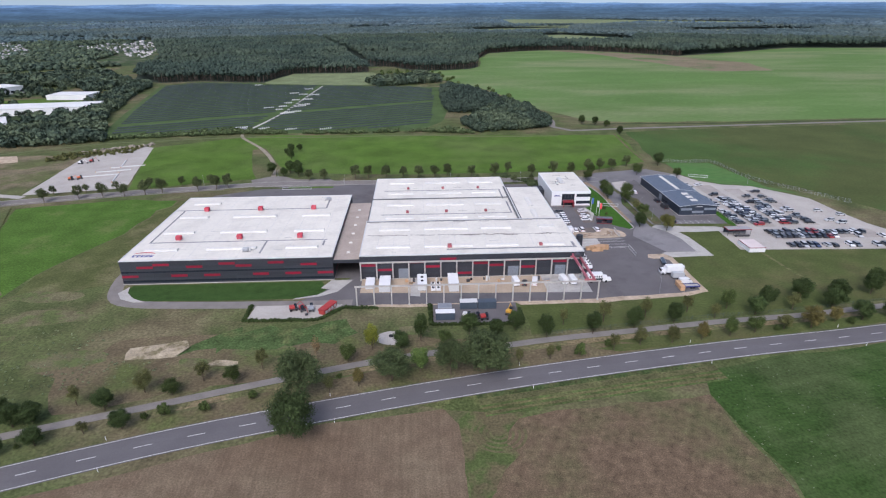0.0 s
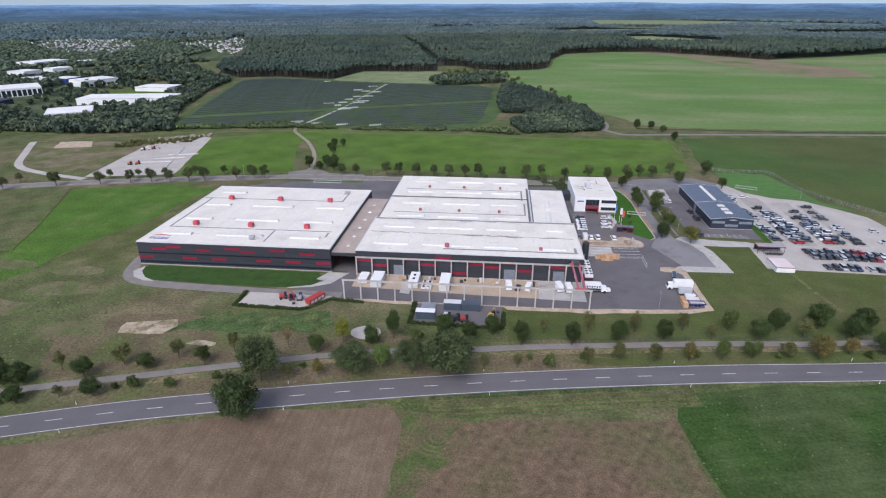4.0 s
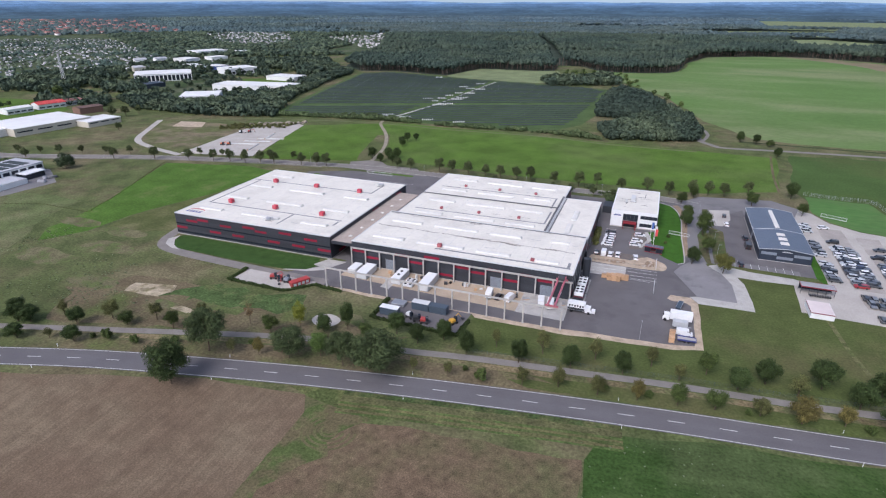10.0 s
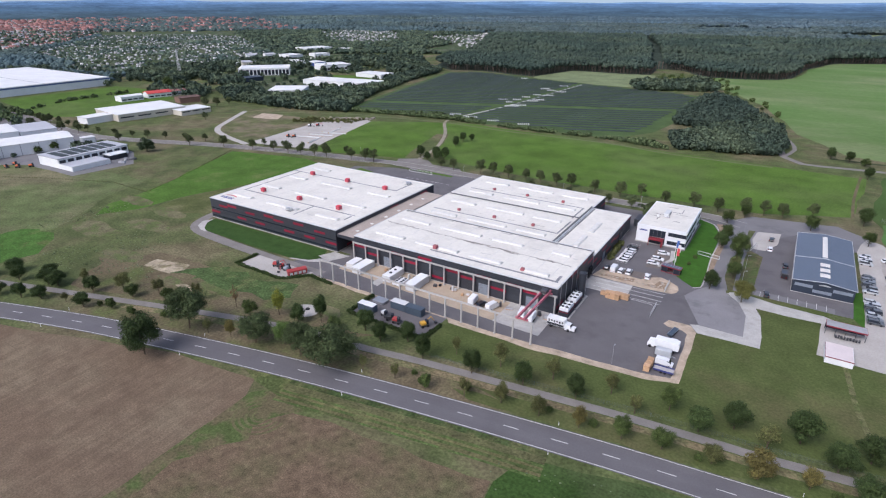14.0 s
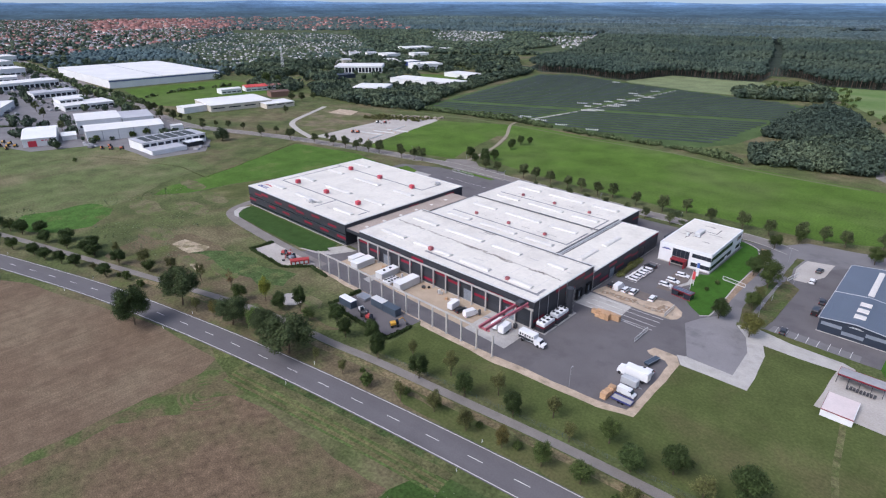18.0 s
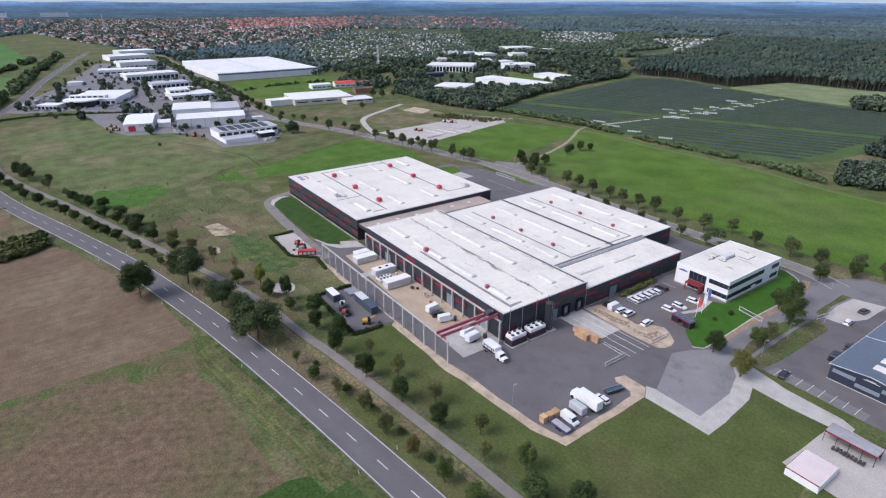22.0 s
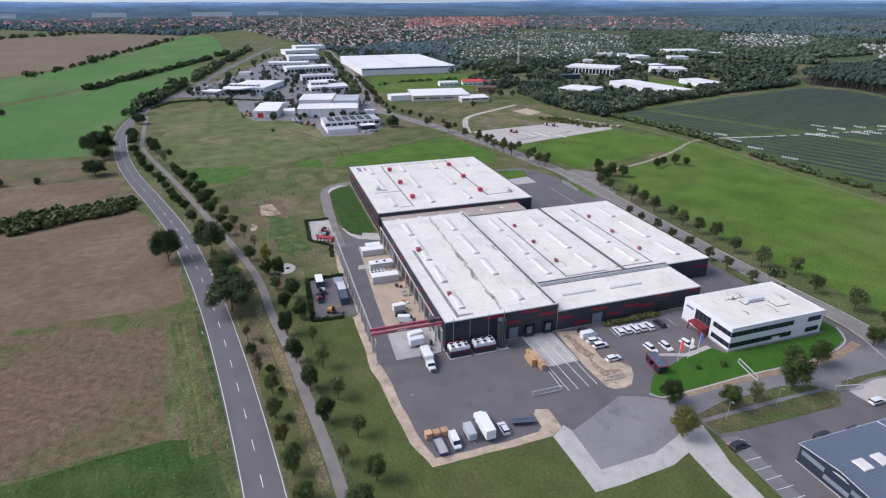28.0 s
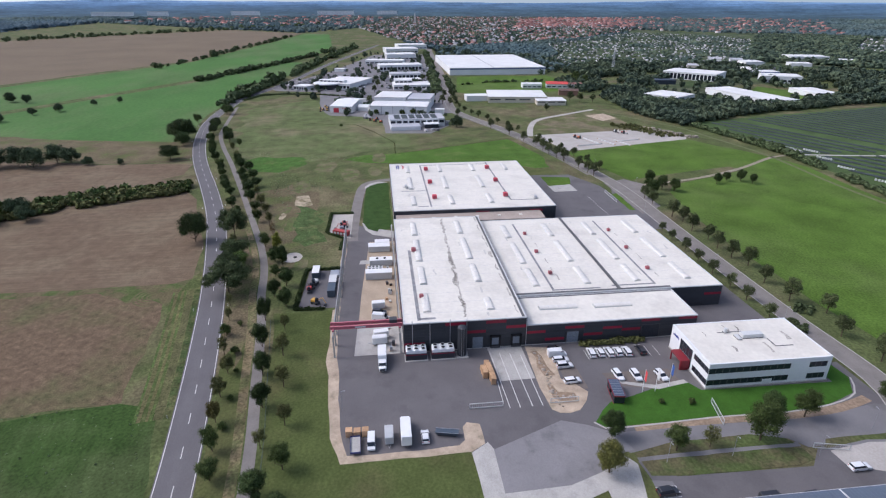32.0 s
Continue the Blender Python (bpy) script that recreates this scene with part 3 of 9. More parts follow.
field("big_field", [(8, 894), (60, 898), (97, 914), (112, 942), (126, 1078), (161, 1200), (257, 1252), (333, 1262), (420, 1180), (501, 1092), (640, 1160), (828, 1268), (1024, 1246), (1700, 1300), (1700, 500), (421, 490), (280, 480), (188, 486), (159, 492), (130, 552), (110, 635), (84, 706), (52, 770)],
      M_BIGFIELD, "wide rolling light green field", 0.03, 3, 25)
field("sandy_strip", [(290, 1252), (335, 1264), (420, 1168), (492, 1088), (520, 1060), (560, 960), (540, 850), (449, 851), (405, 998), (362, 1150)], mat("sandy_edge", (0.19, 0.155, 0.1), 0.95, var=0.15, scale=0.02, var2=0.15, scale2=0.3, other=(0.1, 0.15, 0.05), mixscale=0.012, sharp=(0.5, 0.66)), "dry sandy strip at the edge of a field", 0.05, 4, 30)
field("solar_meadow", [(-236, 453), (-266, 572), (-284, 650), (-308, 754), (-270, 786), (-219, 776), (-165, 757), (-45, 735), (45, 712), (42, 560), (34, 500), (14, 462), (-127, 458)], mat("solar_meadow", (0.07, 0.106, 0.038), 0.95, var=0.2, scale=0.05, var2=0.2, scale2=1.0), "grass between rows of solar panels", 0.03, 0.5)
field("pale_clearing", [(-186, 770), (-170, 755), (-98, 744), (-50, 742), (-20, 740), (-40, 800), (-50, 880), (-82, 874), (-166, 872)], M_PALE, "pale grass clearing at the forest edge", 0.03, 3, 20)
field("wild_plot", [(-262, 327), (-305, 392), (-262, 400), (-212, 393), (-205, 312), (-230, 300)], mat("wild_plot", (0.1, 0.11, 0.045), 0.95, var=0.25, scale=0.1, var2=0.25, scale2=1.0, other=(0.17, 0.14, 0.09), mixscale=0.04), "rough grass plot with bare patches", 0.03, 1.5)
field("dry_meadow", [(-72, 124), (-44, 133), (-10, 142), (12, 148), (26, 151), (30, 156), (14, 158), (-6, 156), (-26, 160), (-48, 158), (-66, 163), (-82, 158), (-96, 146), (-90, 132)], M_DRYMEADOW, "dry brown meadow with thin grass by the path", 0.038, 5.0, 6)
field("dry_meadow", [(-60, 113), (-30, 121), (-8, 128), (20, 134), (44, 139.5), (75, 145.6), (84, 147.4), (84, 154), (60, 151.4), (44, 149), (16, 144.5), (-8, 138), (-30, 131.5), (-60, 122)], M_DRYMEADOW, "dry brown verge between road and path", 0.042, 0.6, 6)
field("east_meadow", [(46, 156), (60, 158), (118, 164.5), (200, 176), (300, 194), (240, 214), (206, 215), (150, 218), (148, 246), (116, 246), (112, 186), (90, 177.5), (74, 176), (46, 176)], M_VERGE, "even olive green grass round the yard", 0.04, 0.6, 6)
field("verge_strip", [(80, 154.9), (100, 157.3), (168, 164.6), (270, 181.5), (270, 173), (156, 156.5), (110, 150.6), (84, 147.2), (70, 146.4), (64, 147.6), (76, 150), (58, 150.4), (66, 153.0)], M_VERGE, "olive grass between road and path", 0.046, 0.9, 3)
field("west_meadow", [(-126, 128), (-170, 100), (-230, 84), (-300, 78), (-350, 84), (-392, 140), (-372, 170), (-320, 186), (-240, 210), (-180, 212), (-160, 186), (-150, 160)], mat("west_meadow", (0.104, 0.128, 0.05), 0.95, var=0.28, scale=0.09, var2=0.32, scale2=1.1, other=(0.155, 0.14, 0.078), mixscale=0.018, bump=0.12, sharp=(0.44, 0.66)), "pale olive meadow before the estate", 0.02, 7.0, 8)
# bare and dry patches of the meadow
M_SANDY = mat("sandy_patch", (0.36, 0.3, 0.21), 0.95, var=0.3, scale=0.3, var2=0.25, scale2=2.0, other=(0.17, 0.145, 0.08), mixscale=0.22, sharp=(0.46, 0.66))
field("bare_patch", [(-75, 149), (-76, 155.4), (-68, 157), (-61, 158.3), (-58, 154), (-60.5, 149.2)], M_SANDY, "worn bare sandy patch in the meadow", 0.05, 0.7, 2.5, "bare ground")
for k, (x, y, r) in enumerate([(-46, 146, 3.0), (-54, 147, 3.6), (-112, 175, 10), (-120, 190, 9), (-130, 160, 12), (-92, 150, 8), (-150, 192, 9), (-36, 152, 7), (8, 160, 5)]):
    pts = [(x + r * 1.4 * math.cos(a / 10 * 6.283) * (1 + 0.35 * noise.noise((a * 0.7, k, 0))), y + r * 0.55 * math.sin(a / 10 * 6.283) * (1 + 0.35 * noise.noise((a * 0.7, k, 5)))) for a in range(10)]
    field("bare_patch", pts, M_SANDY if k == 0 else mat("dry_patch", (0.15, 0.135, 0.075), 0.95, var=0.3, scale=0.3, var2=0.3, scale2=1.5, other=(0.09, 0.11, 0.04), mixscale=0.15), "worn bare patch in the meadow", 0.045, 0.9, 3.0, "bare ground")

# country road with its lines
road = solid("road", ribbon(ROAD, 4.3, -4.3, 0.07, 0.06), M_ROAD, "grey asphalt country road", "road", "structure")
for d in (3.93, -3.93):
    solid("edge_line", ribbon(ROAD, d + 0.08, d - 0.08, 0.078), M_LINE, "white edge line of the road", "road marking", "structure")
total, nxt = 0.0, 10.0
dash_line = []
for a, b in zip(ROAD, ROAD[1:]):
    seg = (b - a).length
    while nxt < total + seg:
        q = a + (b - a) * ((nxt - total) / seg)
        dash_line.append((q, math.degrees(math.atan2(b.y - a.y, b.x - a.x))))
        nxt += 11.72
    total += seg
dash_mesh = Mesh().box(-1.95, -0.085, -0.01, 1.95, 0.085, 0.0).data("centre_dash", M_LINE)
for q, a in dash_line:
    if q.x > -480:
        d = new("centre_dash", dash_mesh)
        d.parent = road
        d.matrix_world = pose(q.x, q.y, 0.079, 0, 0, a)
south = [q for q in ROAD if 22 < q.x < 100]
for d0, d1, col, lab in ((6.2, 4.4, (0.05, 0.074, 0.026), "green grass edge beside the road"), (8.6, 6.4, (0.1, 0.097, 0.046), "tall dry grass beside the road"), (9.5, 8.8, (0.078, 0.11, 0.034), "green mown line"), (10.4, 9.6, (0.128, 0.118, 0.052), "straw coloured mown line"),
                         (11.3, 10.5, (0.076, 0.106, 0.034), "green mown line"), (12.4, 11.4, (0.118, 0.108, 0.05), "straw coloured mown line"), (13.2, 12.5, (0.076, 0.112, 0.034), "green mown line")):
    solid("mown_line", ribbon(south, d0, d1, 0.066), mat("mown_%d" % int(d0 * 10), col, 0.95, var=0.3, scale=0.2, var2=0.4, scale2=1.4, other=(0.1, 0.102, 0.044), mixscale=0.25, sharp=(0.4, 0.7)), lab, "verge", "structure")
solid("cycle_path", ribbon(BIKE, 1.4, -1.4, 0.06, 0.05), M_PATH, "grey asphalt cycle path", "path", "structure")
solid("rear_road", ribbon(REAR, 3.6, -3.6, 0.06, 0.05), M_PATH, "pale asphalt street behind the halls", "road", "structure")
solid("avenue", ribbon(smooth_line([(-405, 270), (-472, 273), (-695, 286), (-960, 299), (-1300, 320)], 20), 6.0, -6.0, 0.05), M_PATH, "long straight street towards the town", "road", "structure")
solid("field_track", ribbon(smooth_line([(-73, 326), (-76, 345), (-84, 375), (-100, 410), (-122, 445), (-127, 465)], 5), 1.3, -1.3, 0.05), mat("sandy_track", (0.27, 0.235, 0.18), 0.95, var=0.2, scale=0.3, var2=0.2, scale2=2.0), "pale sandy field track", "path", "structure")
solid("solar_track", ribbon(smooth_line([(-127, 466), (-120, 505), (-113, 560), (-109, 640), (-104, 732)], 12), 1.3, -1.3, 0.05), M_CONC, "pale track through the solar field", "path", "structure")
solid("farm_track", ribbon(smooth_line([(119, 507), (124.5, 469), (135, 455), (178, 459), (275, 466), (413, 475), (700, 490)], 12), 2.4, -2.4, 0.05), M_PATH, "pale asphalt farm road between fields", "road", "structure")
solid("field_boundary", ribbon(smooth_line([(165, 440), (160, 390), (158, 350)], 6), 0.7, -0.7, 0.05), M_DRYMEADOW, "dry grass boundary strip", "field edge", "structure")
solid("ditch_strip", ribbon(smooth_line([(150, 478), (280, 474), (420, 481), (640, 492)], 20), 3.2, -0.5, 0.06), mat("ditch_grass", (0.05, 0.06, 0.025), 0.95), "dark grass ditch along the farm road", "ditch", "structure")
solid("meadow_track", ribbon(smooth_line([(-290, 395), (-222, 430), (-180, 438), (-128, 446), (-60, 443), (14, 445), (60, 437), (120, 436)], 10), 1.2, -1.2, 0.05), mat("track_grass", (0.13, 0.14, 0.07), 0.95), "worn grass track along the solar field", "path", "structure")

solid("dry_strip", ribbon([q for q in BIKE if -60 < q.x < 260], 4.2, 1.8, 0.05), mat("dry_verge", (0.19, 0.15, 0.085), 0.95, var=0.3, scale=0.15, var2=0.4, scale2=1.2, other=(0.11, 0.115, 0.05), mixscale=0.1), "dry brown grass strip along the cycle path", "verge", "structure")

# yard and surfaces of the site

solid("yard", patch([(-30, 178), (-30, 182), (-14, 199), (-22, 199), (-22, 300), (-75, 318), (112, 318), (114.5, 300), (113.5, 273), (111.8, 251), (118, 241), (124, 234), (114, 210.5), (105.5, 210.5), (111.8, 209), (112.6, 181.6), (105, 179.6), (92, 178.2), (66, 176.8), (40, 176.8)], 0.05, 0, 6, 0.05),
      M_ASPH, "dark grey asphalt yard round the halls", "yard", "structure")
solid("drive_by_hall", ribbon(smooth_line([(-101, 214), (-100, 200), (-96, 188), (-88, 183), (-70, 181), (-30, 179.5), (-12, 179.5)], 3), 2.4, -2.4, 0.055, 0.05), M_PATH, "grey asphalt drive round a lawn", "path", "structure")
solid("lawn", patch([(-93.5, 196.5), (-95, 191), (-90, 186.3), (-84, 184.4), (-60, 183.8), (-32, 183.6), (-24, 186.5), (-22, 190.5), (-25, 196.6)], 0.07, 0.1, 4, 0.06), M_LAWNDARK, "dark green mown lawn in front of the hall", "lawn", "structure")
solid("kerb_patch", patch([(-94.5, 196), (-96.5, 191), (-93.5, 186.5), (-88, 183.9), (-84, 183.9), (-89, 186.6), (-93, 191)], 0.08, 0, 4, 0.07), M_CONC, "pale concrete kerb apron at a lawn corner", "kerb", "structure")
solid("kerb_patch", patch([(-33, 183.2), (-24, 184.8), (-18.2, 188), (-13.5, 197.2), (-21.5, 197.2), (-24.5, 191), (-21, 190), (-25, 186), (-32, 184)], 0.08, 0, 4, 0.07), M_CONC, "pale concrete apron beside the lawn", "kerb", "structure")
solid("beige_paving", patch([(-10, 186.6), (-10, 197.2), (73, 197.2), (73, 183.2), (36, 184.2)], 0.062, 0, 6, 0.05), M_BEIGE, "beige paved storage strip before the gates", "pavement", "structure")
for x0, x1 in ((8.0, 11.5), (57, 73)):
    solid("concrete_slab", patch([(x0, 183.4), (x0, 197.2), (x1, 197.2), (x1, 182.8)], 0.068, 0, 6, 0.05), M_CONC, "pale concrete loading slab", "pavement", "structure")
solid("gravel_edge", patch([(-14, 177.6), (41, 177.4), (66, 177.6), (73, 178.2), (92, 179.4), (104.6, 180.6), (111.9, 182.3), (111.4, 207.8), (109.8, 209.3), (105.4, 209.6), (104.0, 210.9), (104.8, 213.8), (111.5, 213.6), (113.6, 210.4), (114.2, 181.0), (105.6, 178.2), (92, 176.8), (75, 175.2), (60, 175.3), (46, 174.9), (44.5, 176.8), (16, 176.6), (14, 175.6), (-9, 176), (-14, 176.4)], 0.075, 0.25, 3, 0.06), M_GRAVEL,
      "sandy gravel border of the yard", "gravel", "structure")
solid("storage_yard", patch([(15.5, 164.6), (15.8, 176.6), (44.2, 176.8), (43.6, 163.6)], 0.07, 0, 6, 0.05), M_ASPH, "small asphalt storage yard", "yard", "structure")
solid("machine_plot", patch([(-45.5, 169.4), (-44.6, 179), (-15, 178.6), (-22.5, 169.2)], 0.07, 0, 6, 0.05), M_LOT, "pale gravel plot with machines", "yard", "structure")
solid("concrete_apron", patch([(111.0, 214.4), (113.8, 210.3), (131, 210.9), (130.8, 218.3), (129.7, 231.2), (127.7, 236.6), (124, 243.2), (121, 245.6), (118.2, 243.4), (122.2, 238), (124.8, 230), (126, 215.4), (113.6, 215.6)], 0.085, 0.1, 4, 0.07), M_CONC, "pale concrete apron at the yard gate", "pavement", "structure")
solid("pale_fan", patch([(105.8, 233.5), (113.5, 215.4), (126, 215.3), (125.4, 229.6), (122.4, 238), (118, 243.2), (117.0, 247), (111.6, 245.0), (108.2, 239.6)], 0.1, 0, 6, 0.06), mat("fan_asphalt", (0.208, 0.198, 0.2), 0.85, var=0.1, scale=0.1, var2=0.08, scale2=3.0, other=(0.155, 0.147, 0.15), mixscale=0.12, sharp=(0.5, 0.66)), "pale grey asphalt fan at the gate", "pavement", "structure")
solid("white_track", patch([(118.6, 244.2), (121.4, 246), (133, 243.4), (147, 242.6), (150, 241.2), (150, 237.4), (137, 236.5), (126.8, 236.8)], 0.09, 0.1, 4, 0.07), M_CONC, "pale concrete track to the parking lot", "path", "structure")
solid("gravel_island", patch([(73.6, 232.4), (75, 239.2), (81, 239.2), (90, 238.4), (92.5, 241.6), (96, 243.8), (99.4, 242.2), (102.6, 239.4), (103.4, 236.6), (103, 234), (101.6, 232.3), (93, 231.7), (84, 232)], 0.09, 0.1, 3, 0.08), M_GRAVEL, "sandy planting island with kerb", "traffic island", "structure")
for pts in ([(76.4, 233.3), (76.4, 235), (79, 236.2), (84, 236.4), (88, 237.2), (88.2, 234.3), (84, 233.4), (80, 234.2)], [(91.8, 233.8), (92.2, 235.2), (95, 236.2), (96.2, 240), (98.6, 240.2), (98.6, 235), (97, 233.8)]):
    solid("planting_bed", patch(pts, 0.14, 0.3, 1.5, 0.06), M_EARTH, "brown planting bed with low stones", "planting bed", "structure")
solid("ramp", patch([(73.2, 221.3), (73.2, 231.4), (88.8, 231.6), (89.0, 221.9)], 0.09, 0, 6, 0.08), M_CONC, "pale concrete loading ramp", "pavement", "structure")
solid("office_lawn", patch([(107.3, 241.6), (103.4, 244.8), (100.5, 248), (98.8, 254.5), (95.8, 263.5), (95.2, 271.5), (98.6, 273.5), (99.2, 310), (79, 310), (79, 314), (98, 316), (104, 312), (107.4, 303), (108.8, 290), (108.6, 272), (109.4, 252.7), (109.4, 243.4)], 0.09, 0.1, 4, 0.08), M_LAWN, "bright green office lawn", "lawn", "structure")
solid("dirt_verge", ribbon(smooth_line([(110.4, 250), (110.1, 262), (110.2, 277), (110.5, 291), (109.4, 304), (106.6, 314)], 4), 1.5, -1.1, 0.085), M_EARTH, "brown earth verge with kerb", "verge", "structure")
solid("lawn_edging", ribbon(smooth_line([(107.3, 241.2), (109.6, 243.2), (109.7, 252.7), (108.9, 272), (109.1, 290), (107.6, 303.2), (104.2, 312.4), (98, 316.3)], 3), 0.22, -0.22, 0.115, 0.06), M_CONC, "pale kerb edging of the office lawn", "kerb", "structure")
solid("access_road", patch([(111.4, 243.8), (118, 245.6), (117.2, 250), (115.8, 256), (115.4, 276), (117.6, 284), (120.8, 287), (120.4, 296), (119, 320), (110, 321), (108.5, 314), (111, 300), (111.4, 277), (111, 258)], 0.064, 0, 4, 0.05), M_PAVE, "pale asphalt access road past the office", "road", "structure")
solid("plot_pavement", patch([(120.4, 246.4), (126, 247.1), (150.5, 246), (157, 246), (157, 258), (137.3, 258), (137.3, 322), (120.4, 322), (121, 289), (126.2, 284), (125.6, 253)], 0.06, 0, 6, 0.05), M_ASPH, "dark asphalt plot beside the blue hall", "yard", "structure")
solid("parking_apron", patch([(126, 247.0), (126.8, 251.2), (150, 250), (150, 246)], 0.072, 0, 6, 0.05), M_PAVE, "pale parking bays", "parking", "structure")
M_ISLAND = mat("island_grass", (0.1, 0.09, 0.048), 0.95, var=0.25, scale=0.2, var2=0.3, scale2=1.3, other=(0.075, 0.098, 0.034), mixscale=0.09, bump=0.1)
solid("grass_verge", patch([(120.8, 247), (120.4, 262), (120.2, 280), (120.8, 285.2), (124.4, 285.6), (125.7, 281), (125.7, 256), (124.8, 247.6)], 0.1, 0.2, 3, 0.08), M_ISLAND, "brown and olive grass island", "verge", "structure")
solid("tree_verge", patch([(118.2, 246.4), (117.2, 250), (115.8, 256), (115.4, 276), (117.4, 283.6), (119.2, 284.6), (119.0, 262), (119.6, 247)], 0.096, 0.2, 3, 0.07), M_ISLAND, "brown grass strip with trees beside the access road", "verge", "structure")
solid("verge_path", ribbon(smooth_line([(120.2, 246.6), (119.8, 262), (119.6, 285.4)], 4), 0.7, -0.7, 0.09, 0.06), M_PAVE, "thin grey path between two grass strips", "path", "structure")
solid("car_park", patch([(150, 216.0), (145.2, 216.4), (146.6, 240), (157.5, 239.4), (158.6, 258), (158.2, 315), (162.6, 328), (167.6, 324), (172, 313), (183, 305), (197, 301.5), (206, 291), (215.6, 279), (217, 258), (219.5, 243), (226, 228), (226, 213.6), (206, 213.8)], 0.06, 0.3, 6, 0.05), M_LOT, "pale gravel car park full of cars", "car park", "structure")
M_BAY = mat("worn_bay_gravel", (0.325, 0.295, 0.265), 0.95, var=0.12, scale=0.15, var2=0.1, scale2=2.0, other=(0.385, 0.355, 0.32), mixscale=0.06, sharp=(0.5, 0.7))
for x0, x1, y0, y1 in ((165.8, 175.4, 241, 304), (179, 187.6, 242, 297), (190, 196.4, 242, 294), (166, 215, 226, 236.4)):
    solid("parking_strip", patch([(x0, y0), (x1, y0), (x1, y1), (x0, y1)], 0.067, 0.35, 3), M_BAY, "brownish worn gravel parking strip", "car park", "structure")
solid("grass_strip", patch([(155.4, 257.2), (155.3, 268), (158.4, 268), (158.2, 250), (157.8, 240.5), (156.4, 243), (155.0, 246)], 0.078, 0, 3, 0.06), M_LAWN, "narrow green grass strip", "verge", "structure")
solid("north_apron", patch([(116, 300), (120.4, 296), (137, 318), (137, 309), (158, 309), (160, 320), (163, 329), (152, 339), (118, 333), (110, 322)], 0.069, 0.2, 4, 0.05), M_PAVE, "grey asphalt road end", "road", "structure")
solid("machine_lot", patch([(-203, 309), (-213, 392), (-184, 420), (-177.4, 416.4), (-152.8, 319.2)], 0.06, 0.4, 5, 0.05), M_LOT, "pale gravel lot with machines", "yard", "structure")
solid("gravel_track", ribbon(smooth_line([(-200, 305), (-235, 315), (-262, 329), (-285, 362), (-304, 392)], 6), 2.3, -2.3, 0.055), M_LOT, "pale gravel track", "path", "structure")
solid("gate_area", patch([(-80, 316), (-30, 316), (-40, 330), (-60, 330), (-68, 337), (-76, 337), (-86, 330)], 0.064, 0.2, 4, 0.05), M_PATH, "asphalt junction", "road", "structure")
solid("gravel_pad", patch([(122.4, 291), (120.8, 302), (122.2, 313), (131, 315.5), (130.4, 301), (126.4, 291.4)], 0.078, 0.15, 3, 0.06), M_LOT, "pale gravel pad behind the sliding gate", "gravel", "structure")
solid("pad_verge", patch([(118.8, 292.5), (121.6, 290.6), (120, 302), (121.4, 313.6), (118.4, 313)], 0.082, 0.2, 3, 0.06), M_MEADOW, "olive grass beside a gravel pad", "verge", "structure")
solid("wood_track", ribbon(smooth_line([(70, 700), (78, 670), (92, 624), (114, 562), (129, 506), (127, 480), (124, 469)], 8), 1.3, -1.3, 0.055), M_PATH, "pale track along the edge of a wood", "path", "structure")
solid("worn_track", ribbon(smooth_line([(152, 214), (153, 204), (154, 194), (156, 184)], 4), 0.7, -0.7, 0.05), mat("worn_grass", (0.13, 0.126, 0.06), 0.95, var=0.3, scale=0.4, var2=0.3, scale2=2.0, other=(0.085, 0.1, 0.036), mixscale=0.3), "worn pale track in the grass", "path", "structure")
for d in (3.75, -3.75):
    solid("kerb", ribbon(REAR, d + 0.14, d - 0.14, 0.1, 0.06), M_CONC, "pale kerb of the rear street", "kerb", "structure")
solid("footpath", ribbon([q for q in REAR if q.x < -95], -4.6, -6.2, 0.07, 0.05), M_PATH, "pale footpath beside the rear street", "path", "structure")
solid("street_verge", ribbon([q for q in REAR if -14 < q.x < 92], -4.0, -8.6, 0.072), M_MEADOW, "olive grass verge with trees along the rear street", "verge", "structure")

# ---- the factory halls ----
def hall(name, x0, x1, y0, y1, h, label, roof_mat=M_ROOF, wall_mat=M_DARKB):
    t = thing(name, label, "factory hall", pose(x0, y0, 0))
    w, d = x1 - x0, y1 - y0
    part("wall", Mesh().box(0, 0, 0, w, d, h - 0.35), wall_mat, t, "dark anthracite cladding")
    part("roof", Mesh().box(0.25, 0.25, h - 0.345, w - 0.25, d - 0.25, h - 0.12), roof_mat, t, "white flat roof membrane")
    rim = Mesh()
    for a in ((0, 0, w, 0.3), (0, d - 0.3, w, d), (0, 0.3, 0.3, d - 0.3), (w - 0.3, 0.3, w, d - 0.3)):
        rim.box(a[0] - 0.05, a[1] - 0.05, h - 0.34, a[2] + 0.05, a[3] + 0.05, h)
    part("parapet", rim, M_OFFWHITE, t, "pale sheet metal parapet")
    return t


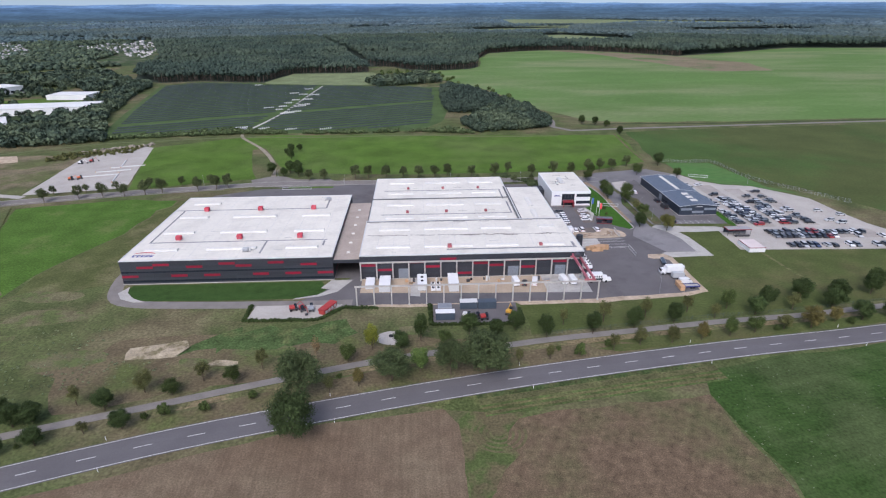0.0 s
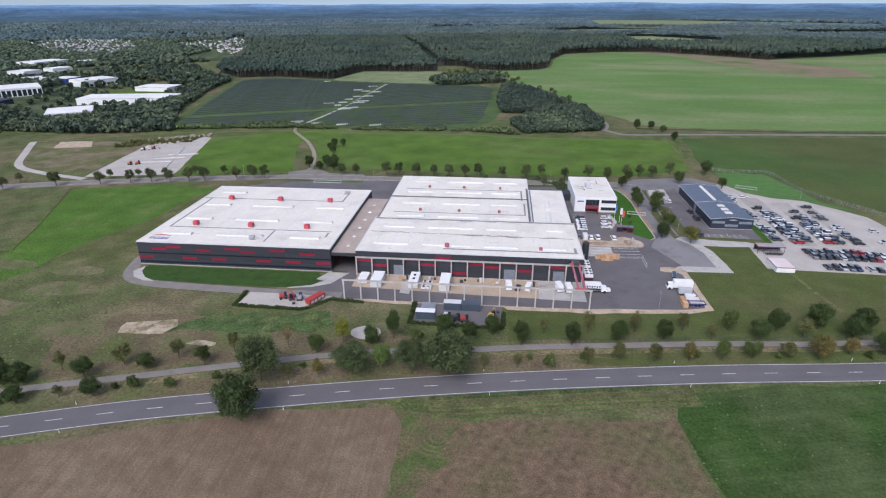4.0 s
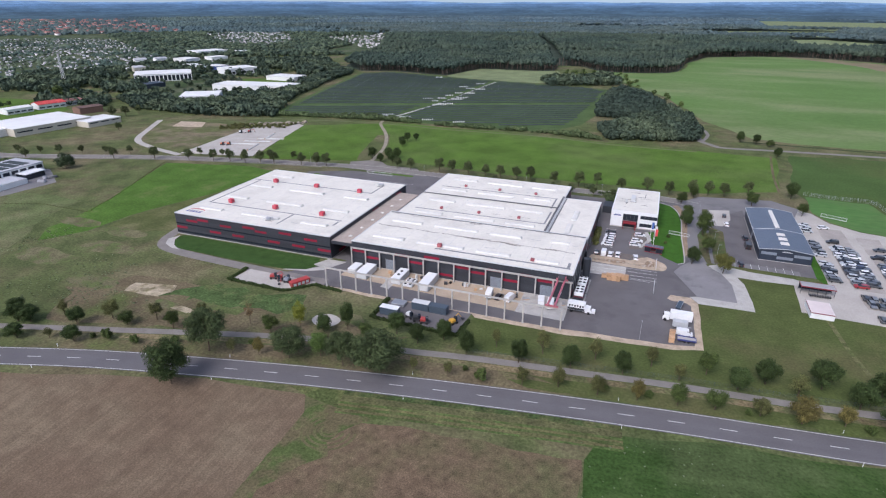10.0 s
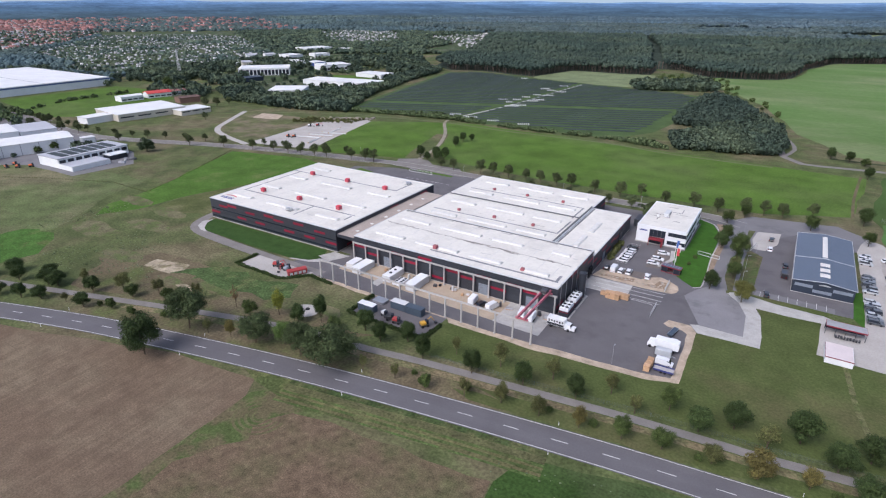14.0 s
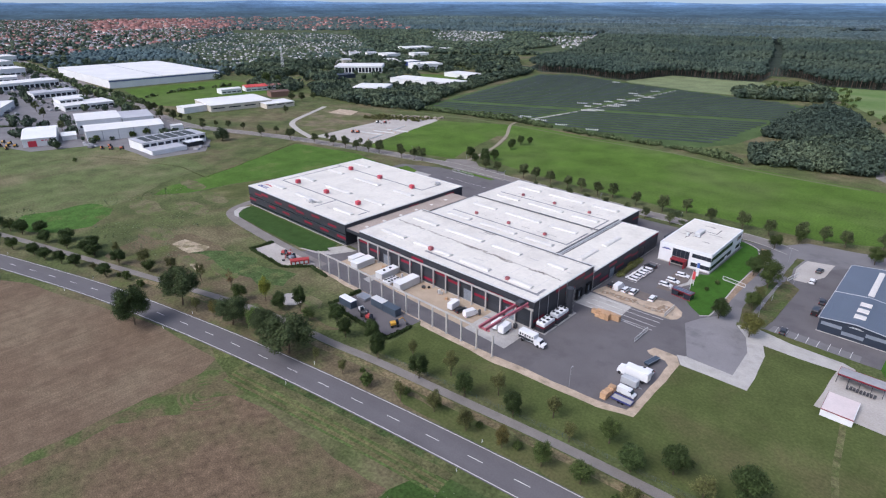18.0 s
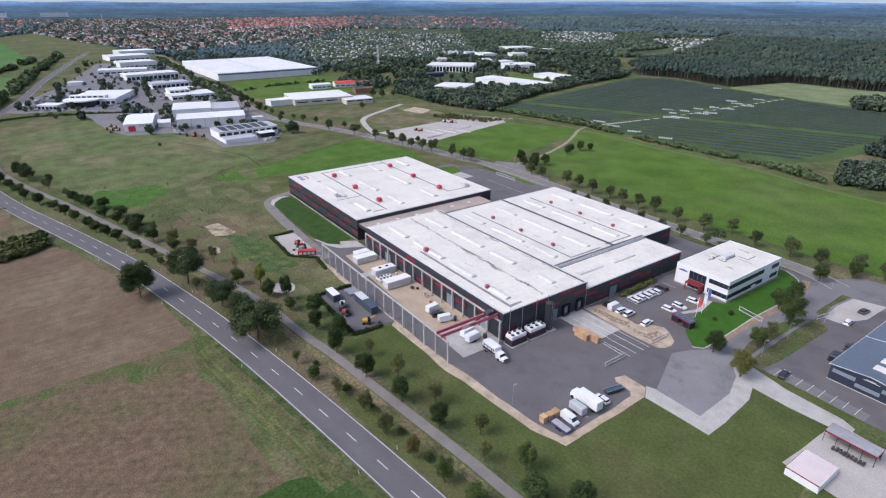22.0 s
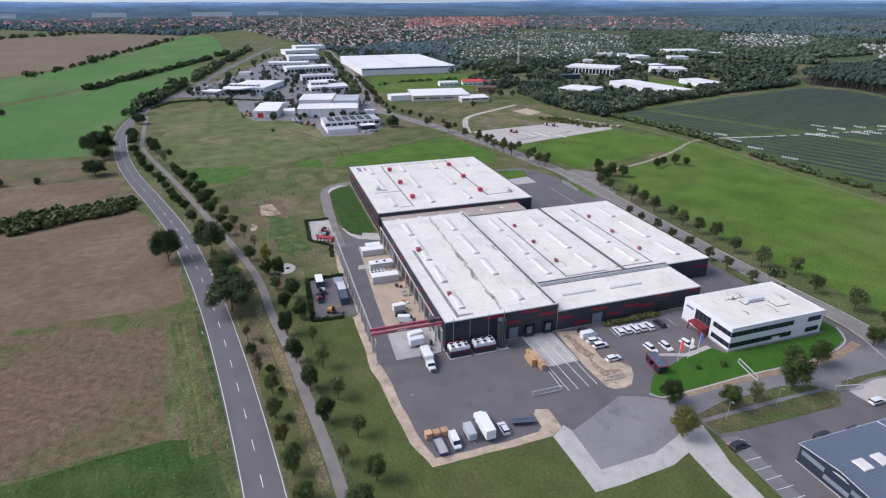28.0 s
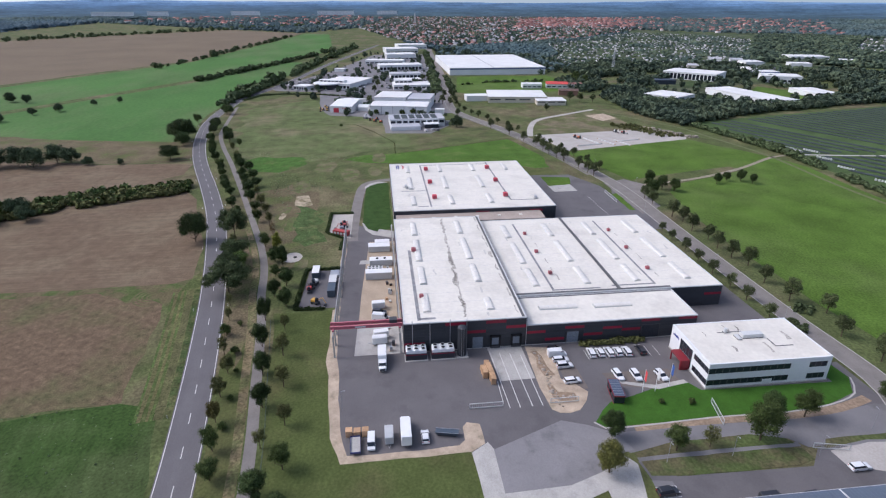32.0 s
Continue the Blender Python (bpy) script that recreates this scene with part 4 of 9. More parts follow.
def panels(t, axis, at, a0, a1, rows, length, red=(), out=-1, skip=(), glass=()):
    """Clads a wall with long panels, some of them red, some windows. rows: pairs of heights; axis: the wall's direction; out: the way it faces."""
    n = round((a1 - a0) / length)
    L = (a1 - a0) / n
    for j, (z0, z1) in enumerate(rows):
        lo, hi = (0.02, 0.03), (L - 0.03, z1 - z0 - 0.02)
        th = 0.05 * out
        if axis == "x":
            body = Mesh().box(lo[0], min(0, th), lo[1], hi[0], max(0, th), hi[1])
        else:
            body = Mesh().box(min(0, th), lo[0], lo[1], max(0, th), hi[0], hi[1])
        md, mr = body.data("panel", M_DARK), body.data("red_panel", M_RED)
        if j in glass:
            md = ribbon_panes(axis, L, z1 - z0, out).data("window_strip", M_GLASS)
        for i in range(n):
            if (i, j) in skip:
                continue
            r = (i, j) in red
            ob = new("red_panel" if r else "window_strip" if j in glass else "panel", mr if r else md)
            ob.parent = t
            if r:
                tagged(ob, label="red cladding panel")
            ob.location = (a0 + i * L, at, z0) if axis == "x" else (at, a0 + i * L, z0)


def ribbon_panes(axis, L, H, out):
    """Four panes in a row with gaps for the frames."""
    m = Mesh()
    th = 0.04 * out
    for k in range(4):
        u0, u1 = 0.06 + k * L / 4, (k + 1) * L / 4 - 0.06
        if axis == "x":
            m.box(u0, min(0, th), 0.08, u1, max(0, th), H - 0.08)
        else:
            m.box(min(0, th), u0, 0.08, max(0, th), u1, H - 0.08)
    return m


HALL_A = hall("hall", -97.4, -20.5, 197.7, 269.8, 9.65, "wide anthracite hall with white roof and red panels")
HALL_B = hall("hall", -10.6, 73.0, 197.2, 232.7, 9.75, "long anthracite hall with white roof and column front")
HALL_C = hall("hall", -10.4, 56.2, 232.8, 303.2, 7.5, "low rear hall with white roof and grey gutters")
HALL_D = hall("hall", 56.3, 73.0, 232.8, 285.3, 7.05, "low side hall with white roof and red panels")
ROWS_A = [(0.35, 0.8), (0.8, 1.75), (1.8, 2.8), (2.8, 3.8), (3.8, 4.6), (4.6, 5.3), (5.33, 6.3), (6.3, 7.28), (7.28, 8.27), (8.27, 9.28)]
ROWS_B = [(0.35 + 0.99 * k, 0.35 + 0.99 * (k + 1)) for k in range(9)]
ROWS_D = [(0.35 + 0.91 * k, 0.35 + 0.91 * (k + 1)) for k in range(7)]
panels(HALL_A, "x", 0, 0, 76.9, ROWS_A, 5.915, {(1, 7), (4, 7), (7, 7), (11, 7), (2, 8), (6, 8), (9, 8), (0, 3), (3, 3), (5, 3), (8, 3), (10, 3), (12, 3)}, glass=(1, 5))
panels(HALL_A, "y", 76.9, 0, 72.1, ROWS_A, 6.0, {(1, 1), (2, 5), (4, 7), (6, 8), (10, 8)}, 1)
panels(HALL_B, "y", 83.6, 0, 35.5, ROWS_B, 5.917, {(0, 2), (2, 8), (3, 5), (4, 8), (5, 6)}, 1, {(3, 0), (3, 1), (3, 2), (3, 3), (4, 0), (4, 1), (4, 2), (5, 0), (5, 1), (5, 2)})
panels(HALL_D, "y", 16.7, 0, 52.5, ROWS_D, 5.833, {(0, 4), (1, 1), (2, 5), (3, 2), (4, 4), (5, 3), (6, 6), (8, 6)}, 1, {(2, 0), (2, 1), (2, 2), (2, 3), (6, 0), (6, 1), (6, 2), (6, 3), (6, 4)})
panels(HALL_C, "y", 66.6, 52.6, 70.4, ROWS_D, 5.93, {(0, 1), (2, 4)}, 1)
panels(HALL_B, "x", 0, 0, 83.6, ROWS_B, 5.971, {(3, 6), (5, 7), (9, 6), (11, 6), (0, 5), (1, 3), (4, 4), (6, 1), (7, 5), (8, 4), (10, 3), (12, 5)}, skip={(2, 0), (2, 1), (2, 2), (2, 3), (9, 0), (9, 1), (9, 2), (12, 0), (12, 1), (12, 2)})
# passage between the halls
link = thing("link_roof", "flat brown grey roof over the passage between two halls", "roof", pose(-20.4, 198.4, 0))
part("roof", Mesh().box(0, 0, 7.5, 9.7, 64, 7.8), M_LINKROOF, link)
part("fascia", Mesh().box(0, -0.25, 6.6, 9.7, 0, 7.85), M_DARKB, link, "dark fascia board")
part("back_wall", Mesh().box(0, 63.6, 0, 9.7, 63.9, 7.5), M_DARKB, link)
for k in range(6):
    part("roof_light", Mesh().cbox(4.3, 6 + k * 9.5, 7.8, 5.5, 7.3 + k * 9.5, 8.05, 0.1), M_SKYLIGHT, link, "small square roof light")
# office block
OFF = thing("office_building", "white two storey office with ribbon windows", "office building", pose(78.5, 274.6, 0))
W, D, H = 19.7, 34.3, 7.7
part("wall", Mesh().box(0, 0, 0, W, D, H - 0.3), M_RENDER, OFF)
part("roof", Mesh().box(0.3, 0.3, H - 0.29, W - 0.3, D - 0.3, H - 0.1), M_ROOF, OFF, "white flat roof")
rim = Mesh()
for a in ((0, 0, W, 0.35), (0, D - 0.35, W, D), (0, 0.35, 0.35, D - 0.35), (W - 0.35, 0.35, W, D - 0.35)):
    rim.box(a[0] - 0.04, a[1] - 0.04, H - 0.29, a[2] + 0.04, a[3] + 0.04, H)
part("parapet", rim, M_WHITE, OFF)
# blue hall
BLU = thing("blue_hall", "dark blue workshop with pale window strips", "workshop", pose(136.9, 257.5, 0))
W2, D2 = 18.2, 50.5
part("wall", Mesh().side([(0, 0), (W2, 0), (W2, 4.6), (W2 / 2, 5.5), (0, 4.6)], 0, D2), M_NAVY, BLU)
part("roof", Mesh().side([(-0.35, 4.55), (W2 / 2, 5.52), (W2 + 0.35, 4.55), (W2 + 0.35, 4.75), (W2 / 2, 5.74), (-0.35, 4.75)], -0.3, D2 + 0.3), M_BLUEROOF, BLU, "blue grey sheet metal roof")

for t, w, d in ((HALL_A, 76.9, 72.1), (HALL_B, 83.6, 35.5), (HALL_D, 16.7, 52.5)):
    part("plinth", Mesh().box(-0.12, -0.12, 0, w + 0.12, d + 0.05, 0.32), M_CONC, t, "pale concrete plinth")

# roof fittings, in metres on the plan
def skylight_mesh(L, w=2.1, h=0.6):
    m = Mesh()
    n = 8
    prof = [(-w / 2, 0.0), (-w / 2, 0.25)] + [(-w / 2 * math.cos(math.pi * k / n), 0.25 + (h - 0.25) * math.sin(math.pi * k / n)) for k in range(1, n)] + [(w / 2, 0.25), (w / 2, 0.0)]
    c = len(prof)
    m.add([(0, y, z) for y, z in prof] + [(L, y, z) for y, z in prof],
          [tuple(range(c)), tuple(range(2 * c - 1, c - 1, -1))] + [(i, c + i, c + (i + 1) % c, (i + 1) % c) for i in range(c)])
    return m


SKY = {}


def skylight(x0, x1, y, z, turn=0.0):
    L = round(x1 - x0, 1)
    if L not in SKY:
        t = thing("skylight", "long white barrel skylight on a flat roof", "skylight", group="skylights on the roofs")
        part("dome", skylight_mesh(L), M_SKYLIGHT, t, "translucent white barrel")
        for k in range(int(L / 3) + 1):
            x = min(max(k * 3.0, 0.1), L - 0.1)
            rib = Mesh()
            for a in range(8):
                p0, p1 = math.pi * a / 8, math.pi * (a + 1) / 8
                rib.tube((x, -1.07 * math.cos(p0), 0.26 + 0.37 * math.sin(p0)), (x, -1.07 * math.cos(p1), 0.26 + 0.37 * math.sin(p1)), 0.05, n=4)
            part("rib", rib, M_OFFWHITE, t)
        part("kerb", Mesh().box(-0.1, -1.15, 0, L + 0.1, 1.15, 0.2), M_OFFWHITE, t)
        SKY[L] = t
        t.matrix_world = pose(x0, y, z, 0, 0, turn)
        return t
    return copy_thing(SKY[L], pose(x0, y, z, 0, 0, turn))


def vent_proto(paint_m=M_REDBOX):
    t = thing("roof_vent", "red boxy smoke vent on a flat roof", "roof vent", group="red roof vents")
    part("base", Mesh().box(-0.8, -0.8, 0, 0.8, 0.8, 0.35), M_OFFWHITE, t, "white base frame")
    part("box", Mesh().cbox(-1.0, -1.0, 0.35, 1.0, 1.0, 1.9, 0.12), paint_m, t, "red sheet metal box")
    lou = Mesh()
    for k in range(4):
        z = 0.6 + k * 0.3
        lou.box(-0.8, -1.06, z, 0.8, -1.0, z + 0.14).box(-0.8, 1.0, z, 0.8, 1.06, z + 0.14).box(1.0, -0.8, z, 1.06, 0.8, z + 0.14)
    part("louvre", lou, M_PINK, t, "faded red louvre blades")
    return t


M_ROOFDIRT = mat("faint_roof_dirt", (0.5, 0.475, 0.44), 0.8, var=0.1, scale=0.4, var2=0.1, scale2=2.0)
VENT = vent_proto()
ZA, ZB, ZC = 9.54, 9.64, 7.39
places = [(x, y, ZA, 1.0) for x in (-82.8, -59.2, -35.6) for y in (216.8, 250.0)] + [(23.0, 203.3, ZB, 1.0), (57.9, 203.4, ZB, 1.0)] + [(x, y, ZC, 1.0) for x in (6.5, 24.1, 42.1) for y in (248.8, 283.6)]
VENT.matrix_world = pose(*places[0][:3])
SMALL = vent_proto(mat("faded_red_vent", (0.3, 0.085, 0.085), 0.55, var=0.08, scale=0.8, var2=0.06, scale2=5.0))
small_used = False
for x, y, z, s in places[1:]:
    if z == ZA:
        copy_thing(VENT, pose(x, y, z))
    elif small_used:
        copy_thing(SMALL, pose(x, y, z) @ Matrix.Scale(0.78, 4))
    else:
        SMALL.matrix_world = pose(x, y, z) @ Matrix.Scale(0.78, 4)
        small_used = True
for y in (207.0, 224.3, 242.2):
    for x0, x1 in ((-91.5, -79.6), (-68.8, -50.4), (-39.2, -27.2)):
        skylight(x0, x1, y, ZA)
skylight(-91.8, -79.9, 260.0, ZA)
for y in (204.7, 222.6):
    for x0, x1 in ((-4.8, 8.0), (13.6, 31.8), (37.0, 49.4)):
        skylight(x0, x1, y, ZB)
skylight(56.5, 67.0, 204.4, ZB)
skylight(60.8, 67.6, 223.2, ZB)
for y in (241.8, 259.2, 276.4, 294.0):
    for x0, x1 in ((-3.2, 9.3), (15.4, 33.0), (38.2, 50.5)):
        skylight(x0, x1, y, ZC)
skylight(238.9, 250.8, -63.8, 6.94).matrix_world = pose(63.9, 238.9, 6.94, 0, 0, 90)
skylight(0, 11.9, 0, 0).matrix_world = pose(64.4, 256.1, 6.94, 0, 0, 90)


def strip_on(name, pts, w, z, material, label, rough=0.0):
    line = smooth_line(pts, 2.0) if rough else [Vector(p) for p in pts]
    if rough:
        a = [q + Vector((0, w * (0.5 + 0.9 * noise.noise((q.x * 0.13, q.y, 1.0))))) for q in line]
        b = [q - Vector((0, w * (0.5 + 0.9 * noise.noise((q.x * 0.17, q.y, 7.0))))) for q in line]
        n = len(line)
        m = Mesh().add([(q.x, q.y, z) for q in b] + [(q.x, q.y, z) for q in a], [(i, i + 1, n + i + 1, n + i) for i in range(n - 1)])
    else:
        m = Mesh()
        for p, q in zip(line, line[1:]):
            if abs(p.x - q.x) > abs(p.y - q.y):
                m.box(min(p.x, q.x) - w / 2, p.y - w / 2, z - 0.06, max(p.x, q.x) + w / 2, p.y + w / 2, z)
            else:
                m.box(p.x - w / 2, min(p.y, q.y) - w / 2, z - 0.06, p.x + w / 2, max(p.y, q.y) + w / 2, z)
    return solid(name, m, material, label, "roof surface", "structure")


for pts in ([(-93, 214.4), (-25, 214.4)], [(-96.5, 251.5), (-30.2, 251.5)], [(-93, 215), (-93, 250.5)], [(-30.2, 252), (-30.2, 263)], [(-25.5, 213), (-25.5, 209)], [(-48, 202.5), (-48, 213.6)]):
    strip_on("roof_walkway", pts, 0.75, ZA + 0.03, M_TRACK, "grey rubber walkway mats on the roof")
for pts in ([(22.3, 201.7), (70.9, 201.7)], [(70.6, 202.2), (70.6, 206)]):
    strip_on("roof_walkway", pts, 1.0, ZB + 0.03, M_TRACK, "grey rubber walkway mats on the roof")
for pts in ([(-5, 246.6), (53.6, 246.6)], [(53.6, 247), (53.6, 262)], [(-5, 281.4), (52.6, 281.4)], [(52.6, 267), (52.6, 281.4)]):
    strip_on("roof_walkway", pts, 0.75, ZC + 0.03, M_TRACK, "grey rubber walkway mats on the roof")
strip_on("roof_gutter", [(-10.2, 231.9), (72.4, 231.9)], 0.8, ZB + 0.05, M_GUTTER, "dark dirty gutter strip along the roof edge")
strip_on("roof_gutter", [(56.9, 234.2), (56.9, 284.6)], 0.6, 6.99, M_GUTTER, "dark dirty gutter strip along the roof edge")
SR = random.Random(8)
for k in range(9):
    x0 = -8 + k * 9 + SR.uniform(-2, 2)
    strip_on("roof_stain", [(x0, 230.8), (x0 + 2.5, 230.6 + SR.uniform(-0.3, 0.3)), (x0 + SR.uniform(4, 7), 230.9)], SR.uniform(0.3, 0.7), ZB + 0.02, M_STAIN, "dirty streak along the roof gutter", 1)
for x0, x1, w, m in ((-9, -3, 0.8, M_STAIN), (-4, 7, 0.9, M_STAIN), (8, 18, 0.7, M_STAIN), (19, 26, 0.9, M_STAIN), (25, 39, 1.2, M_STAIN), (30, 36, 0.6, M_STAINDARK), (38, 51, 1.4, M_STAIN), (40, 48, 0.75, M_STAINDARK), (51, 58, 0.9, M_STAIN), (58, 68, 1.2, M_STAIN), (60, 65, 0.7, M_STAINDARK), (67, 71, 0.8, M_STAIN)):
    n = 6
    strip_on("roof_stain", [(x0 + (x1 - x0) * i / n, 216.6 - (x0 + (x1 - x0) * i / n) * 0.02 + SR.uniform(-0.3, 0.3)) for i in range(n + 1)], w, ZB + (0.02 if m is M_STAIN else 0.026), m, "dirty puddle patch on the roof", 1)
for y in (250.6, 285.2):
    for k in range(7):
        x0 = k * 7 + SR.uniform(0, 3)
        strip_on("roof_stain", [(x0, y), (x0 + 1.5, y + SR.uniform(-0.3, 0.3)), (x0 + SR.uniform(2.5, 5), y)], SR.uniform(0.15, 0.4), ZC + 0.02, M_STAIN, "thin dirty patch on the roof", 1)
for k in range(26):
    hx, hy, hz = SR.choice(((SR.uniform(-94, -24), SR.uniform(200, 268), ZA), (SR.uniform(-8, 70), SR.uniform(199, 231), ZB), (SR.uniform(-8, 52), SR.uniform(236, 300), ZC)))
    strip_on("roof_stain", [(hx, hy), (hx + 1, hy + SR.uniform(-0.3, 0.3)), (hx + SR.uniform(1.8, 4), hy + SR.uniform(-0.4, 0.4))], SR.uniform(0.2, 0.7), hz + 0.018, M_ROOFDIRT, "faint dirty patch on the roof", 1)
for pts, w, z in (([(-10.4, 233.3), (56, 233.3)], 1.2, ZC + 0.25), ([(-10.4, 268.2), (54.5, 268.2)], 1.2, ZC + 0.22), ([(55.4, 234), (55.4, 285)], 0.9, ZC + 0.22)):
    strip_on("roof_gutter", pts, w, z, M_GUTTER, "dirty grey gutter between roofs")

# seams of the roof sheets
seam = Mesh()
for k in range(1, 13):
    seam.box(-97 + k * 5.9 - 0.06, 198.2, ZA, -97 + k * 5.9 + 0.06, 269.4, ZA + 0.012)
for k in range(1, 14):
    seam.box(-10.4 + k * 6 - 0.06, 197.7, ZB, -10.4 + k * 6 + 0.06, 232.3, ZB + 0.012)
for k in range(1, 12):
    seam.box(-10.2 + k * 6 - 0.06, 234, ZC, -10.2 + k * 6 + 0.06, 302.8, ZC + 0.012)
solid("roof_seam", seam, mat("roof_seam_strip", (0.56, 0.54, 0.52), 0.7, var=0.1, scale=0.3, var2=0.1, scale2=2.0), "welded seams of the roof sheets", "roof surface", "structure")

# roof machines
def roof_unit(x, y, z, turn):
    t = thing("air_unit", "grey ventilation unit with rail on the roof", "air unit", pose(x, y, z, 0, 0, turn))
    part("body", Mesh().cbox(-1.2, -0.6, 0.15, 1.0, 0.6, 1.3, 0.08), M_GALV, t)
    part("duct", Mesh().cyl(1.5, 0, 0, 1.6, 0.3), M_OFFWHITE, t)
    part("frame", Mesh().box(-1.5, -0.9, 0, 1.9, -0.8, 0.15).box(-1.5, 0.8, 0, 1.9, 0.9, 0.15), M_FRAME, t)
    rail = Mesh()
    for a, b in (((-2, -1.4), (3, -1.4)), ((3, -1.4), (3, 1.4))):
        rail.tube((*a, 1.0), (*b, 1.0), 0.04).tube((*a, 0), (*a, 1.0), 0.04).tube((*b, 0), (*b, 1.0), 0.04)
    part("rail", rail, M_GALV, t, "galvanised guard rail")


roof_unit(-53.5, 204.6, ZA, 0)
roof_unit(-30.8, 263.2, ZA, 180)
# coloured mark lying on the roof
sign = thing("roof_sign", "blue and red company mark on the roof", "sign", pose(-94.6, 199.8, ZA))
swoosh = Mesh()
for k in range(10):
    a0, a1 = math.pi * (0.15 + 0.07 * k), math.pi * (0.15 + 0.07 * (k + 1))
    p = lambda a, r: (4 - 4.2 * math.cos(a), 3.6 + r * math.sin(a) * 1.8, 0.06)
    swoosh.add([p(a0, 0.7), p(a1, 0.7), p(a1, 1.15), p(a0, 1.15)], [(0, 1, 2, 3)])
part("swoosh", swoosh, mat("sign_red", (0.45, 0.03, 0.04), 0.5), sign, "red curved stroke")
bars = Mesh()
for k in range(5):
    bars.box(0.3 + k * 1.6, 1.3, 0, 1.6 + k * 1.6, 1.75, 0.07).box(0.3 + k * 1.6, 2.6, 0, 1.6 + k * 1.6, 3.05, 0.07).box(0.35 + k * 1.6, 1.75, 0, 0.8 + k * 1.6, 2.6, 0.07)
part("lettering_shape", bars, mat("sign_blue", (0.03, 0.04, 0.2), 0.5), sign, "dark blue block shapes")

# ---- column front, crane way and gates ----
def column(name, label, x, y, h, w=0.45):
    t = thing(name, label, "column", pose(x, y, 0), "crane way columns")
    part("shaft", Mesh().cbox(-w / 2, -w / 2, 0, w / 2, w / 2, h, 0.03), M_COLUMN, t)
    part("head", Mesh().box(-w / 2 - 0.06, -w / 2 - 0.06, h, w / 2 + 0.06, w / 2 + 0.06, h + 0.12), M_GALV, t, "steel bearing plate")
    part("foot", Mesh().cbox(-w / 2 - 0.12, -w / 2 - 0.12, 0, w / 2 + 0.12, w / 2 + 0.12, 0.3, 0.05), M_CONC, t)
    return t


first = column("crane_column", "pale square concrete column of the crane way", -10.1, 177.3, 6.9)
for k in range(1, 15):
    copy_thing(first, pose(-10.1 + 5.93 * k, 177.3, 0))
for k in range(15):
    copy_thing(first, pose(-10.3 + 5.93 * k, 196.2, 0))
for y in (177.3, 196.2):
    t = thing("crane_rail", "pale steel runway beam on columns", "crane rail", pose(-10.6, y, 7.02))
    part("beam", Mesh().box(0, -0.14, 0, 84, 0.14, 0.07).box(0, -0.04, 0.07, 84, 0.04, 0.5).box(0, -0.14, 0.5, 84, 0.14, 0.56), M_COLUMN, t)
    part("rail", Mesh().box(0, -0.03, 0.56, 84, 0.03, 0.64), M_GALV, t, "steel rail")
crane = thing("gantry_crane", "faded red double girder travelling crane", "crane", pose(69.7, 0, 7.66))
for dx in (-1.1, 1.1):
    g = part("girder", Mesh().box(dx - 0.22, 176.4, 0.3, dx + 0.22, 196.9, 0.36).box(dx - 0.16, 176.4, 0.36, dx + 0.16, 196.9, 1.2).box(dx - 0.24, 176.4, 1.2, dx + 0.24, 196.9, 1.26), M_PINK, crane, "pink red box girder")
for y in (177.3, 196.2):
    part("end_carriage", Mesh().cbox(-2.0, y - 0.25, 0.0, 2.0, y + 0.25, 0.5, 0.05), M_PINK, crane)
part("hoist", Mesh().cbox(-1.0, 193.2, 1.27, 1.0, 195.4, 2.3, 0.1), M_FRAME, crane, "dark hoist trolley")
for u in (-1.345, 1.33):
    part("mark", Mesh().box(u, 183.5, 0.6, u + 0.015, 186.5, 1.0), M_WHITE, crane, "white mark plate")


def gate(name, label, m, w, h, material, slats=8):
    t = thing(name, label, "gate", m)
    part("frame", Mesh().box(-0.15, -0.12, 0, 0, 0, h + 0.15).box(w, -0.12, 0, w + 0.15, 0, h + 0.15).box(-0.15, -0.12, h, w + 0.15, 0, h + 0.2), M_FRAME, t)
    s = Mesh().box(0.02, -0.06, 0.02, w - 0.02, -0.01, h / slats - 0.03).data("slat", material)
    for k in range(slats):
        o = part("slat", s, material, t)
        o.location = (0, 0, k * h / slats)
    return t


for x in (3.6, 44.6, 62.4):
    gate("roller_gate", "grey sectional gate in the hall front", pose(x, 197.2, 0.05), 4.0, 4.2, M_GREYWIN)
gate("roller_gate", "pale grey sectional gate in the hall side", pose(73.05, 217.0, 0.05, 0, 0, 90), 3.0, 4.0, M_GREYWIN)
gate("roller_gate", "pale grey sectional gate in the hall side", pose(73.05, 245.2, 0.05, 0, 0, 90), 3.5, 3.9, M_GREYWIN)
gate("glazed_gate", "dark glazed gate in the hall side", pose(73.05, 268.2, 0.05, 0, 0, 90), 5.4, 4.6, M_GLASS, 5)
for y in (222.1, 228.3):
    d = thing("loading_dock", "black dock shelter with pale door", "loading dock", pose(73.05, y, 0, 0, 0, 90))
    part("door", Mesh().box(0.5, -0.08, 1.1, 2.6, 0, 3.8), M_GREYWIN, d, "pale dock door")
    part("shelter", Mesh().box(0, -0.7, 0.9, 0.45, 0, 4.3).box(2.65, -0.7, 0.9, 3.1, 0, 4.3).box(0, -0.7, 3.85, 3.1, 0, 4.3), M_RUBBER, d, "black rubber shelter")
    part("bumper", Mesh().box(0.1, -0.5, 0.2, 3.0, 0, 0.88), M_FRAME, d)
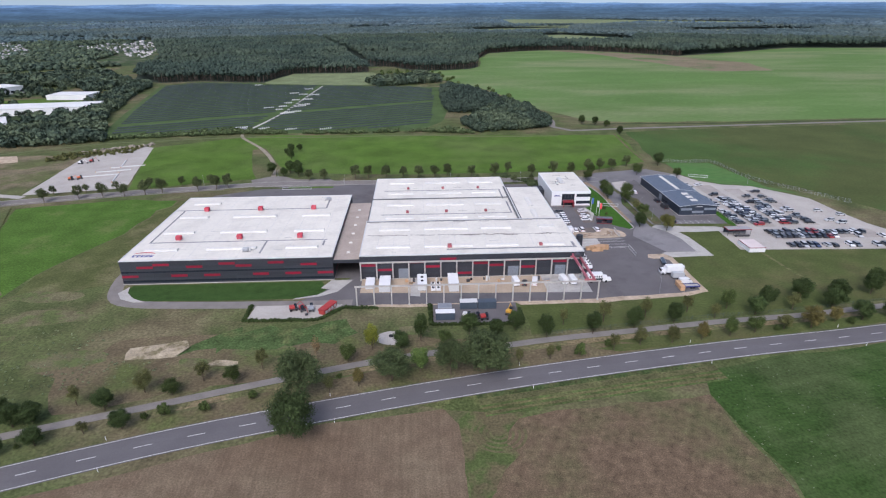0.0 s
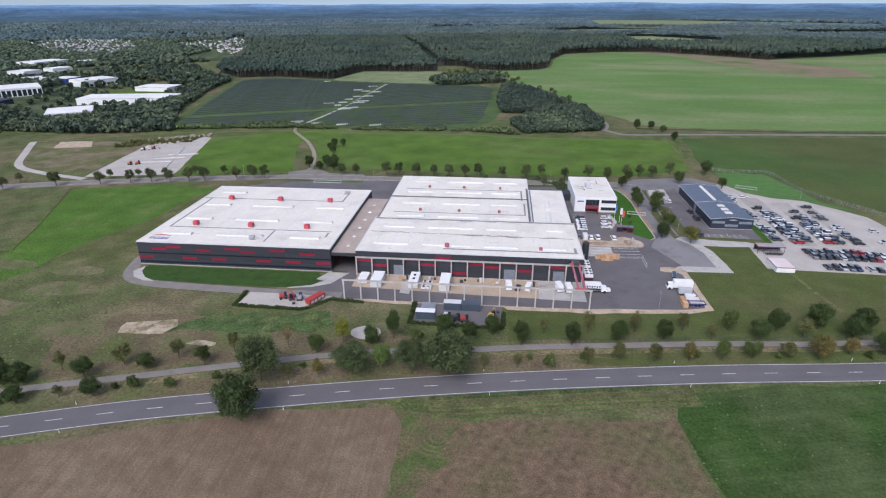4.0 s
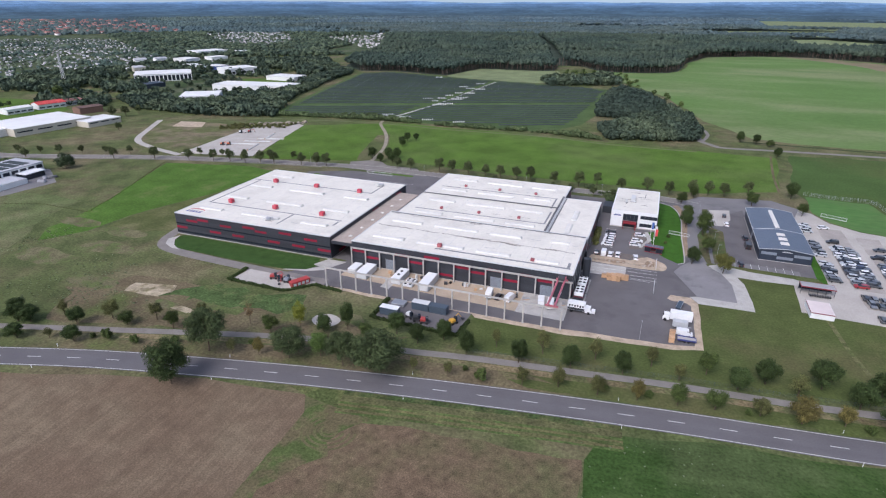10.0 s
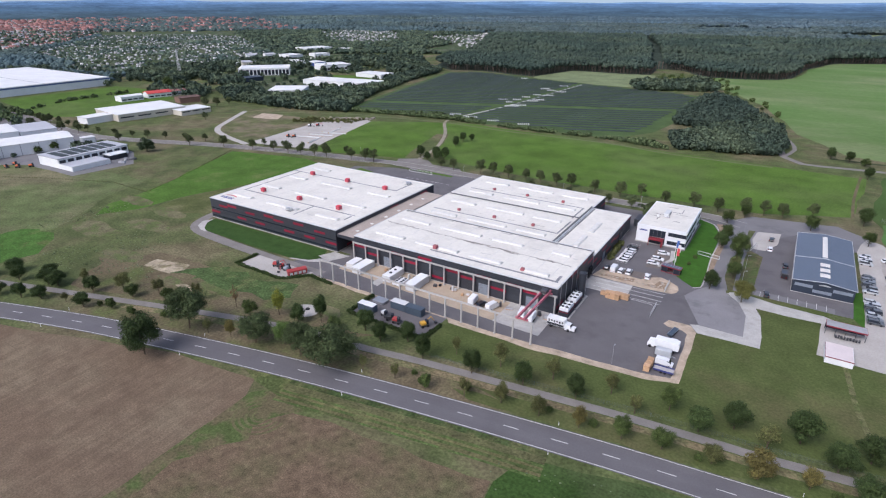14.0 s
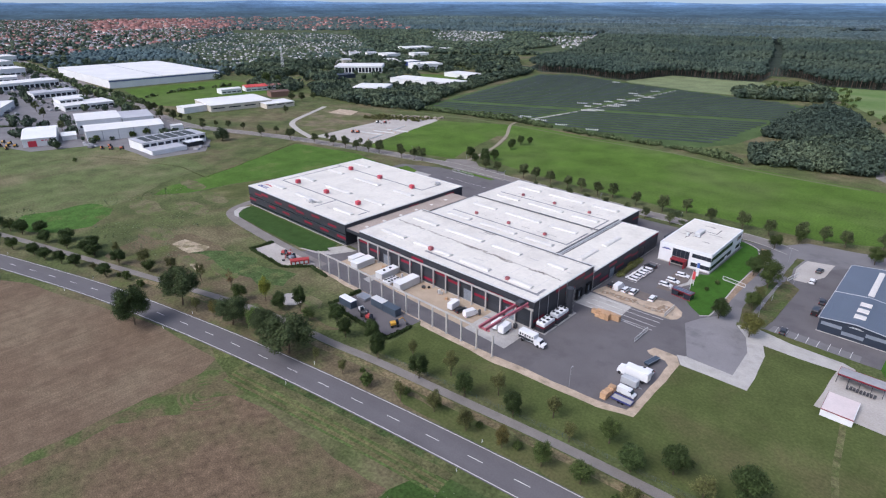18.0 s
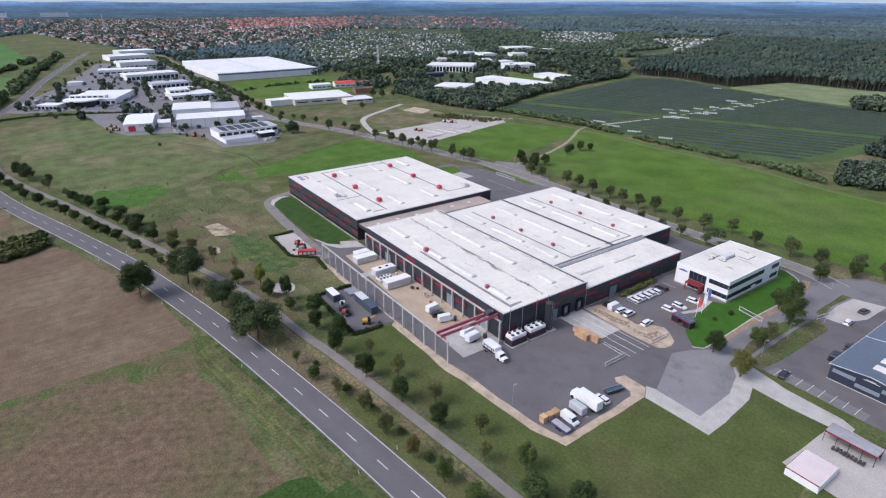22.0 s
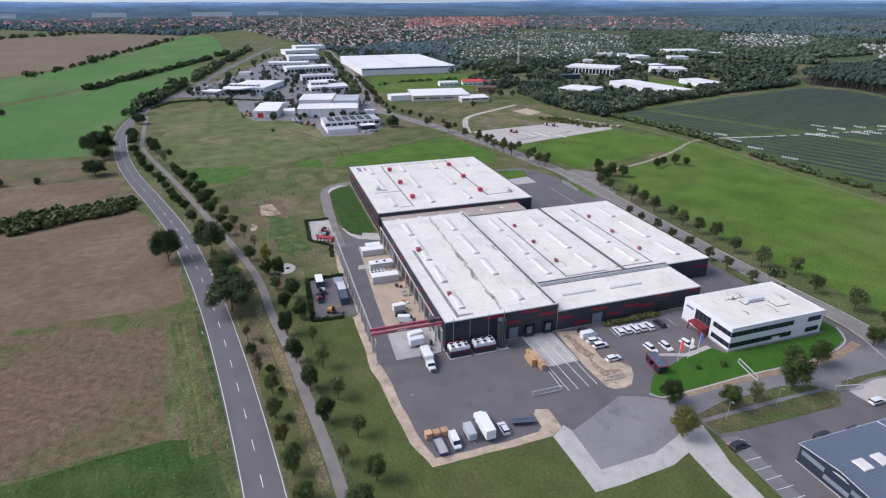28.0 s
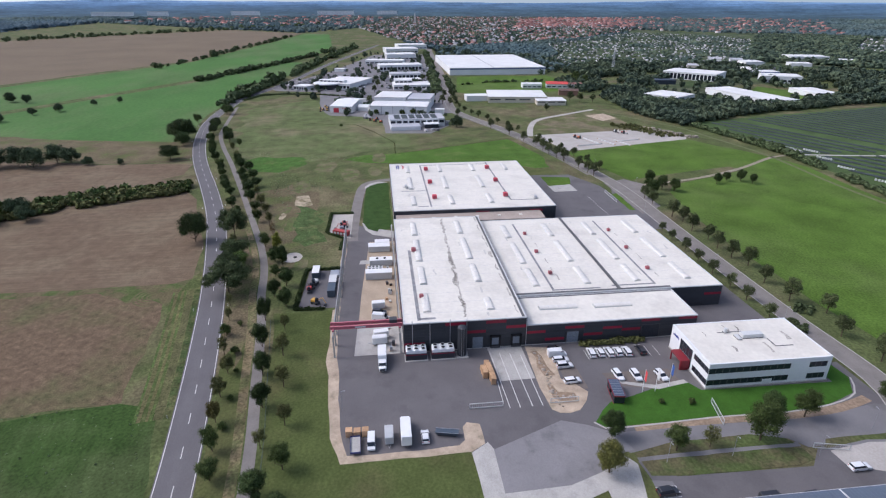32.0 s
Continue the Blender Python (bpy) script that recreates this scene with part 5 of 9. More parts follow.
for y, h in ((199.6, 10.6), (204.6, 10.0), (210.4, 10.6), (215.2, 10.6), (232.8, 9.9)):
    t = thing("downpipe", "pale steel pipe on the hall wall", "pipe", pose(73.25, y, 0))
    part("pipe", Mesh().cyl(0, 0, 0, h, 0.1, n=8), M_GALV, t)
    for z in (2.0, 6.0):
        part("bracket", Mesh().box(-0.2, -0.15, z, 0.05, 0.15, z + 0.1), M_FRAME, t)
# tank and chillers
tank = thing("silo_tank", "tall dark cylindrical tank on a slab", "tank", pose(75.7, 213.5, 0))
part("body", Mesh().cyl(0, 0, 0.35, 9.3, 1.3, n=24), M_DARK, tank)
part("cap", Mesh().cyl(0, 0, 9.3, 9.75, 1.32, 0.5, n=24), M_DARKB, tank)
part("base", Mesh().box(-1.7, -1.7, 0, 1.9, 1.7, 0.35), M_CONC, tank, "concrete base")
part("ladder", Mesh().tube((1.35, -0.3, 0.3), (1.35, -0.3, 9.6), 0.04).tube((1.35, 0.3, 0.3), (1.35, 0.3, 9.6), 0.04), M_GALV, tank)
for y0, y1 in ((197.4, 203.4), (204.8, 211.3)):
    t = thing("chiller", "dark cooling unit with six white roof fans", "cooling unit", pose(73.8, y0, 0))
    L = y1 - y0
    part("base", Mesh().box(-0.2, -0.3, 0, 3.8, L + 0.3, 0.15), M_CONC, t)
    part("body", Mesh().cbox(0, 0, 0.15, 3.2, L, 2.2, 0.06), M_DARKB, t, "dark lower body")
    part("red_band", Mesh().box(-0.04, -0.04, 1.75, 3.24, L + 0.04, 1.95), M_RED, t, "dark red band")
    part("fan_deck", Mesh().cbox(0.1, 0.1, 2.2, 3.1, L - 0.1, 3.2, 0.1), M_WHITE, t, "white fan housing")
    ring, hub = Mesh().cyl(0, 0, 0, 0.3, 0.75, 0.7, 16).data("fan_ring", M_WHITE), Mesh().cyl(0, 0, 0.3, 0.33, 0.55, 0.55, 14).data("fan", M_RUBBER)
    for i in range(2):
        for j in range(3):
            r = part("fan_ring", ring, M_WHITE, t)
            r.location = (0.9 + 1.45 * i, L * (j + 0.5) / 3, 3.2)
            part("fan", hub, M_RUBBER, r, "dark fan opening")

# ---- office details ----
def window_band(t, axis, a0, a1, at, z0, z1, n, out, name="window"):
    """A ribbon of windows, each with a frame and a pane."""
    step = (a1 - a0) / n
    for k in range(n):
        u0, u1 = a0 + k * step, a0 + (k + 1) * step
        fr, pn = Mesh(), Mesh()

        def slab(m, a, b, c, d, th):
            if axis == "x":
                m.box(a, min(at, at + th * out), c, b, max(at, at + th * out), d)
            else:
                m.box(min(at, at + th * out), a, c, max(at, at + th * out), b, d)
        for q in ((u0, u0 + 0.08, z0, z1), (u1 - 0.08, u1, z0, z1), (u0 + 0.08, u1 - 0.08, z0, z0 + 0.08), (u0 + 0.08, u1 - 0.08, z1 - 0.08, z1)):
            slab(fr, *q, 0.07)
        slab(pn, u0 + 0.08, u1 - 0.08, z0 + 0.08, z1 - 0.08, 0.03)
        w = part(name, fr, M_FRAME, t)
        part("pane", pn, M_GLASS, w, "dark reflecting pane")


for z0, z1 in ((1.1, 2.7), (4.7, 6.3)):
    window_band(OFF, "y", 0.05, 22.8, 19.7, z0, z1, 12, 1)
    window_band(OFF, "y", 28.2, 33.2, 19.7, z0, z1, 3, 1)
    window_band(OFF, "x", 12.6, 19.65, 0, z0, z1, 4, -1)
window_band(OFF, "x", 5.2, 11.6, 0, 0.1, 3.2, 4, -1)
window_band(OFF, "x", 5.2, 11.6, 0, 3.3, 6.4, 4, -1)
part("plinth", Mesh().box(-0.1, -0.15, 0, 19.9, 34.5, 0.4), M_CONC, OFF)
part("canopy", Mesh().cbox(5.6, -2.6, 2.6, 11.2, 0, 3.1, 0.05), M_DEEPRED, OFF, "red entrance canopy")
part("canopy_wall", Mesh().box(10.7, -2.6, 0, 11.2, 0, 2.6), M_DEEPRED, OFF, "red entrance wall")
part("canopy_post", Mesh().box(5.6, -2.6, 0, 5.9, -2.3, 2.6), M_DEEPRED, OFF, "red entrance post")
part("wall_mark", Mesh().box(1.1, -0.06, 5.2, 4.3, 0, 5.6).box(1.6, -0.06, 5.7, 4.0, 0, 5.85), mat("sign_blue", (0.03, 0.04, 0.2), 0.5), OFF, "blue company mark shapes")
part("banner", Mesh().box(19.7, 15.6, 0.75, 19.78, 18.4, 1.9), M_WHITE, OFF, "white banner on the wall")
for dx, dy, w, d, h in ((5.5, 12.5, 0.8, 0.8, 1.4), (8.5, 14.5, 2.4, 1.0, 0.5), (8.2, 18.5, 2.0, 6.0, 1.2)):
    t = thing("roof_machine", "pale ventilation box on the office roof", "air unit", pose(78.5 + dx, 274.6 + dy, 7.6))
    part("body", Mesh().cbox(-w / 2, -d / 2, 0.15, w / 2, d / 2, h, 0.08), M_OFFWHITE, t)
    part("base", Mesh().box(-w / 2 - 0.1, -d / 2 - 0.1, 0, w / 2 + 0.1, d / 2 + 0.1, 0.15), M_GUTTER, t)
for pts in ([(84, 285), (84, 292)], [(84, 292), (87, 292)], [(88.5, 297), (92, 297)], [(92, 297), (92, 302)]):
    strip_on("roof_stain", pts, 0.35, 7.64, M_GUTTER, "grey cable tray on the office roof")
solid("link_block", Mesh().cbox(73.4, 291, 0, 78.4, 299, 3.4, 0.1), M_DARKB, "low dark block between office and hall", "annex")
# blue hall details
for u0, u1, z in ((0.6, 6.0, 2.6), (6.2, 11.8, 1.2), (12.0, 17.6, 2.6)):
    part("window_strip", Mesh().box(u0, -0.06, z, u1, 0, z + 1.1), M_GREYWIN, BLU, "pale translucent window strip")
part("wall_mark", Mesh().box(7.6, -0.06, 4.2, 11.2, 0, 4.35).box(8.2, -0.06, 4.45, 10.4, 0, 4.6), M_OFFWHITE, BLU, "pale company mark shapes")
part("ridge_light", Mesh().side([(-0.9, 5.55), (-0.8, 5.85), (0, 6.0), (0.8, 5.85), (0.9, 5.55)], 24, 47), M_SKYLIGHT, BLU, "white ridge skylight").location = (9.1, 0, 0)
for k in range(3):
    part("roof_hatch", Mesh().cbox(7.6, 4.5 + k * 5.0, 5.45, 10.6, 7.2 + k * 5.0, 5.95, 0.1), M_SKYLIGHT, BLU, "white roof hatch")
for x0, x1, z0, z1 in ((-0.36, 9.1, 4.77, 5.76), (9.1, 18.56, 5.76, 4.77)):
    part("roof_band", Mesh().side([(x0, z0), (x1, z1), (x1, z1 + 0.05), (x0, z0 + 0.05)], 22.4, 22.75), M_OFFWHITE, BLU, "white joint band")
    for y in (-0.34, D2 + 0.2):
        part("verge_trim", Mesh().side([(x0, z0 - 0.1), (x1, z1 - 0.1), (x1, z1 + 0.04), (x0, z0 + 0.04)], y, y + 0.14), M_OFFWHITE, BLU, "pale verge trim")
for x in (-0.5, W2 + 0.36):
    part("gutter", Mesh().box(x, -0.3, 4.5, x + 0.14, D2 + 0.3, 4.68), M_OFFWHITE, BLU, "pale gutter")
rib = Mesh()
for k in range(1, 60):
    y = k * 0.85
    rib.add([(-0.3, y - 0.05, 4.752), (9.1, y - 0.05, 5.742), (9.1, y + 0.05, 5.742), (-0.3, y + 0.05, 4.752), (-0.3, y, 4.80), (9.1, y, 5.79)], [(0, 1, 5, 4), (1, 2, 5), (2, 3, 4, 5), (3, 0, 4)])
    rib.add([(9.1, y - 0.05, 5.742), (18.5, y - 0.05, 4.752), (18.5, y + 0.05, 4.752), (9.1, y + 0.05, 5.742), (9.1, y, 5.79), (18.5, y, 4.80)], [(0, 1, 5, 4), (1, 2, 5), (2, 3, 4, 5), (3, 0, 4)])
part("roof_rib", rib, M_BLUEROOF, BLU)
part("plinth", Mesh().box(-0.15, -0.15, 0, 18.35, 50.65, 0.25), M_CONC, BLU)
window_band(BLU, "y", 14.0, 20.0, 0, 1.2, 2.4, 4, -1)
gate("roller_gate", "pale gate in the blue hall", pose(136.85, 282.0, 0.05, 0, 0, -90), 3.6, 3.6, M_GREYWIN)
# dried puddles round the units of the office roof
for x0, x1, y, w, m in ((80.4, 84.6, 288.4, 0.8, M_STAIN), (81.0, 83.6, 291.6, 0.5, M_STAINDARK), (85.0, 89.4, 303.2, 0.9, M_STAIN), (89.8, 94.8, 294.6, 0.6, M_STAIN), (90.6, 93.4, 285.2, 0.5, M_STAIN), (83.0, 86.0, 280.6, 0.5, M_STAIN)):
    strip_on("roof_stain", [(x0, y), ((x0 + x1) / 2, y + 0.3), (x1, y - 0.2)], w, 7.63 if m is M_STAIN else 7.636, m, "dried puddle on the office roof", 1)

# ---- woods, hills and the far town ----
rng = np.random.default_rng(11)
FOREST = [(-319, 780), (-273, 797), (-222, 780), (-186, 774), (-167, 872), (-124, 872), (-82, 873), (-58, 884), (-66, 960), (-30, 960), (8, 893), (58, 897), (95, 912), (110, 940), (124, 1076), (159, 1199), (257, 1250), (333, 1258), (430, 1190), (503, 1100), (640, 1168), (828, 1276), (1024, 1254), (1700, 1310), (4800, 1500), (4800, 4800), (-1300, 4800), (-1750, 3000),
          (-1300, 2000), (-720, 1720), (-430, 1060), (-400, 900), (-370, 820)]
OPEN = [[(420, 2500), (760, 2420), (1060, 2800), (1500, 2500), (1700, 2900), (1060, 3400), (780, 3640), (500, 3640)], [(330, 1400), (520, 1400), (620, 1640), (470, 1860), (380, 1840)], [(230, 1930), (520, 1990), (640, 2390), (300, 2300), (130, 2200)], [(-250, 2250), (120, 2350), (100, 2620), (-250, 2530)], [(900, 1850), (1400, 1920), (1380, 2160), (900, 2110)]]
for pts in OPEN:
    solid("far_clearing", patch(pts, 0.09, 12, 60), M_PALE, "pale far field inside the forest", "field", "structure")
WOODS = [(58, 502), (51, 482), (60, 449), (73, 455), (100, 461), (121, 466), (125, 492), (119, 546), (102, 598), (93, 592), (80, 545), (64, 520)]
WOODS_UPPER = [(40, 561), (44, 538), (70, 543), (96, 598), (87, 645), (65, 692), (50, 712), (41, 690), (39, 610)]
floor = solid("forest_floor", patch(FOREST, 0.06, 0), M_FLOOR, "dark forest floor", "forest floor", "structure")


def scatter(poly, spacing, box=None, jitter=0.45):
    xs, ys = [p[0] for p in poly], [p[1] for p in poly]
    x0, x1, y0, y1 = box or (min(xs), max(xs), min(ys), max(ys))
    gx, gy = np.meshgrid(np.arange(x0, x1, spacing), np.arange(y0, y1, spacing))
    x, y = gx.ravel(), gy.ravel()
    x = x + rng.uniform(-jitter, jitter, len(x)) * spacing
    y = y + rng.uniform(-jitter, jitter, len(y)) * spacing
    k = inside_many(poly, x, y)
    return x[k], y[k]


DOMES = [dome(s) for s in range(8)]
PINES = [dome(60 + s, ((0.0, 0.55), (0.35, 1.0), (0.95, 0.7)), 5, 1.45, 0.3) for s in range(8)]
RIDES = [[(-72, 940), (-52, 940), (-124, 1246), (-212, 1559), (-264, 1728), (-282, 1728), (-230, 1559), (-142, 1246)]]
LOWS = [dome(40 + s, ((0.0, 1.0), (0.5, 0.8)), 5, 0.95, 0.3) for s in range(6)]


def canopy(name, poly, spacing, rad, trunk, near, far, templates, material, label, holes=(), tall=(0.85, 1.25)):
    x, y = scatter(poly, spacing)
    d = np.hypot(x - 110, y - 80)
    k = (d >= near) & (d < far)
    for h in holes:
        k &= ~inside_many(h, x, y)
    x, y = x[k], y[k]
    s = rad * rng.uniform(0.75, 1.3, len(x))
    z = trunk * rng.uniform(0.8, 1.15, len(x))
    return mass(name, templates, np.stack([x, y, z], 1), s, material, label, "forest", tall)


canopy("forest", FOREST, 4.9, 2.9, 8.4, 0, 1050, PINES, L_PINE, "dense dark pine forest", RIDES, (0.95, 1.4))
canopy("forest", FOREST, 7.0, 4.3, 9.0, 1050, 1600, PINES, L_PINE, "dense dark pine forest", RIDES + OPEN, (1.0, 1.5))
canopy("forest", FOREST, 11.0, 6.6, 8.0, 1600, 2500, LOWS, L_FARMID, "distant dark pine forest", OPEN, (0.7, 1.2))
canopy("forest", FOREST, 20.0, 12.0, 3.0, 2500, 3650, LOWS, L_FAR, "far pine forest with haze in its colour", OPEN, (0.5, 1.0))
# trunks that show along the forest front
x, y = scatter(FOREST, 4.2, (-330, 520, 760, 1290))
near = np.full(len(x), 1e9)
for (ax, ay), (bx, by) in zip(FOREST, FOREST[1:] + FOREST[:1]):
    if max(ay, by) > 1320:
        continue
    t = np.clip(((x - ax) * (bx - ax) + (y - ay) * (by - ay)) / ((bx - ax) ** 2 + (by - ay) ** 2), 0, 1)
    near = np.minimum(near, np.hypot(x - ax - t * (bx - ax), y - ay - t * (by - ay)))
k = near < 16
STEM = (np.array([(0.022 * math.cos(a * 1.2566), 0.022 * math.sin(a * 1.2566), z) for z in (0, 1) for a in range(5)]), np.array([(a, (a + 1) % 5, 5 + (a + 1) % 5, 5 + a) for a in range(5)]))
mass("forest_trunks", [STEM], np.stack([x[k], y[k], np.zeros(k.sum())], 1), rng.uniform(8.4, 10.8, k.sum()), M_PINEBARK, "bare brown pine trunks along the forest edge", "forest", (0.95, 1.05))

# ---- trees ----
def crown_mesh(seed, h, r, base, leafm, count, size, lobes=11):
    """A crown of many small leaf sprays on several uneven lobes."""
    rg = np.random.default_rng(seed)
    mid, half = base + (h - base) * 0.46, (h - base) * 0.54
    L = [(0, 0, mid, r * 0.5, half * (0.62 if lobes > 15 else 0.9))]
    for k in range(lobes):
        # clumps spread round an egg-shaped envelope, lower ones wide, upper ones close to the stem
        a = k * 2.4 + rg.uniform(-0.5, 0.5)
        e = -0.55 + 1.45 * (k + 0.5) / lobes + rg.uniform(-0.16, 0.16)
        q = rg.uniform(*((0.5, 0.78) if lobes > 15 else (0.36, 0.62))) * r * math.sqrt(max(0.06, 1 - (e * 0.92) ** 2))
        c = rg.uniform(0.26, 0.42)
        L.append((q * math.cos(a), q * math.sin(a), mid + half * 0.72 * e, r * c, max(r * c * 0.62, half * c * (0.62 if lobes > 15 else 0.95))))
    n = count
    weight = np.array([q[3] for q in L]) ** 1.6
    which = rg.choice(len(L), n, p=weight / weight.sum())
    C = np.array(L)[which]
    d = rg.normal(size=(n, 3))
    d /= np.linalg.norm(d, axis=1)[:, None]
    lot = rg.uniform(0, 1, n)
    rad = np.where(lot < 0.12, rg.uniform(1.05, 1.26, n), np.where(lot < 0.34, rg.uniform(0.25, 0.7, n), rg.uniform(0.7, 1.06, n)))
    P = np.stack([C[:, 0] + d[:, 0] * C[:, 3] * rad, C[:, 1] + d[:, 1] * C[:, 3] * rad, C[:, 2] + d[:, 2] * C[:, 4] * rad], 1)
    P[:, :2] *= r / np.percentile(np.hypot(P[:, 0], P[:, 1]), 97.5)
    P[:, 2] = np.maximum(P[:, 2], base * 0.92)
    nrm = d + rg.normal(scale=0.55, size=(n, 3))
    nrm /= np.linalg.norm(nrm, axis=1)[:, None]
    up = rg.normal(size=(n, 3))
    u = np.cross(nrm, up)
    u /= np.linalg.norm(u, axis=1)[:, None] + 1e-9
    v = np.cross(nrm, u)
    s = size * (rg.uniform(0.55, 1.25, n) + np.where(rad < 0.7, 0.9, 0.0))[:, None]
    bend = nrm * s * 0.35
    V = np.stack([P - u * s, P - v * s * 0.6 + bend, P + u * s, P + v * s * 0.6 + bend * 0.5], 1).reshape(-1, 3)
    F = np.arange(4 * n).reshape(-1, 4)
    me = bpy.data.meshes.new("crown")
    me.vertices.add(len(V))
    me.vertices.foreach_set("co", V.astype(np.float32).ravel())
    me.loops.add(F.size)
    me.loops.foreach_set("vertex_index", F.astype(np.int32).ravel())
    me.polygons.add(len(F))
    me.polygons.foreach_set("loop_start", np.arange(0, F.size, 4, dtype=np.int32))
    me.polygons.foreach_set("loop_total", np.full(len(F), 4, np.int32))
    me.update(calc_edges=True)
    me.materials.append(leafm)
    return me


def trunk_mesh(seed, h, r, base):
    rg = random.Random(seed)
    m = Mesh()
    tr = 0.02 * h + 0.03
    m.tube((0, 0, -0.1), (0.05 * r, 0, base), tr, tr * 0.75, 8)
    m.tube((0.05 * r, 0, base), (0, 0.05 * r, h * 0.8), tr * 0.75, tr * 0.15, 6)
    for k in range(7):
        a, z = rg.uniform(0, 6.28), base * rg.uniform(0.85, 1.0) + (h - base) * rg.uniform(0.0, 0.35)
        m.tube((0, 0, z), (r * 0.7 * math.cos(a), r * 0.7 * math.sin(a), z + (h - base) * rg.uniform(0.15, 0.4)), tr * 0.4, tr * 0.1, 5)
    return m.data("trunk", M_BARK)


PROTO = {}


def tree_kind(key, seed, h, r, base, leafm, count, size, label, lobes=11):
    PROTO[key] = (trunk_mesh(seed, h, r, base), crown_mesh(seed, h, r, base, leafm, count, size, lobes), label, h, r)


for s in range(3):
    tree_kind(f"dark{s}", 10 + s, 8.4, 3.0, 1.3, L_DARK, 6200, 0.175, "dense dark green avenue tree on the verge")
    tree_kind(f"mid{s}", 20 + s, 7.8, 2.8, 1.5, L_MID, 4000, 0.165, "mid green young avenue tree on the verge")
    tree_kind(f"olive{s}", 80 + s, 7.0, 2.6, 1.5, L_OLIVE, 2800, 0.15, "olive young tree with a loose crown")
    tree_kind(f"thin{s}", 30 + s, 6.0, 2.0, 1.6, L_OLIVE, 1200, 0.15, "thin olive young tree with a sparse crown")
    tree_kind(f"bare{s}", 90 + s, 6.0, 2.0, 1.6, L_BROWN, 420, 0.15, "half bare young tree with brown leaves")
    tree_kind(f"oak{s}", 40 + s, 11.0, 6.2, 0.9, L_OAK, 10500, 0.2, "large dark green oak beside the road", 22)
    tree_kind(f"bush{s}", 50 + s, 3.0, 1.6, 0.3, L_MID, 700, 0.2, "low green bush on the verge")
    tree_kind(f"broad{s}", 70 + s, 10.6, 5.4, 2.2, L_BROAD, 9000, 0.2, "broad grey green oak between road and path", 20)
for s in range(3):
    tree_kind(f"rear{s}", 100 + s, 8.2, 2.9, 1.9, L_REAR, 1300, 0.23, "mid green street tree behind the halls")
    tree_kind(f"lone{s}", 110 + s, 11.0, 6.2, 0.9, L_LONE, 3000, 0.4, "large dark green tree between fields")
tree_kind("yellow0", 61, 8.5, 2.3, 1.5, L_YEL, 2600, 0.17, "yellow green birch on the meadow")
tree_kind("round0", 62, 8.8, 3.6, 1.6, leaf("leaves_turning", (0.12, 0.12, 0.035)), 6500, 0.18, "round olive green tree beside the gate")
tree_kind("turn0", 64, 7.0, 2.8, 1.5, leaf("leaves_autumn", (0.14, 0.12, 0.04)), 3200, 0.17, "young tree with yellow brown autumn leaves")
tree_kind("bright0", 66, 7.6, 3.2, 1.6, leaf("leaves_bright", (0.1, 0.15, 0.04)), 4600, 0.17, "light green round tree between road and path")
tree_kind("big0", 63, 11.5, 4.0, 1.6, L_MID, 7000, 0.19, "tall broad green tree beside the drive")
TR = random.Random(5)


def tree(key, x, y, s=1.0, group="", h=0.0, r=0.0):
    """One tree of a kind; h and r give its height and crown radius where they are known."""
    tm, cm, label, h0, r0 = PROTO[key]
    sz = h / h0 if h else s
    sr = r / (r0 * 1.06) if r else s
    kind = "bush" if key.startswith("bush") else "tree"
    t = thing(kind, label, kind, pose(x, y, 0, 0, 0, TR.uniform(0, 360)) @ Matrix.Diagonal((sr * TR.uniform(0.95, 1.05), sr * TR.uniform(0.95, 1.05), sz, 1)), group)
    part("trunk", tm, M_BARK, t)
    part("crown", cm, L_DARK, t)
    return t


def pick_kind(k):
    return f"{k}{TR.randrange(3)}"


AV = "trees along the cycle path"
# kind, plan, height, crown radius: north of the path, east part
for k, x, y, h, r in (("dark", 26.6, 157.5, 7.6, 3.0), ("dark", 34.6, 154.8, 7.0, 2.4), ("dark", 41.2, 159.5, 7.2, 2.6), ("dark", 50.0, 154.3, 8.7, 2.6), ("thin", 57.0, 161.3, 6.4, 1.6), ("dark", 65.0, 155.8, 8.2, 2.7),
                      ("thin", 70.5, 162.6, 7.8, 2.5), ("dark", 79.0, 158.4, 7.9, 2.6), ("thin", 85.0, 164.8, 7.2, 2.2), ("dark", 92.8, 160.7, 7.5, 2.6), ("thin", 100.0, 167.2, 6.6, 2.1), ("thin", 107.2, 162.7, 5.9, 1.8),
                      ("mid", 114.2, 168.6, 7.5, 2.6), ("dark", 121.6, 164.2, 7.1, 3.3), ("dark", 128.7, 169.7, 7.8, 3.3), ("thin", 135.8, 166.8, 6.4, 2.7), ("dark", 142.3, 172.5, 8.8, 4.0), ("dark", 149.6, 166.8, 7.6, 3.6), ("dark", 155.8, 173.6, 7.8, 3.5)):
    tree(pick_kind(k), x, y, 1.0, AV, h, r)
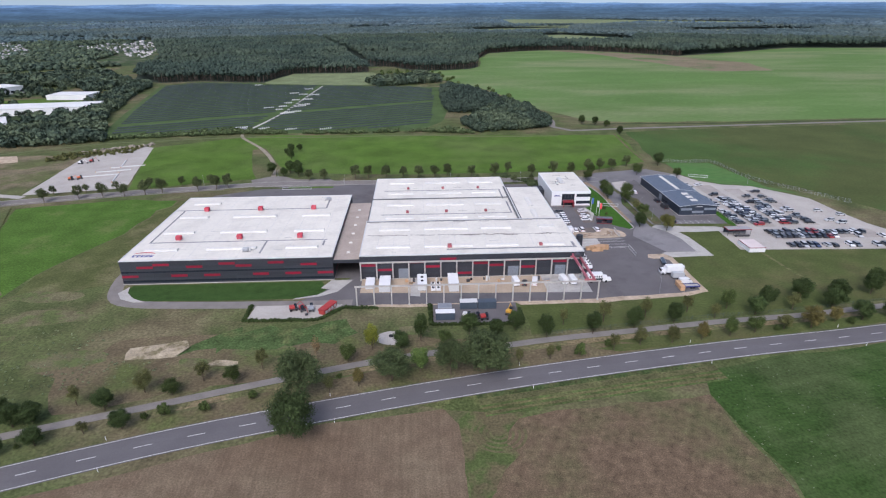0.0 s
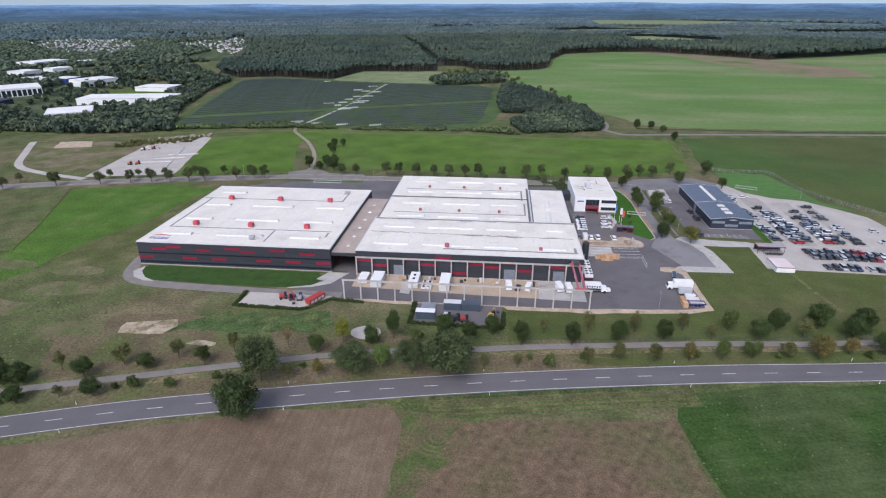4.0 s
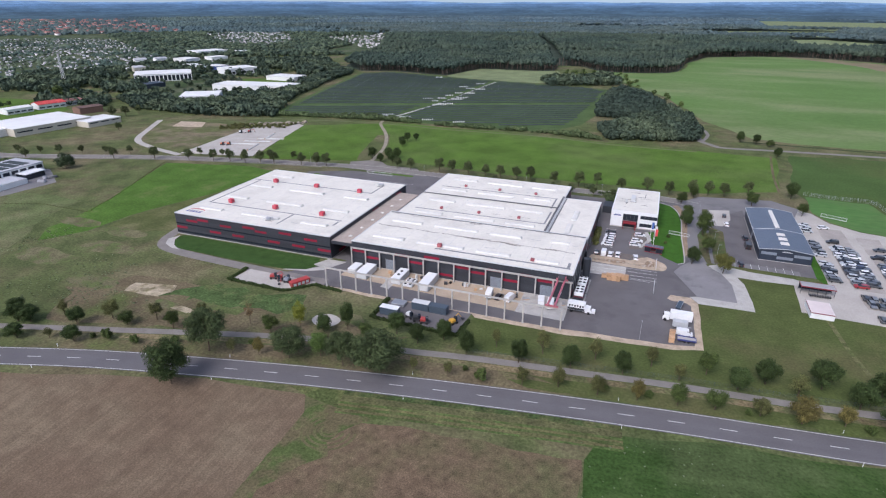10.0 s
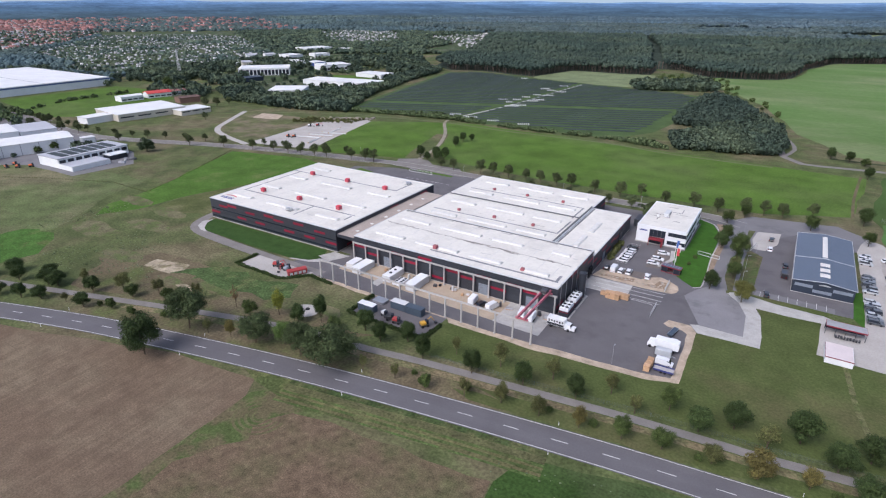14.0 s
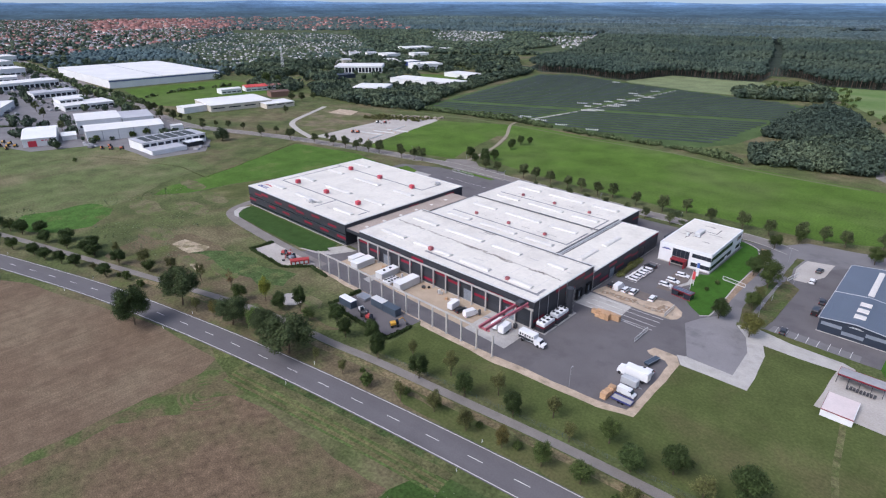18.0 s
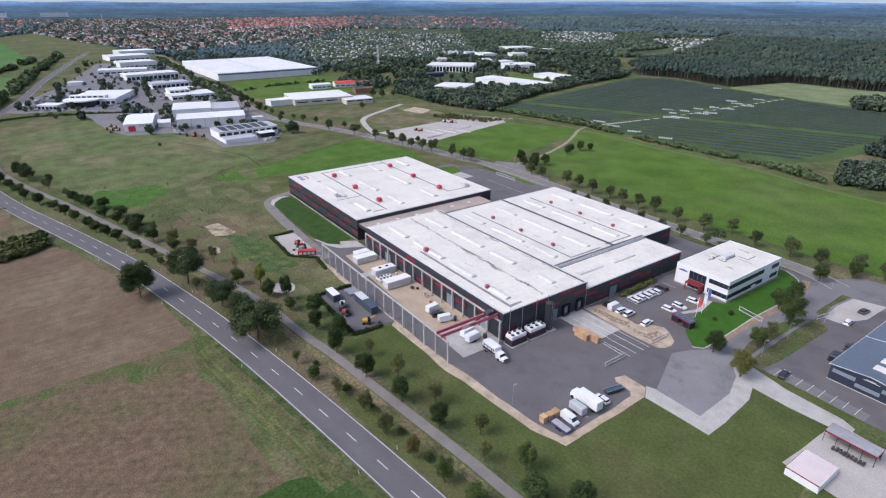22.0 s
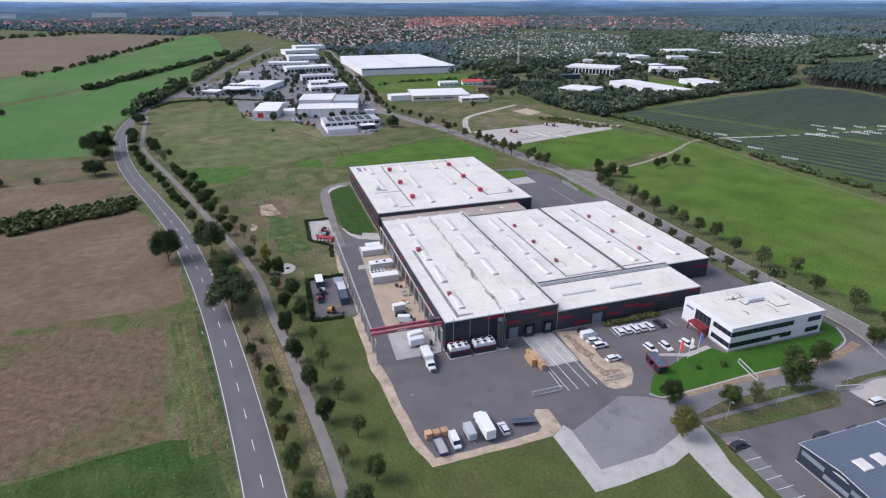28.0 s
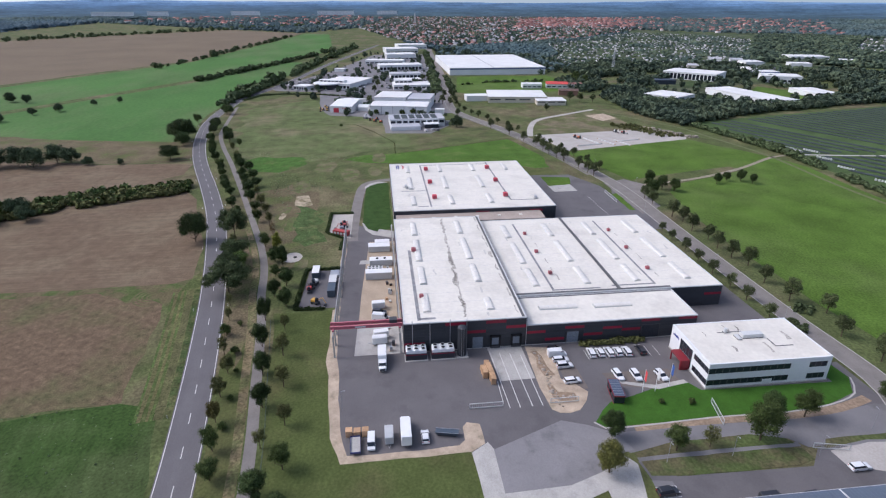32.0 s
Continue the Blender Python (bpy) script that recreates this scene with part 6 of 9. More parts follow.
# between road and path, east part
for k, x, y, h, r in (("thin", 39.2, 141.0, 5.6, 1.2), ("thin", 48.7, 142.8, 5.1, 1.4), ("bush", 57.6, 144.0, 4.6, 1.9), ("thin", 68.3, 145.9, 6.6, 1.7), ("olive", 77.4, 148.9, 6.4, 2.2), ("olive", 87.4, 149.3, 6.5, 2.3), ("turn", 97.2, 150.5, 6.4, 1.9),
                      ("mid", 106.8, 152.1, 7.3, 2.2), ("mid", 115.5, 153.7, 6.1, 2.6), ("olive", 125.8, 155.2, 5.5, 2.6), ("turn", 134.9, 155.5, 7.6, 3.6), ("turn", 144.4, 158.1, 5.7, 2.0), ("dark", 154.3, 159.3, 7.3, 3.3), ("mid", 164.0, 160.6, 6.4, 2.4), ("dark", 174.0, 162.2, 6.8, 2.6)):
    tree(k + "0" if k == "turn" else pick_kind(k), x, y, 1.0, AV, h, r)
# meadow side towards the west
for k, x, y, h, r in (("dark", -84.9, 122.8, 6.2, 3.1), ("thin", -77.4, 128.8, 6.4, 1.8), ("dark", -69.4, 126.7, 6.7, 2.8), ("olive", -62.2, 133.4, 7.0, 2.5), ("mid", -54.6, 132.1, 5.2, 2.8), ("thin", -48.3, 137.8, 6.7, 2.3), ("mid", -39.5, 135.6, 6.6, 2.4), ("thin", -33.3, 142.1, 7.3, 1.9),
                      ("bare", -18.6, 146.1, 8.1, 1.6), ("mid", -9.6, 144.3, 6.7, 2.5), ("dark", 5.4, 150.4, 6.6, 2.8), ("dark", 11.4, 154.2, 10.2, 2.3), ("mid", 18.6, 152.6, 5.0, 2.2), ("dark", -93.9, 125.0, 5.7, 2.9), ("dark", -89.0, 121.6, 6.4, 3.2), ("dark", -101.1, 117.6, 6.2, 2.7), ("dark", -110.1, 120.4, 5.8, 3.4)):
    tree(pick_kind(k), x, y, 1.0, AV, h, r)
# verge side towards the west
for k, x, y, h, r in (("dark", -79.6, 114.8, 5.2, 2.8), ("thin", -70.2, 118.1, 3.6, 1.6), ("dark", -61.8, 119.5, 5.6, 2.8), ("bush", -53.2, 123.7, 3.9, 1.8), ("bush", -43.7, 124.9, 3.1, 1.6), ("thin", -13.1, 130.8, 5.5, 1.7), ("turn", -5.7, 133.2, 5.9, 1.6),
                      ("dark", -86.5, 111.6, 6.0, 2.3), ("dark", -95.0, 108.4, 5.5, 2.8), ("dark", -102.6, 106.6, 5.6, 2.7), ("mid", -115.9, 102.2, 5.7, 2.5), ("dark", -127.1, 98.8, 5.9, 2.6), ("mid", -139.2, 95.0, 5.4, 2.9), ("dark", -153.2, 89.6, 6.2, 3.0), ("dark", -167.0, 84.0, 5.6, 2.6), ("mid", -177.4, 81.8, 6.3, 3.2)):
    tree(k + "0" if k == "turn" else pick_kind(k), x, y, 1.0, AV, h, r)
# along the bend
for k, x, y, h, r in (("dark", -114.6, 113.6, 5.8, 2.8), ("dark", -128.0, 115.1, 6.0, 3.1), ("dark", -132.2, 109.0, 6.9, 3.2), ("mid", -140.5, 106.4, 6.0, 2.6), ("dark", -148.8, 104.0, 5.9, 2.7), ("thin", -158.0, 101.6, 5.4, 2.0), ("thin", -177.4, 94.6, 6.4, 1.9), ("thin", -184.0, 93.0, 5.0, 1.8), ("mid", -191.9, 96.0, 5.8, 2.0),
                      ("broad", -203.5, 86.5, 8.6, 4.0), ("mid", -211.0, 85.0, 9.4, 3.6), ("dark", -216.5, 82.0, 9.6, 3.2), ("dark", -206.7, 73.2, 7.0, 3.2), ("dark", -192.0, 78.0, 5.6, 2.6), ("broad", -232.0, 68.5, 7.6, 3.8), ("dark", -241.0, 67.0, 8.0, 3.4), ("broad", -254.3, 64.7, 8.6, 4.4), ("dark", -266.0, 63.0, 7.0, 3.2), ("dark", -316.2, 59.6, 8.8, 6.0)):
    tree(pick_kind(k), x, y, 1.0, AV, h, r)
for x, y, s in ((170, 176, 1.0), (184, 174, 1.0), (176, 182, 0.9), (200, 178, 1.0), (214, 184, 1.0), (228, 181, 1.0)):
    tree(pick_kind("dark"), x, y, s, AV)
tree("yellow0", -3.0, 150.2, 1.0, "", 9.4, 2.3)
OAK = "large oaks along the road"
for k, x, y, h, r in (("oak", -19.0, 113.9, 13.8, 6.1), ("broad", -20.4, 129.6, 14.0, 6.4), ("oak", -213.5, 53.2, 17.4, 9.6), ("oak", -198.0, 56.4, 10.0, 6.0), ("oak", -159.5, 59.6, 9.8, 6.9), ("mid", -278.5, 44.6, 8.0, 3.4), ("oak", -222, 44, 12.0, 6.0),
                      ("broad", 3.2, 135.0, 9.8, 5.8), ("broad", 19.6, 137.0, 11.6, 4.9), ("broad", 29.4, 138.2, 11.9, 8.4)):
    tree(pick_kind(k), x, y, 1.0, OAK, h, r)
tree("bright0", 11.1, 139.0, 1.0, "", 7.6, 3.2)
# low scrub in the verge
for line, d, x0, x1, gap in ((BIKE, 5.5, -96, -8, 21.0), (BIKE, 5.9, 44, 92, 9.5), (BIKE, 7.6, 100, 190, 17.0)):
    off = offset_line(line, d)
    run = 0.0
    for a, b in zip(off, off[1:]):
        run += (b - a).length
        if run > gap and x0 < a.x < x1:
            run = 0.0
            tree(pick_kind("bush"), a.x + TR.uniform(-1, 1), a.y + TR.uniform(-0.8, 0.8), TR.uniform(0.45, 0.85), AV)
RV = "trees along the rear street"
for x, y in ((-230, 281), (-206, 290.5), (-183.6, 296.2), (-168.5, 301.2), (-156.7, 302.8), (-145.8, 303.5), (-135.9, 306), (-127.7, 308.2), (-109.8, 311.6), (-100.6, 314.1), (-94.7, 315.4), (-51.5, 326.5), (-43, 326.8), (-25, 328), (-17.6, 329.4), (-7, 328), (3, 330), (12.2, 328.6), (21.4, 329.2), (29, 331.4), (43.1, 328.4), (56.7, 328.4), (65.7, 334.9), (78.9, 329.3), (92.3, 330.7), (103, 331.1), (114.3, 334.8), (122.4, 337.6), (129.9, 338), (141.9, 346)):
    tree(pick_kind("rear"), x, y, TR.uniform(0.92, 1.12), RV)
for k in range(9):
    tree(pick_kind("rear"), -8 + k * 10.5 + TR.uniform(-1, 1), 314.2 + TR.uniform(-0.5, 0.5), TR.uniform(0.6, 0.8), RV)
off = offset_line(REAR, 6.5)
run = 0.0
for a, b in zip(off, off[1:]):
    run += (b - a).length
    if run > 13 and -420 < a.x < -95 and not -206 < a.x < -190:
        run = 0.0
        tree(pick_kind("rear"), a.x, a.y, TR.uniform(0.65, 0.9), RV)
for x, y, s in ((-75.8, 340, 1.0), (-65.5, 343, 1.0), (-59, 335, 1.0), (-62, 348, 0.9), (-68, 336, 0.75), (-72, 378, 0.8), (-76, 386, 0.7), (-75, 394, 0.85), (-70, 398, 0.7)):
    tree(pick_kind("dark"), x, y, s)
for x, y, k, s in ((112.3, 243.6, "dark0", 0.92), (123, 238.8, "round0", 0.95), (118.4, 256.3, "mid1", 0.95), (118.2, 264.5, "thin1", 1.0), (117.5, 277.2, "big0", 0.95), (110.6, 284.5, "dark1", 0.95), (111.2, 293, "mid2", 1.05), (141.8, 327, "mid0", 1.0), (162.4, 319, "mid1", 0.9), (162, 346, "dark2", 1.1), (109, 317, "mid0", 0.9), (115, 330, "mid2", 0.9), (102.5, 260.5, "bush0", 0.5), (103.5, 268, "bush1", 0.6), (168, 436, "dark1", 0.9), (150, 478, "dark0", 1.0), (160, 474, "dark2", 0.9), (168, 468, "bush0", 1.8)):
    tree(k, x, y, s)
# big solitary trees and hedges towards the town
for x, y, s in ((-48, 14, 0.9), (-60, 22, 0.85), (-52, 30, 0.7), (-150, -38, 1.15), (-152, -26, 1.1), (-148, -16, 1.2), (-158, -7, 1.05), (-156, 2, 0.9), (-151, 14, 0.5), (-151, 33, 0.35), (-405, -168, 0.9), (-398, -150, 0.8), (-300, -120, 0.7), (-330, -110, 0.6), (-345, -95, 0.7), (-380, -80, 0.5), (-395, -62, 0.5)):
    tree(pick_kind("lone"), x, y, s)
# shrubs by the hall wall


def hedge_mass(name, line, width, h, spacing, label, material=L_HEDGE, ragged=True):
    """A leafy hedge along a line."""
    x, y, z, s = [], [], [], []
    rg = np.random.default_rng(int(abs(line[0][0]) * 10) + 3)
    for a, b in zip(line, line[1:]):
        L = math.dist(a, b)
        n = max(1, int(L / spacing))
        for k in range(n):
            for q in range(max(1, int(width / spacing))):
                t = (k + rg.uniform(0, 1)) / n
                o = rg.uniform(-0.5, 0.5) * width
                dx, dy = (b[0] - a[0]) / L, (b[1] - a[1]) / L
                x.append(a[0] + (b[0] - a[0]) * t - dy * o)
                y.append(a[1] + (b[1] - a[1]) * t + dx * o)
                lump = noise.noise((x[-1] * 0.06, y[-1] * 0.06, 2.0))
                if ragged and lump < -0.3:
                    x.pop()
                    y.pop()
                    continue
                z.append(0.0)
                s.append(h * rg.uniform(0.55, 1.1) / 1.1 * (1 + 0.9 * lump if ragged else 1))
    return mass(name, TUFTS, np.stack([x, y, z], 1), np.array(s), material, label, "hedge", (0.8, 1.1))


def tuft(seed, n=46, fine=1.0):
    """A shrub of loose leaf sprays, about one unit high."""
    r = np.random.default_rng(seed)
    d = r.normal(size=(n, 3))
    d /= np.linalg.norm(d, axis=1)[:, None]
    P = d * r.uniform(0.55, 1.0, n)[:, None] * np.array([0.62, 0.62, 0.5]) + np.array([0, 0, 0.52])
    nr = d + r.normal(scale=0.5, size=(n, 3))
    u = np.cross(nr, r.normal(size=(n, 3)))
    u /= np.linalg.norm(u, axis=1)[:, None]
    v = np.cross(nr, u)
    v /= np.linalg.norm(v, axis=1)[:, None]
    s = fine * r.uniform(0.16, 0.34, n)[:, None]
    V = np.stack([P - u * s, P - v * s * 0.7, P + u * s, P + v * s * 0.7], 1).reshape(-1, 3)
    V[:, 2] = np.maximum(V[:, 2], 0)
    return V, np.arange(4 * n).reshape(-1, 4)


TUFTS = [tuft(s) for s in range(6)]
hedge_mass("hedge", [(-46, 179), (-46.2, 168.8), (-22, 168.2), (-14.8, 176), (-3, 175)], 0.9, 1.15, 0.42, "low clipped dark green hedge", L_DARK, False)
hedge_mass("hedge", [(14.8, 176.5), (14.8, 163.4), (44.4, 162.6), (45, 172)], 0.9, 1.1, 0.42, "low dark green hedge round a storage yard", L_DARK, False)
hedge_mass("hedge", [(-94, 90), (-88, 64), (-76, 42), (-62, 14), (-52, -20)], 18, 4.0, 2.0, "wild hedge of bushes and small trees between fields", L_MID)
hedge_mass("hedge", [(-300, 432), (-222, 447), (-127, 461), (-60, 456), (14, 460), (60, 449)], 6, 3.6, 1.8, "dark bushes along the solar field")
hedge_mass("hedge", [(-360, 44), (-445, 56), (-592, 78), (-778, 104), (-1075, 150)], 11, 9.0, 5.5, "row of dark trees along the country road")
hedge_mass("hedge", [(-545, -28), (-632, 1), (-783, 50), (-1000, 112)], 9, 7.0, 4.5, "dark hedge between pastures")
hedge_mass("hedge", [(-700, -130), (-810, -108), (-1000, -90), (-1500, -30)], 14, 8.0, 9.0, "dark hedge at a field edge")
hedge_mass("hedge", [(-700, -800), (-1400, -690), (-1900, -310), (-2300, 0)], 60, 11.0, 20.0, "far dark tree belt")
hedge_mass("hedge", [(-420, 258), (-500, 262), (-700, 276), (-950, 290)], 8, 7.0, 6.0, "street trees towards the town")
hedge_mass("shrub_mass", [(74.6, 249), (74.6, 269)], 1.7, 1.7, 0.6, "ragged green shrubs along the hall wall", L_OLIVE, False)
hedge_mass("shrub_mass", [(62, 330), (74, 318), (78, 306)], 5, 1.8, 1.0, "shrubs and stored things behind the hall")
hedge_mass("hedge", [(-90, 88), (-84, 66), (-72, 42), (-58, 16), (-48, -20)], 12, 4.4, 1.8, "olive scrub along a hedge", L_OLIVE)
# near woods of broadleaf trees
TREELETS = [(tuft(70 + s, 130, 0.6)[0] * np.array([0.95, 0.95, 1.0]), tuft(70 + s, 130, 0.6)[1]) for s in range(6)]


FARLETS = [tuft(90 + s, 56, 0.85) for s in range(6)]


def wood(name, poly, spacing, h, label, material=L_WOOD):
    x, y = scatter(poly, spacing)
    s = h * rng.uniform(0.7, 1.15, len(x))
    return mass(name, TREELETS if spacing < 4.5 else FARLETS, np.stack([x, y, np.full(len(x), 0.0)], 1), s, material, label, "wood", (0.85, 1.1))


wood("wood", WOODS, 4.0, 7.2, "small dark broadleaf wood between fields")
wood("wood", WOODS_UPPER, 3.4, 7.2, "dark stand of young pines between fields", L_PINE)
wood("scrub", [(-20, 735), (45, 752), (80, 700), (100, 640), (112, 610), (120, 640), (70, 760), (40, 870), (0, 885), (-50, 880), (-48, 800)], 15.0, 4.6, "loose scrub and small trees at the forest edge", L_MID)
wood("wood", [(-232, 452), (-272, 545), (-290, 618), (-306, 674), (-314, 735), (-330, 775), (-360, 775), (-336, 700), (-325, 640), (-300, 597), (-298, 545), (-322, 500), (-345, 466), (-420, 490), (-430, 461), (-364, 424), (-283, 421), (-219, 438)], 4.6, 7.0, "dark mixed wood beside the solar field")
wood("wood", [(-520, 460), (-620, 470), (-700, 560), (-620, 640), (-570, 560)], 7, 9.0, "trees among allotments")
wood("wood", [(-345, 705), (-345, 760), (-450, 900), (-560, 820), (-480, 765), (-410, 740)], 7, 10.0, "wood behind the sports ground")
wood("wood", [(-50, 765), (-50, 748), (-33, 725), (-11, 733), (14, 742), (44, 753), (36, 800), (14, 835), (4, 800), (-20, 780)], 5.0, 9.0, "wood edge beside a clearing")
wood("wood", [(-500, 650), (-560, 640), (-680, 700), (-640, 760), (-560, 740), (-520, 700)], 8, 8.5, "trees among sheds")
wood("wood", [(-400, 420), (-480, 410), (-520, 440), (-500, 470), (-430, 455)], 8, 8.0, "trees behind the houses of the estate")
wood("wood", [(-440, 500), (-480, 490), (-540, 520), (-520, 545), (-460, 525)], 8, 8.0, "trees beside a shed")

# ---- solar field ----
def table_mesh(L):
    m = Mesh()
    n = int(L / 4.2)
    for k in range(n):
        x0 = k * 4.2
        m.add([(x0, 0, 0.4), (x0 + 4.1, 0, 0.4), (x0 + 4.1, 2.2, 0.85), (x0, 2.2, 0.85), (x0, 0, 0.35), (x0 + 4.1, 0, 0.35), (x0 + 4.1, 2.2, 0.8), (x0, 2.2, 0.8)],
              [(0, 1, 2, 3), (7, 6, 5, 4), (0, 4, 5, 1), (1, 5, 6, 2), (2, 6, 7, 3), (3, 7, 4, 0)])
    return m


SOLAR = [(-232, 464), (-262, 572), (-280, 650), (-303, 750), (-267, 776), (-219, 768), (-170, 748), (-98, 738), (-45, 727), (16, 720), (34, 700), (34, 592), (28, 502), (17, 478), (-20, 472), (-125, 468)]
SA = radians(22.5)
turned = [(x * math.cos(SA) + y * math.sin(SA), -x * math.sin(SA) + y * math.cos(SA)) for x, y in SOLAR]
BAND = 168 * math.sin(SA) + 522 * math.cos(SA)
v = min(q[1] for q in turned) + 2.0
while v < max(q[1] for q in turned):
    hits = []
    for i in range(len(turned)):
        (x0, y0), (x1, y1) = turned[i - 1], turned[i]
        if (y0 > v) != (y1 > v):
            hits.append(x0 + (x1 - x0) * (v - y0) / (y1 - y0))
    if len(hits) >= 2 and not -3.4 < v - BAND < 3.4:
        a, b = min(hits) + 2, max(hits) - 2
        # the row stops on both sides of the track
        ty = v / math.cos(SA) + -115 * math.tan(SA)
        gx = -124 + 20 * min(max((ty - 470) / 260, 0), 1)
        gap = gx * math.cos(SA) + ty * math.sin(SA)
        for u0, u1 in ((a, min(gap - 3, b)), (max(gap + 4, a), b)):
            if u1 - u0 > 9:
                x, y = u0 * math.cos(SA) - v * math.sin(SA), u0 * math.sin(SA) + v * math.cos(SA)
                t = thing("solar_row", "long dark row of tilted solar panels", "solar panels", pose(x, y, 0, 0, 0, 22.5), "rows of the solar field")
                part("panel_strip", table_mesh(u1 - u0), M_SOLAR, t, "dark glass panels")["kind"] = "stuff"
                leg = Mesh()
                for k in range(int((u1 - u0) / 8)):
                    leg.box(k * 8 + 1, 0.8, 0, k * 8 + 1.1, 0.9, 0.52).box(k * 8 + 1, 1.9, 0, k * 8 + 1.1, 2.0, 0.75)
                part("leg", leg, M_GALV, t, "thin steel posts")["kind"] = "stuff"
    v += 10.2
CABINET = Mesh().cbox(-0.5, -0.3, 0.4, 0.5, 0.3, 1.5, 0.05).data("cabinet", M_OFFWHITE)
for x, y, n in ((-108, 546, 8), (-104, 553, 9), (-132, 576, 6), (-120, 566, 4), (-120, 584, 5), (-103, 584, 7), (-101, 594, 7), (-119, 604, 5), (-103, 627, 6), (-115, 624, 5), (-126, 673, 6), (-114, 662, 6), (-101, 659, 6), (-115, 704, 6), (-185, 746, 5), (-132, 481, 6), (-113, 476, 6), (-90, 472, 6), (-62, 472, 6), (-142, 471, 6)):
    t = thing("inverter_rack", "row of small white inverter cabinets beside the solar panels", "cabinets", pose(x, y, 0, 0, 0, 22.5), "inverter racks of the solar field")
    for k in range(n):
        o = part("cabinet", CABINET, M_OFFWHITE, t)
        o.location = ((k - n / 2) * 1.7, 0, 0)
    part("frame", Mesh().box(-n * 0.85, -0.05, 0, -n * 0.85 + 0.1, 0.05, 1.2).box(n * 0.85 - 0.1, -0.05, 0, n * 0.85, 0.05, 1.2).box(-n * 0.85, -0.05, 0.4, n * 0.85, 0.05, 0.5), M_GALV, t)
hut = thing("field_hut", "pale hut at the solar field gate", "hut", pose(-128.2, 467.5, 0))
part("body", Mesh().cbox(-3, -1.3, 0, 3, 1.3, 2.6, 0.05), M_WHITE, hut)
part("roof", Mesh().box(-3.2, -1.5, 2.6, 3.2, 1.5, 2.8), M_GREYROOF, hut)
part("door", Mesh().box(-0.5, -1.36, 0, 0.5, -1.3, 2.1), M_FRAME, hut)

# ---- far halls of the trading estate ----
def far_hall(name, label, a, b, depth, h, wall, roof, gable=0.0, windows=0, win_z=(1.2, 2.4), side=0):
    """A hall whose long front runs from a to b; depth goes to the left of that line."""
    L = math.dist(a, b)
    t = thing(name, label, "industrial hall", pose(a[0], a[1], 0, 0, 0, math.degrees(math.atan2(b[1] - a[1], b[0] - a[0]))))
    if gable:
        part("wall", Mesh().add([(x, yy, z) for x in (0, L) for yy, z in ((0, 0), (depth, 0), (depth, h), (depth / 2, h + gable), (0, h))],
                                [(0, 4, 3, 2, 1), (5, 6, 7, 8, 9), (0, 5, 9, 4), (1, 2, 7, 6), (2, 3, 8, 7), (3, 4, 9, 8)]), wall, t)
        part("roof", Mesh().add([(x, yy, z + dz) for dz in (0.03, 0.3) for x in (-0.4, L + 0.4) for yy, z in ((-0.4, h - 0.1), (depth / 2, h + gable), (depth + 0.4, h - 0.1))],
                                [(0, 3, 4, 1), (1, 4, 5, 2), (6, 7, 10, 9), (7, 8, 11, 10), (0, 1, 7, 6), (1, 2, 8, 7), (3, 9, 10, 4), (4, 10, 11, 5), (0, 6, 9, 3), (2, 5, 11, 8)]), roof, t)
    else:
        part("wall", Mesh().box(0, 0, 0, L, depth, h - 0.4), wall, t)
        part("roof", Mesh().box(-0.3, -0.3, h - 0.39, L + 0.3, depth + 0.3, h), roof, t)
    if windows:
        st = L / windows
        for k in range(windows):
            w = part("window", Mesh().box(k * st + st * 0.12, -0.08, win_z[0], (k + 1) * st - st * 0.12, 0, win_z[1]), M_FRAME, t)
            part("pane", Mesh().box(k * st + st * 0.17, -0.11, win_z[0] + 0.15, (k + 1) * st - st * 0.17, -0.08, win_z[1] - 0.15), M_GLASS, w)
    return t


FW = mat("far_white_cladding", (0.7, 0.7, 0.69), 0.7, var=0.06, scale=0.1, var2=0.05, scale2=1.0)
FR = mat("far_pale_roof", (0.66, 0.65, 0.63), 0.7, var=0.08, scale=0.05, var2=0.05, scale2=0.5)
FC = mat("far_cream_cladding", (0.52, 0.48, 0.4), 0.8, var=0.06, scale=0.1, var2=0.05, scale2=1.0)
# a runs first so that the hall lies beyond its front as seen from the site
h1 = far_hall("white_hall", "very large white logistics hall with blue band", (-577, 424), (-577, 292), 195, 9.5, FW, FR)
h1.matrix_world = pose(-577, 292, 0, 0, 0, 90)
part("blue_band", Mesh().box(-0.35, -0.4, 7.2, 132.4, -0.31, 8.6), mat("far_blue", (0.1, 0.13, 0.28), 0.6), h1, "blue grey band under the roof")
part("roof_line", Mesh().box(60, -0.3, 9.5, 61, 195, 9.6), M_GREYROOF, h1)
def add_far(name, label, x, y, L, D, h, turn, wall=FW, roof=FR, gable=0.0, windows=0, win_z=(1.2, 2.4)):
    t = far_hall(name, label, (0, 0), (L, 0), D, h, wall, roof, gable, windows, win_z)
    t.matrix_world = pose(x, y, 0, 0, 0, turn)
    return t


FB = mat("far_brown_wall", (0.2, 0.12, 0.09), 0.85, var=0.1, scale=0.1, var2=0.08, scale2=1.0)
SR = mat("far_steel_roof", (0.42, 0.42, 0.44), 0.6, var=0.08, scale=0.05, var2=0.05, scale2=0.5)
add_far("long_hall", "long low cream hall with pale roof", -352, 302, 58, 46, 6.0, 82, FC, FR, 0, 4, (2.6, 3.6))
add_far("side_hall", "low cream side hall", -331, 346, 28, 22, 4.6, 84, FC, FR, 0, 3, (2.8, 3.6))
red_door = add_far("gable_hall", "white gabled workshop with a red gate", -316, 150, 20, 46, 5.5, 74, FW, FW, 2.6)
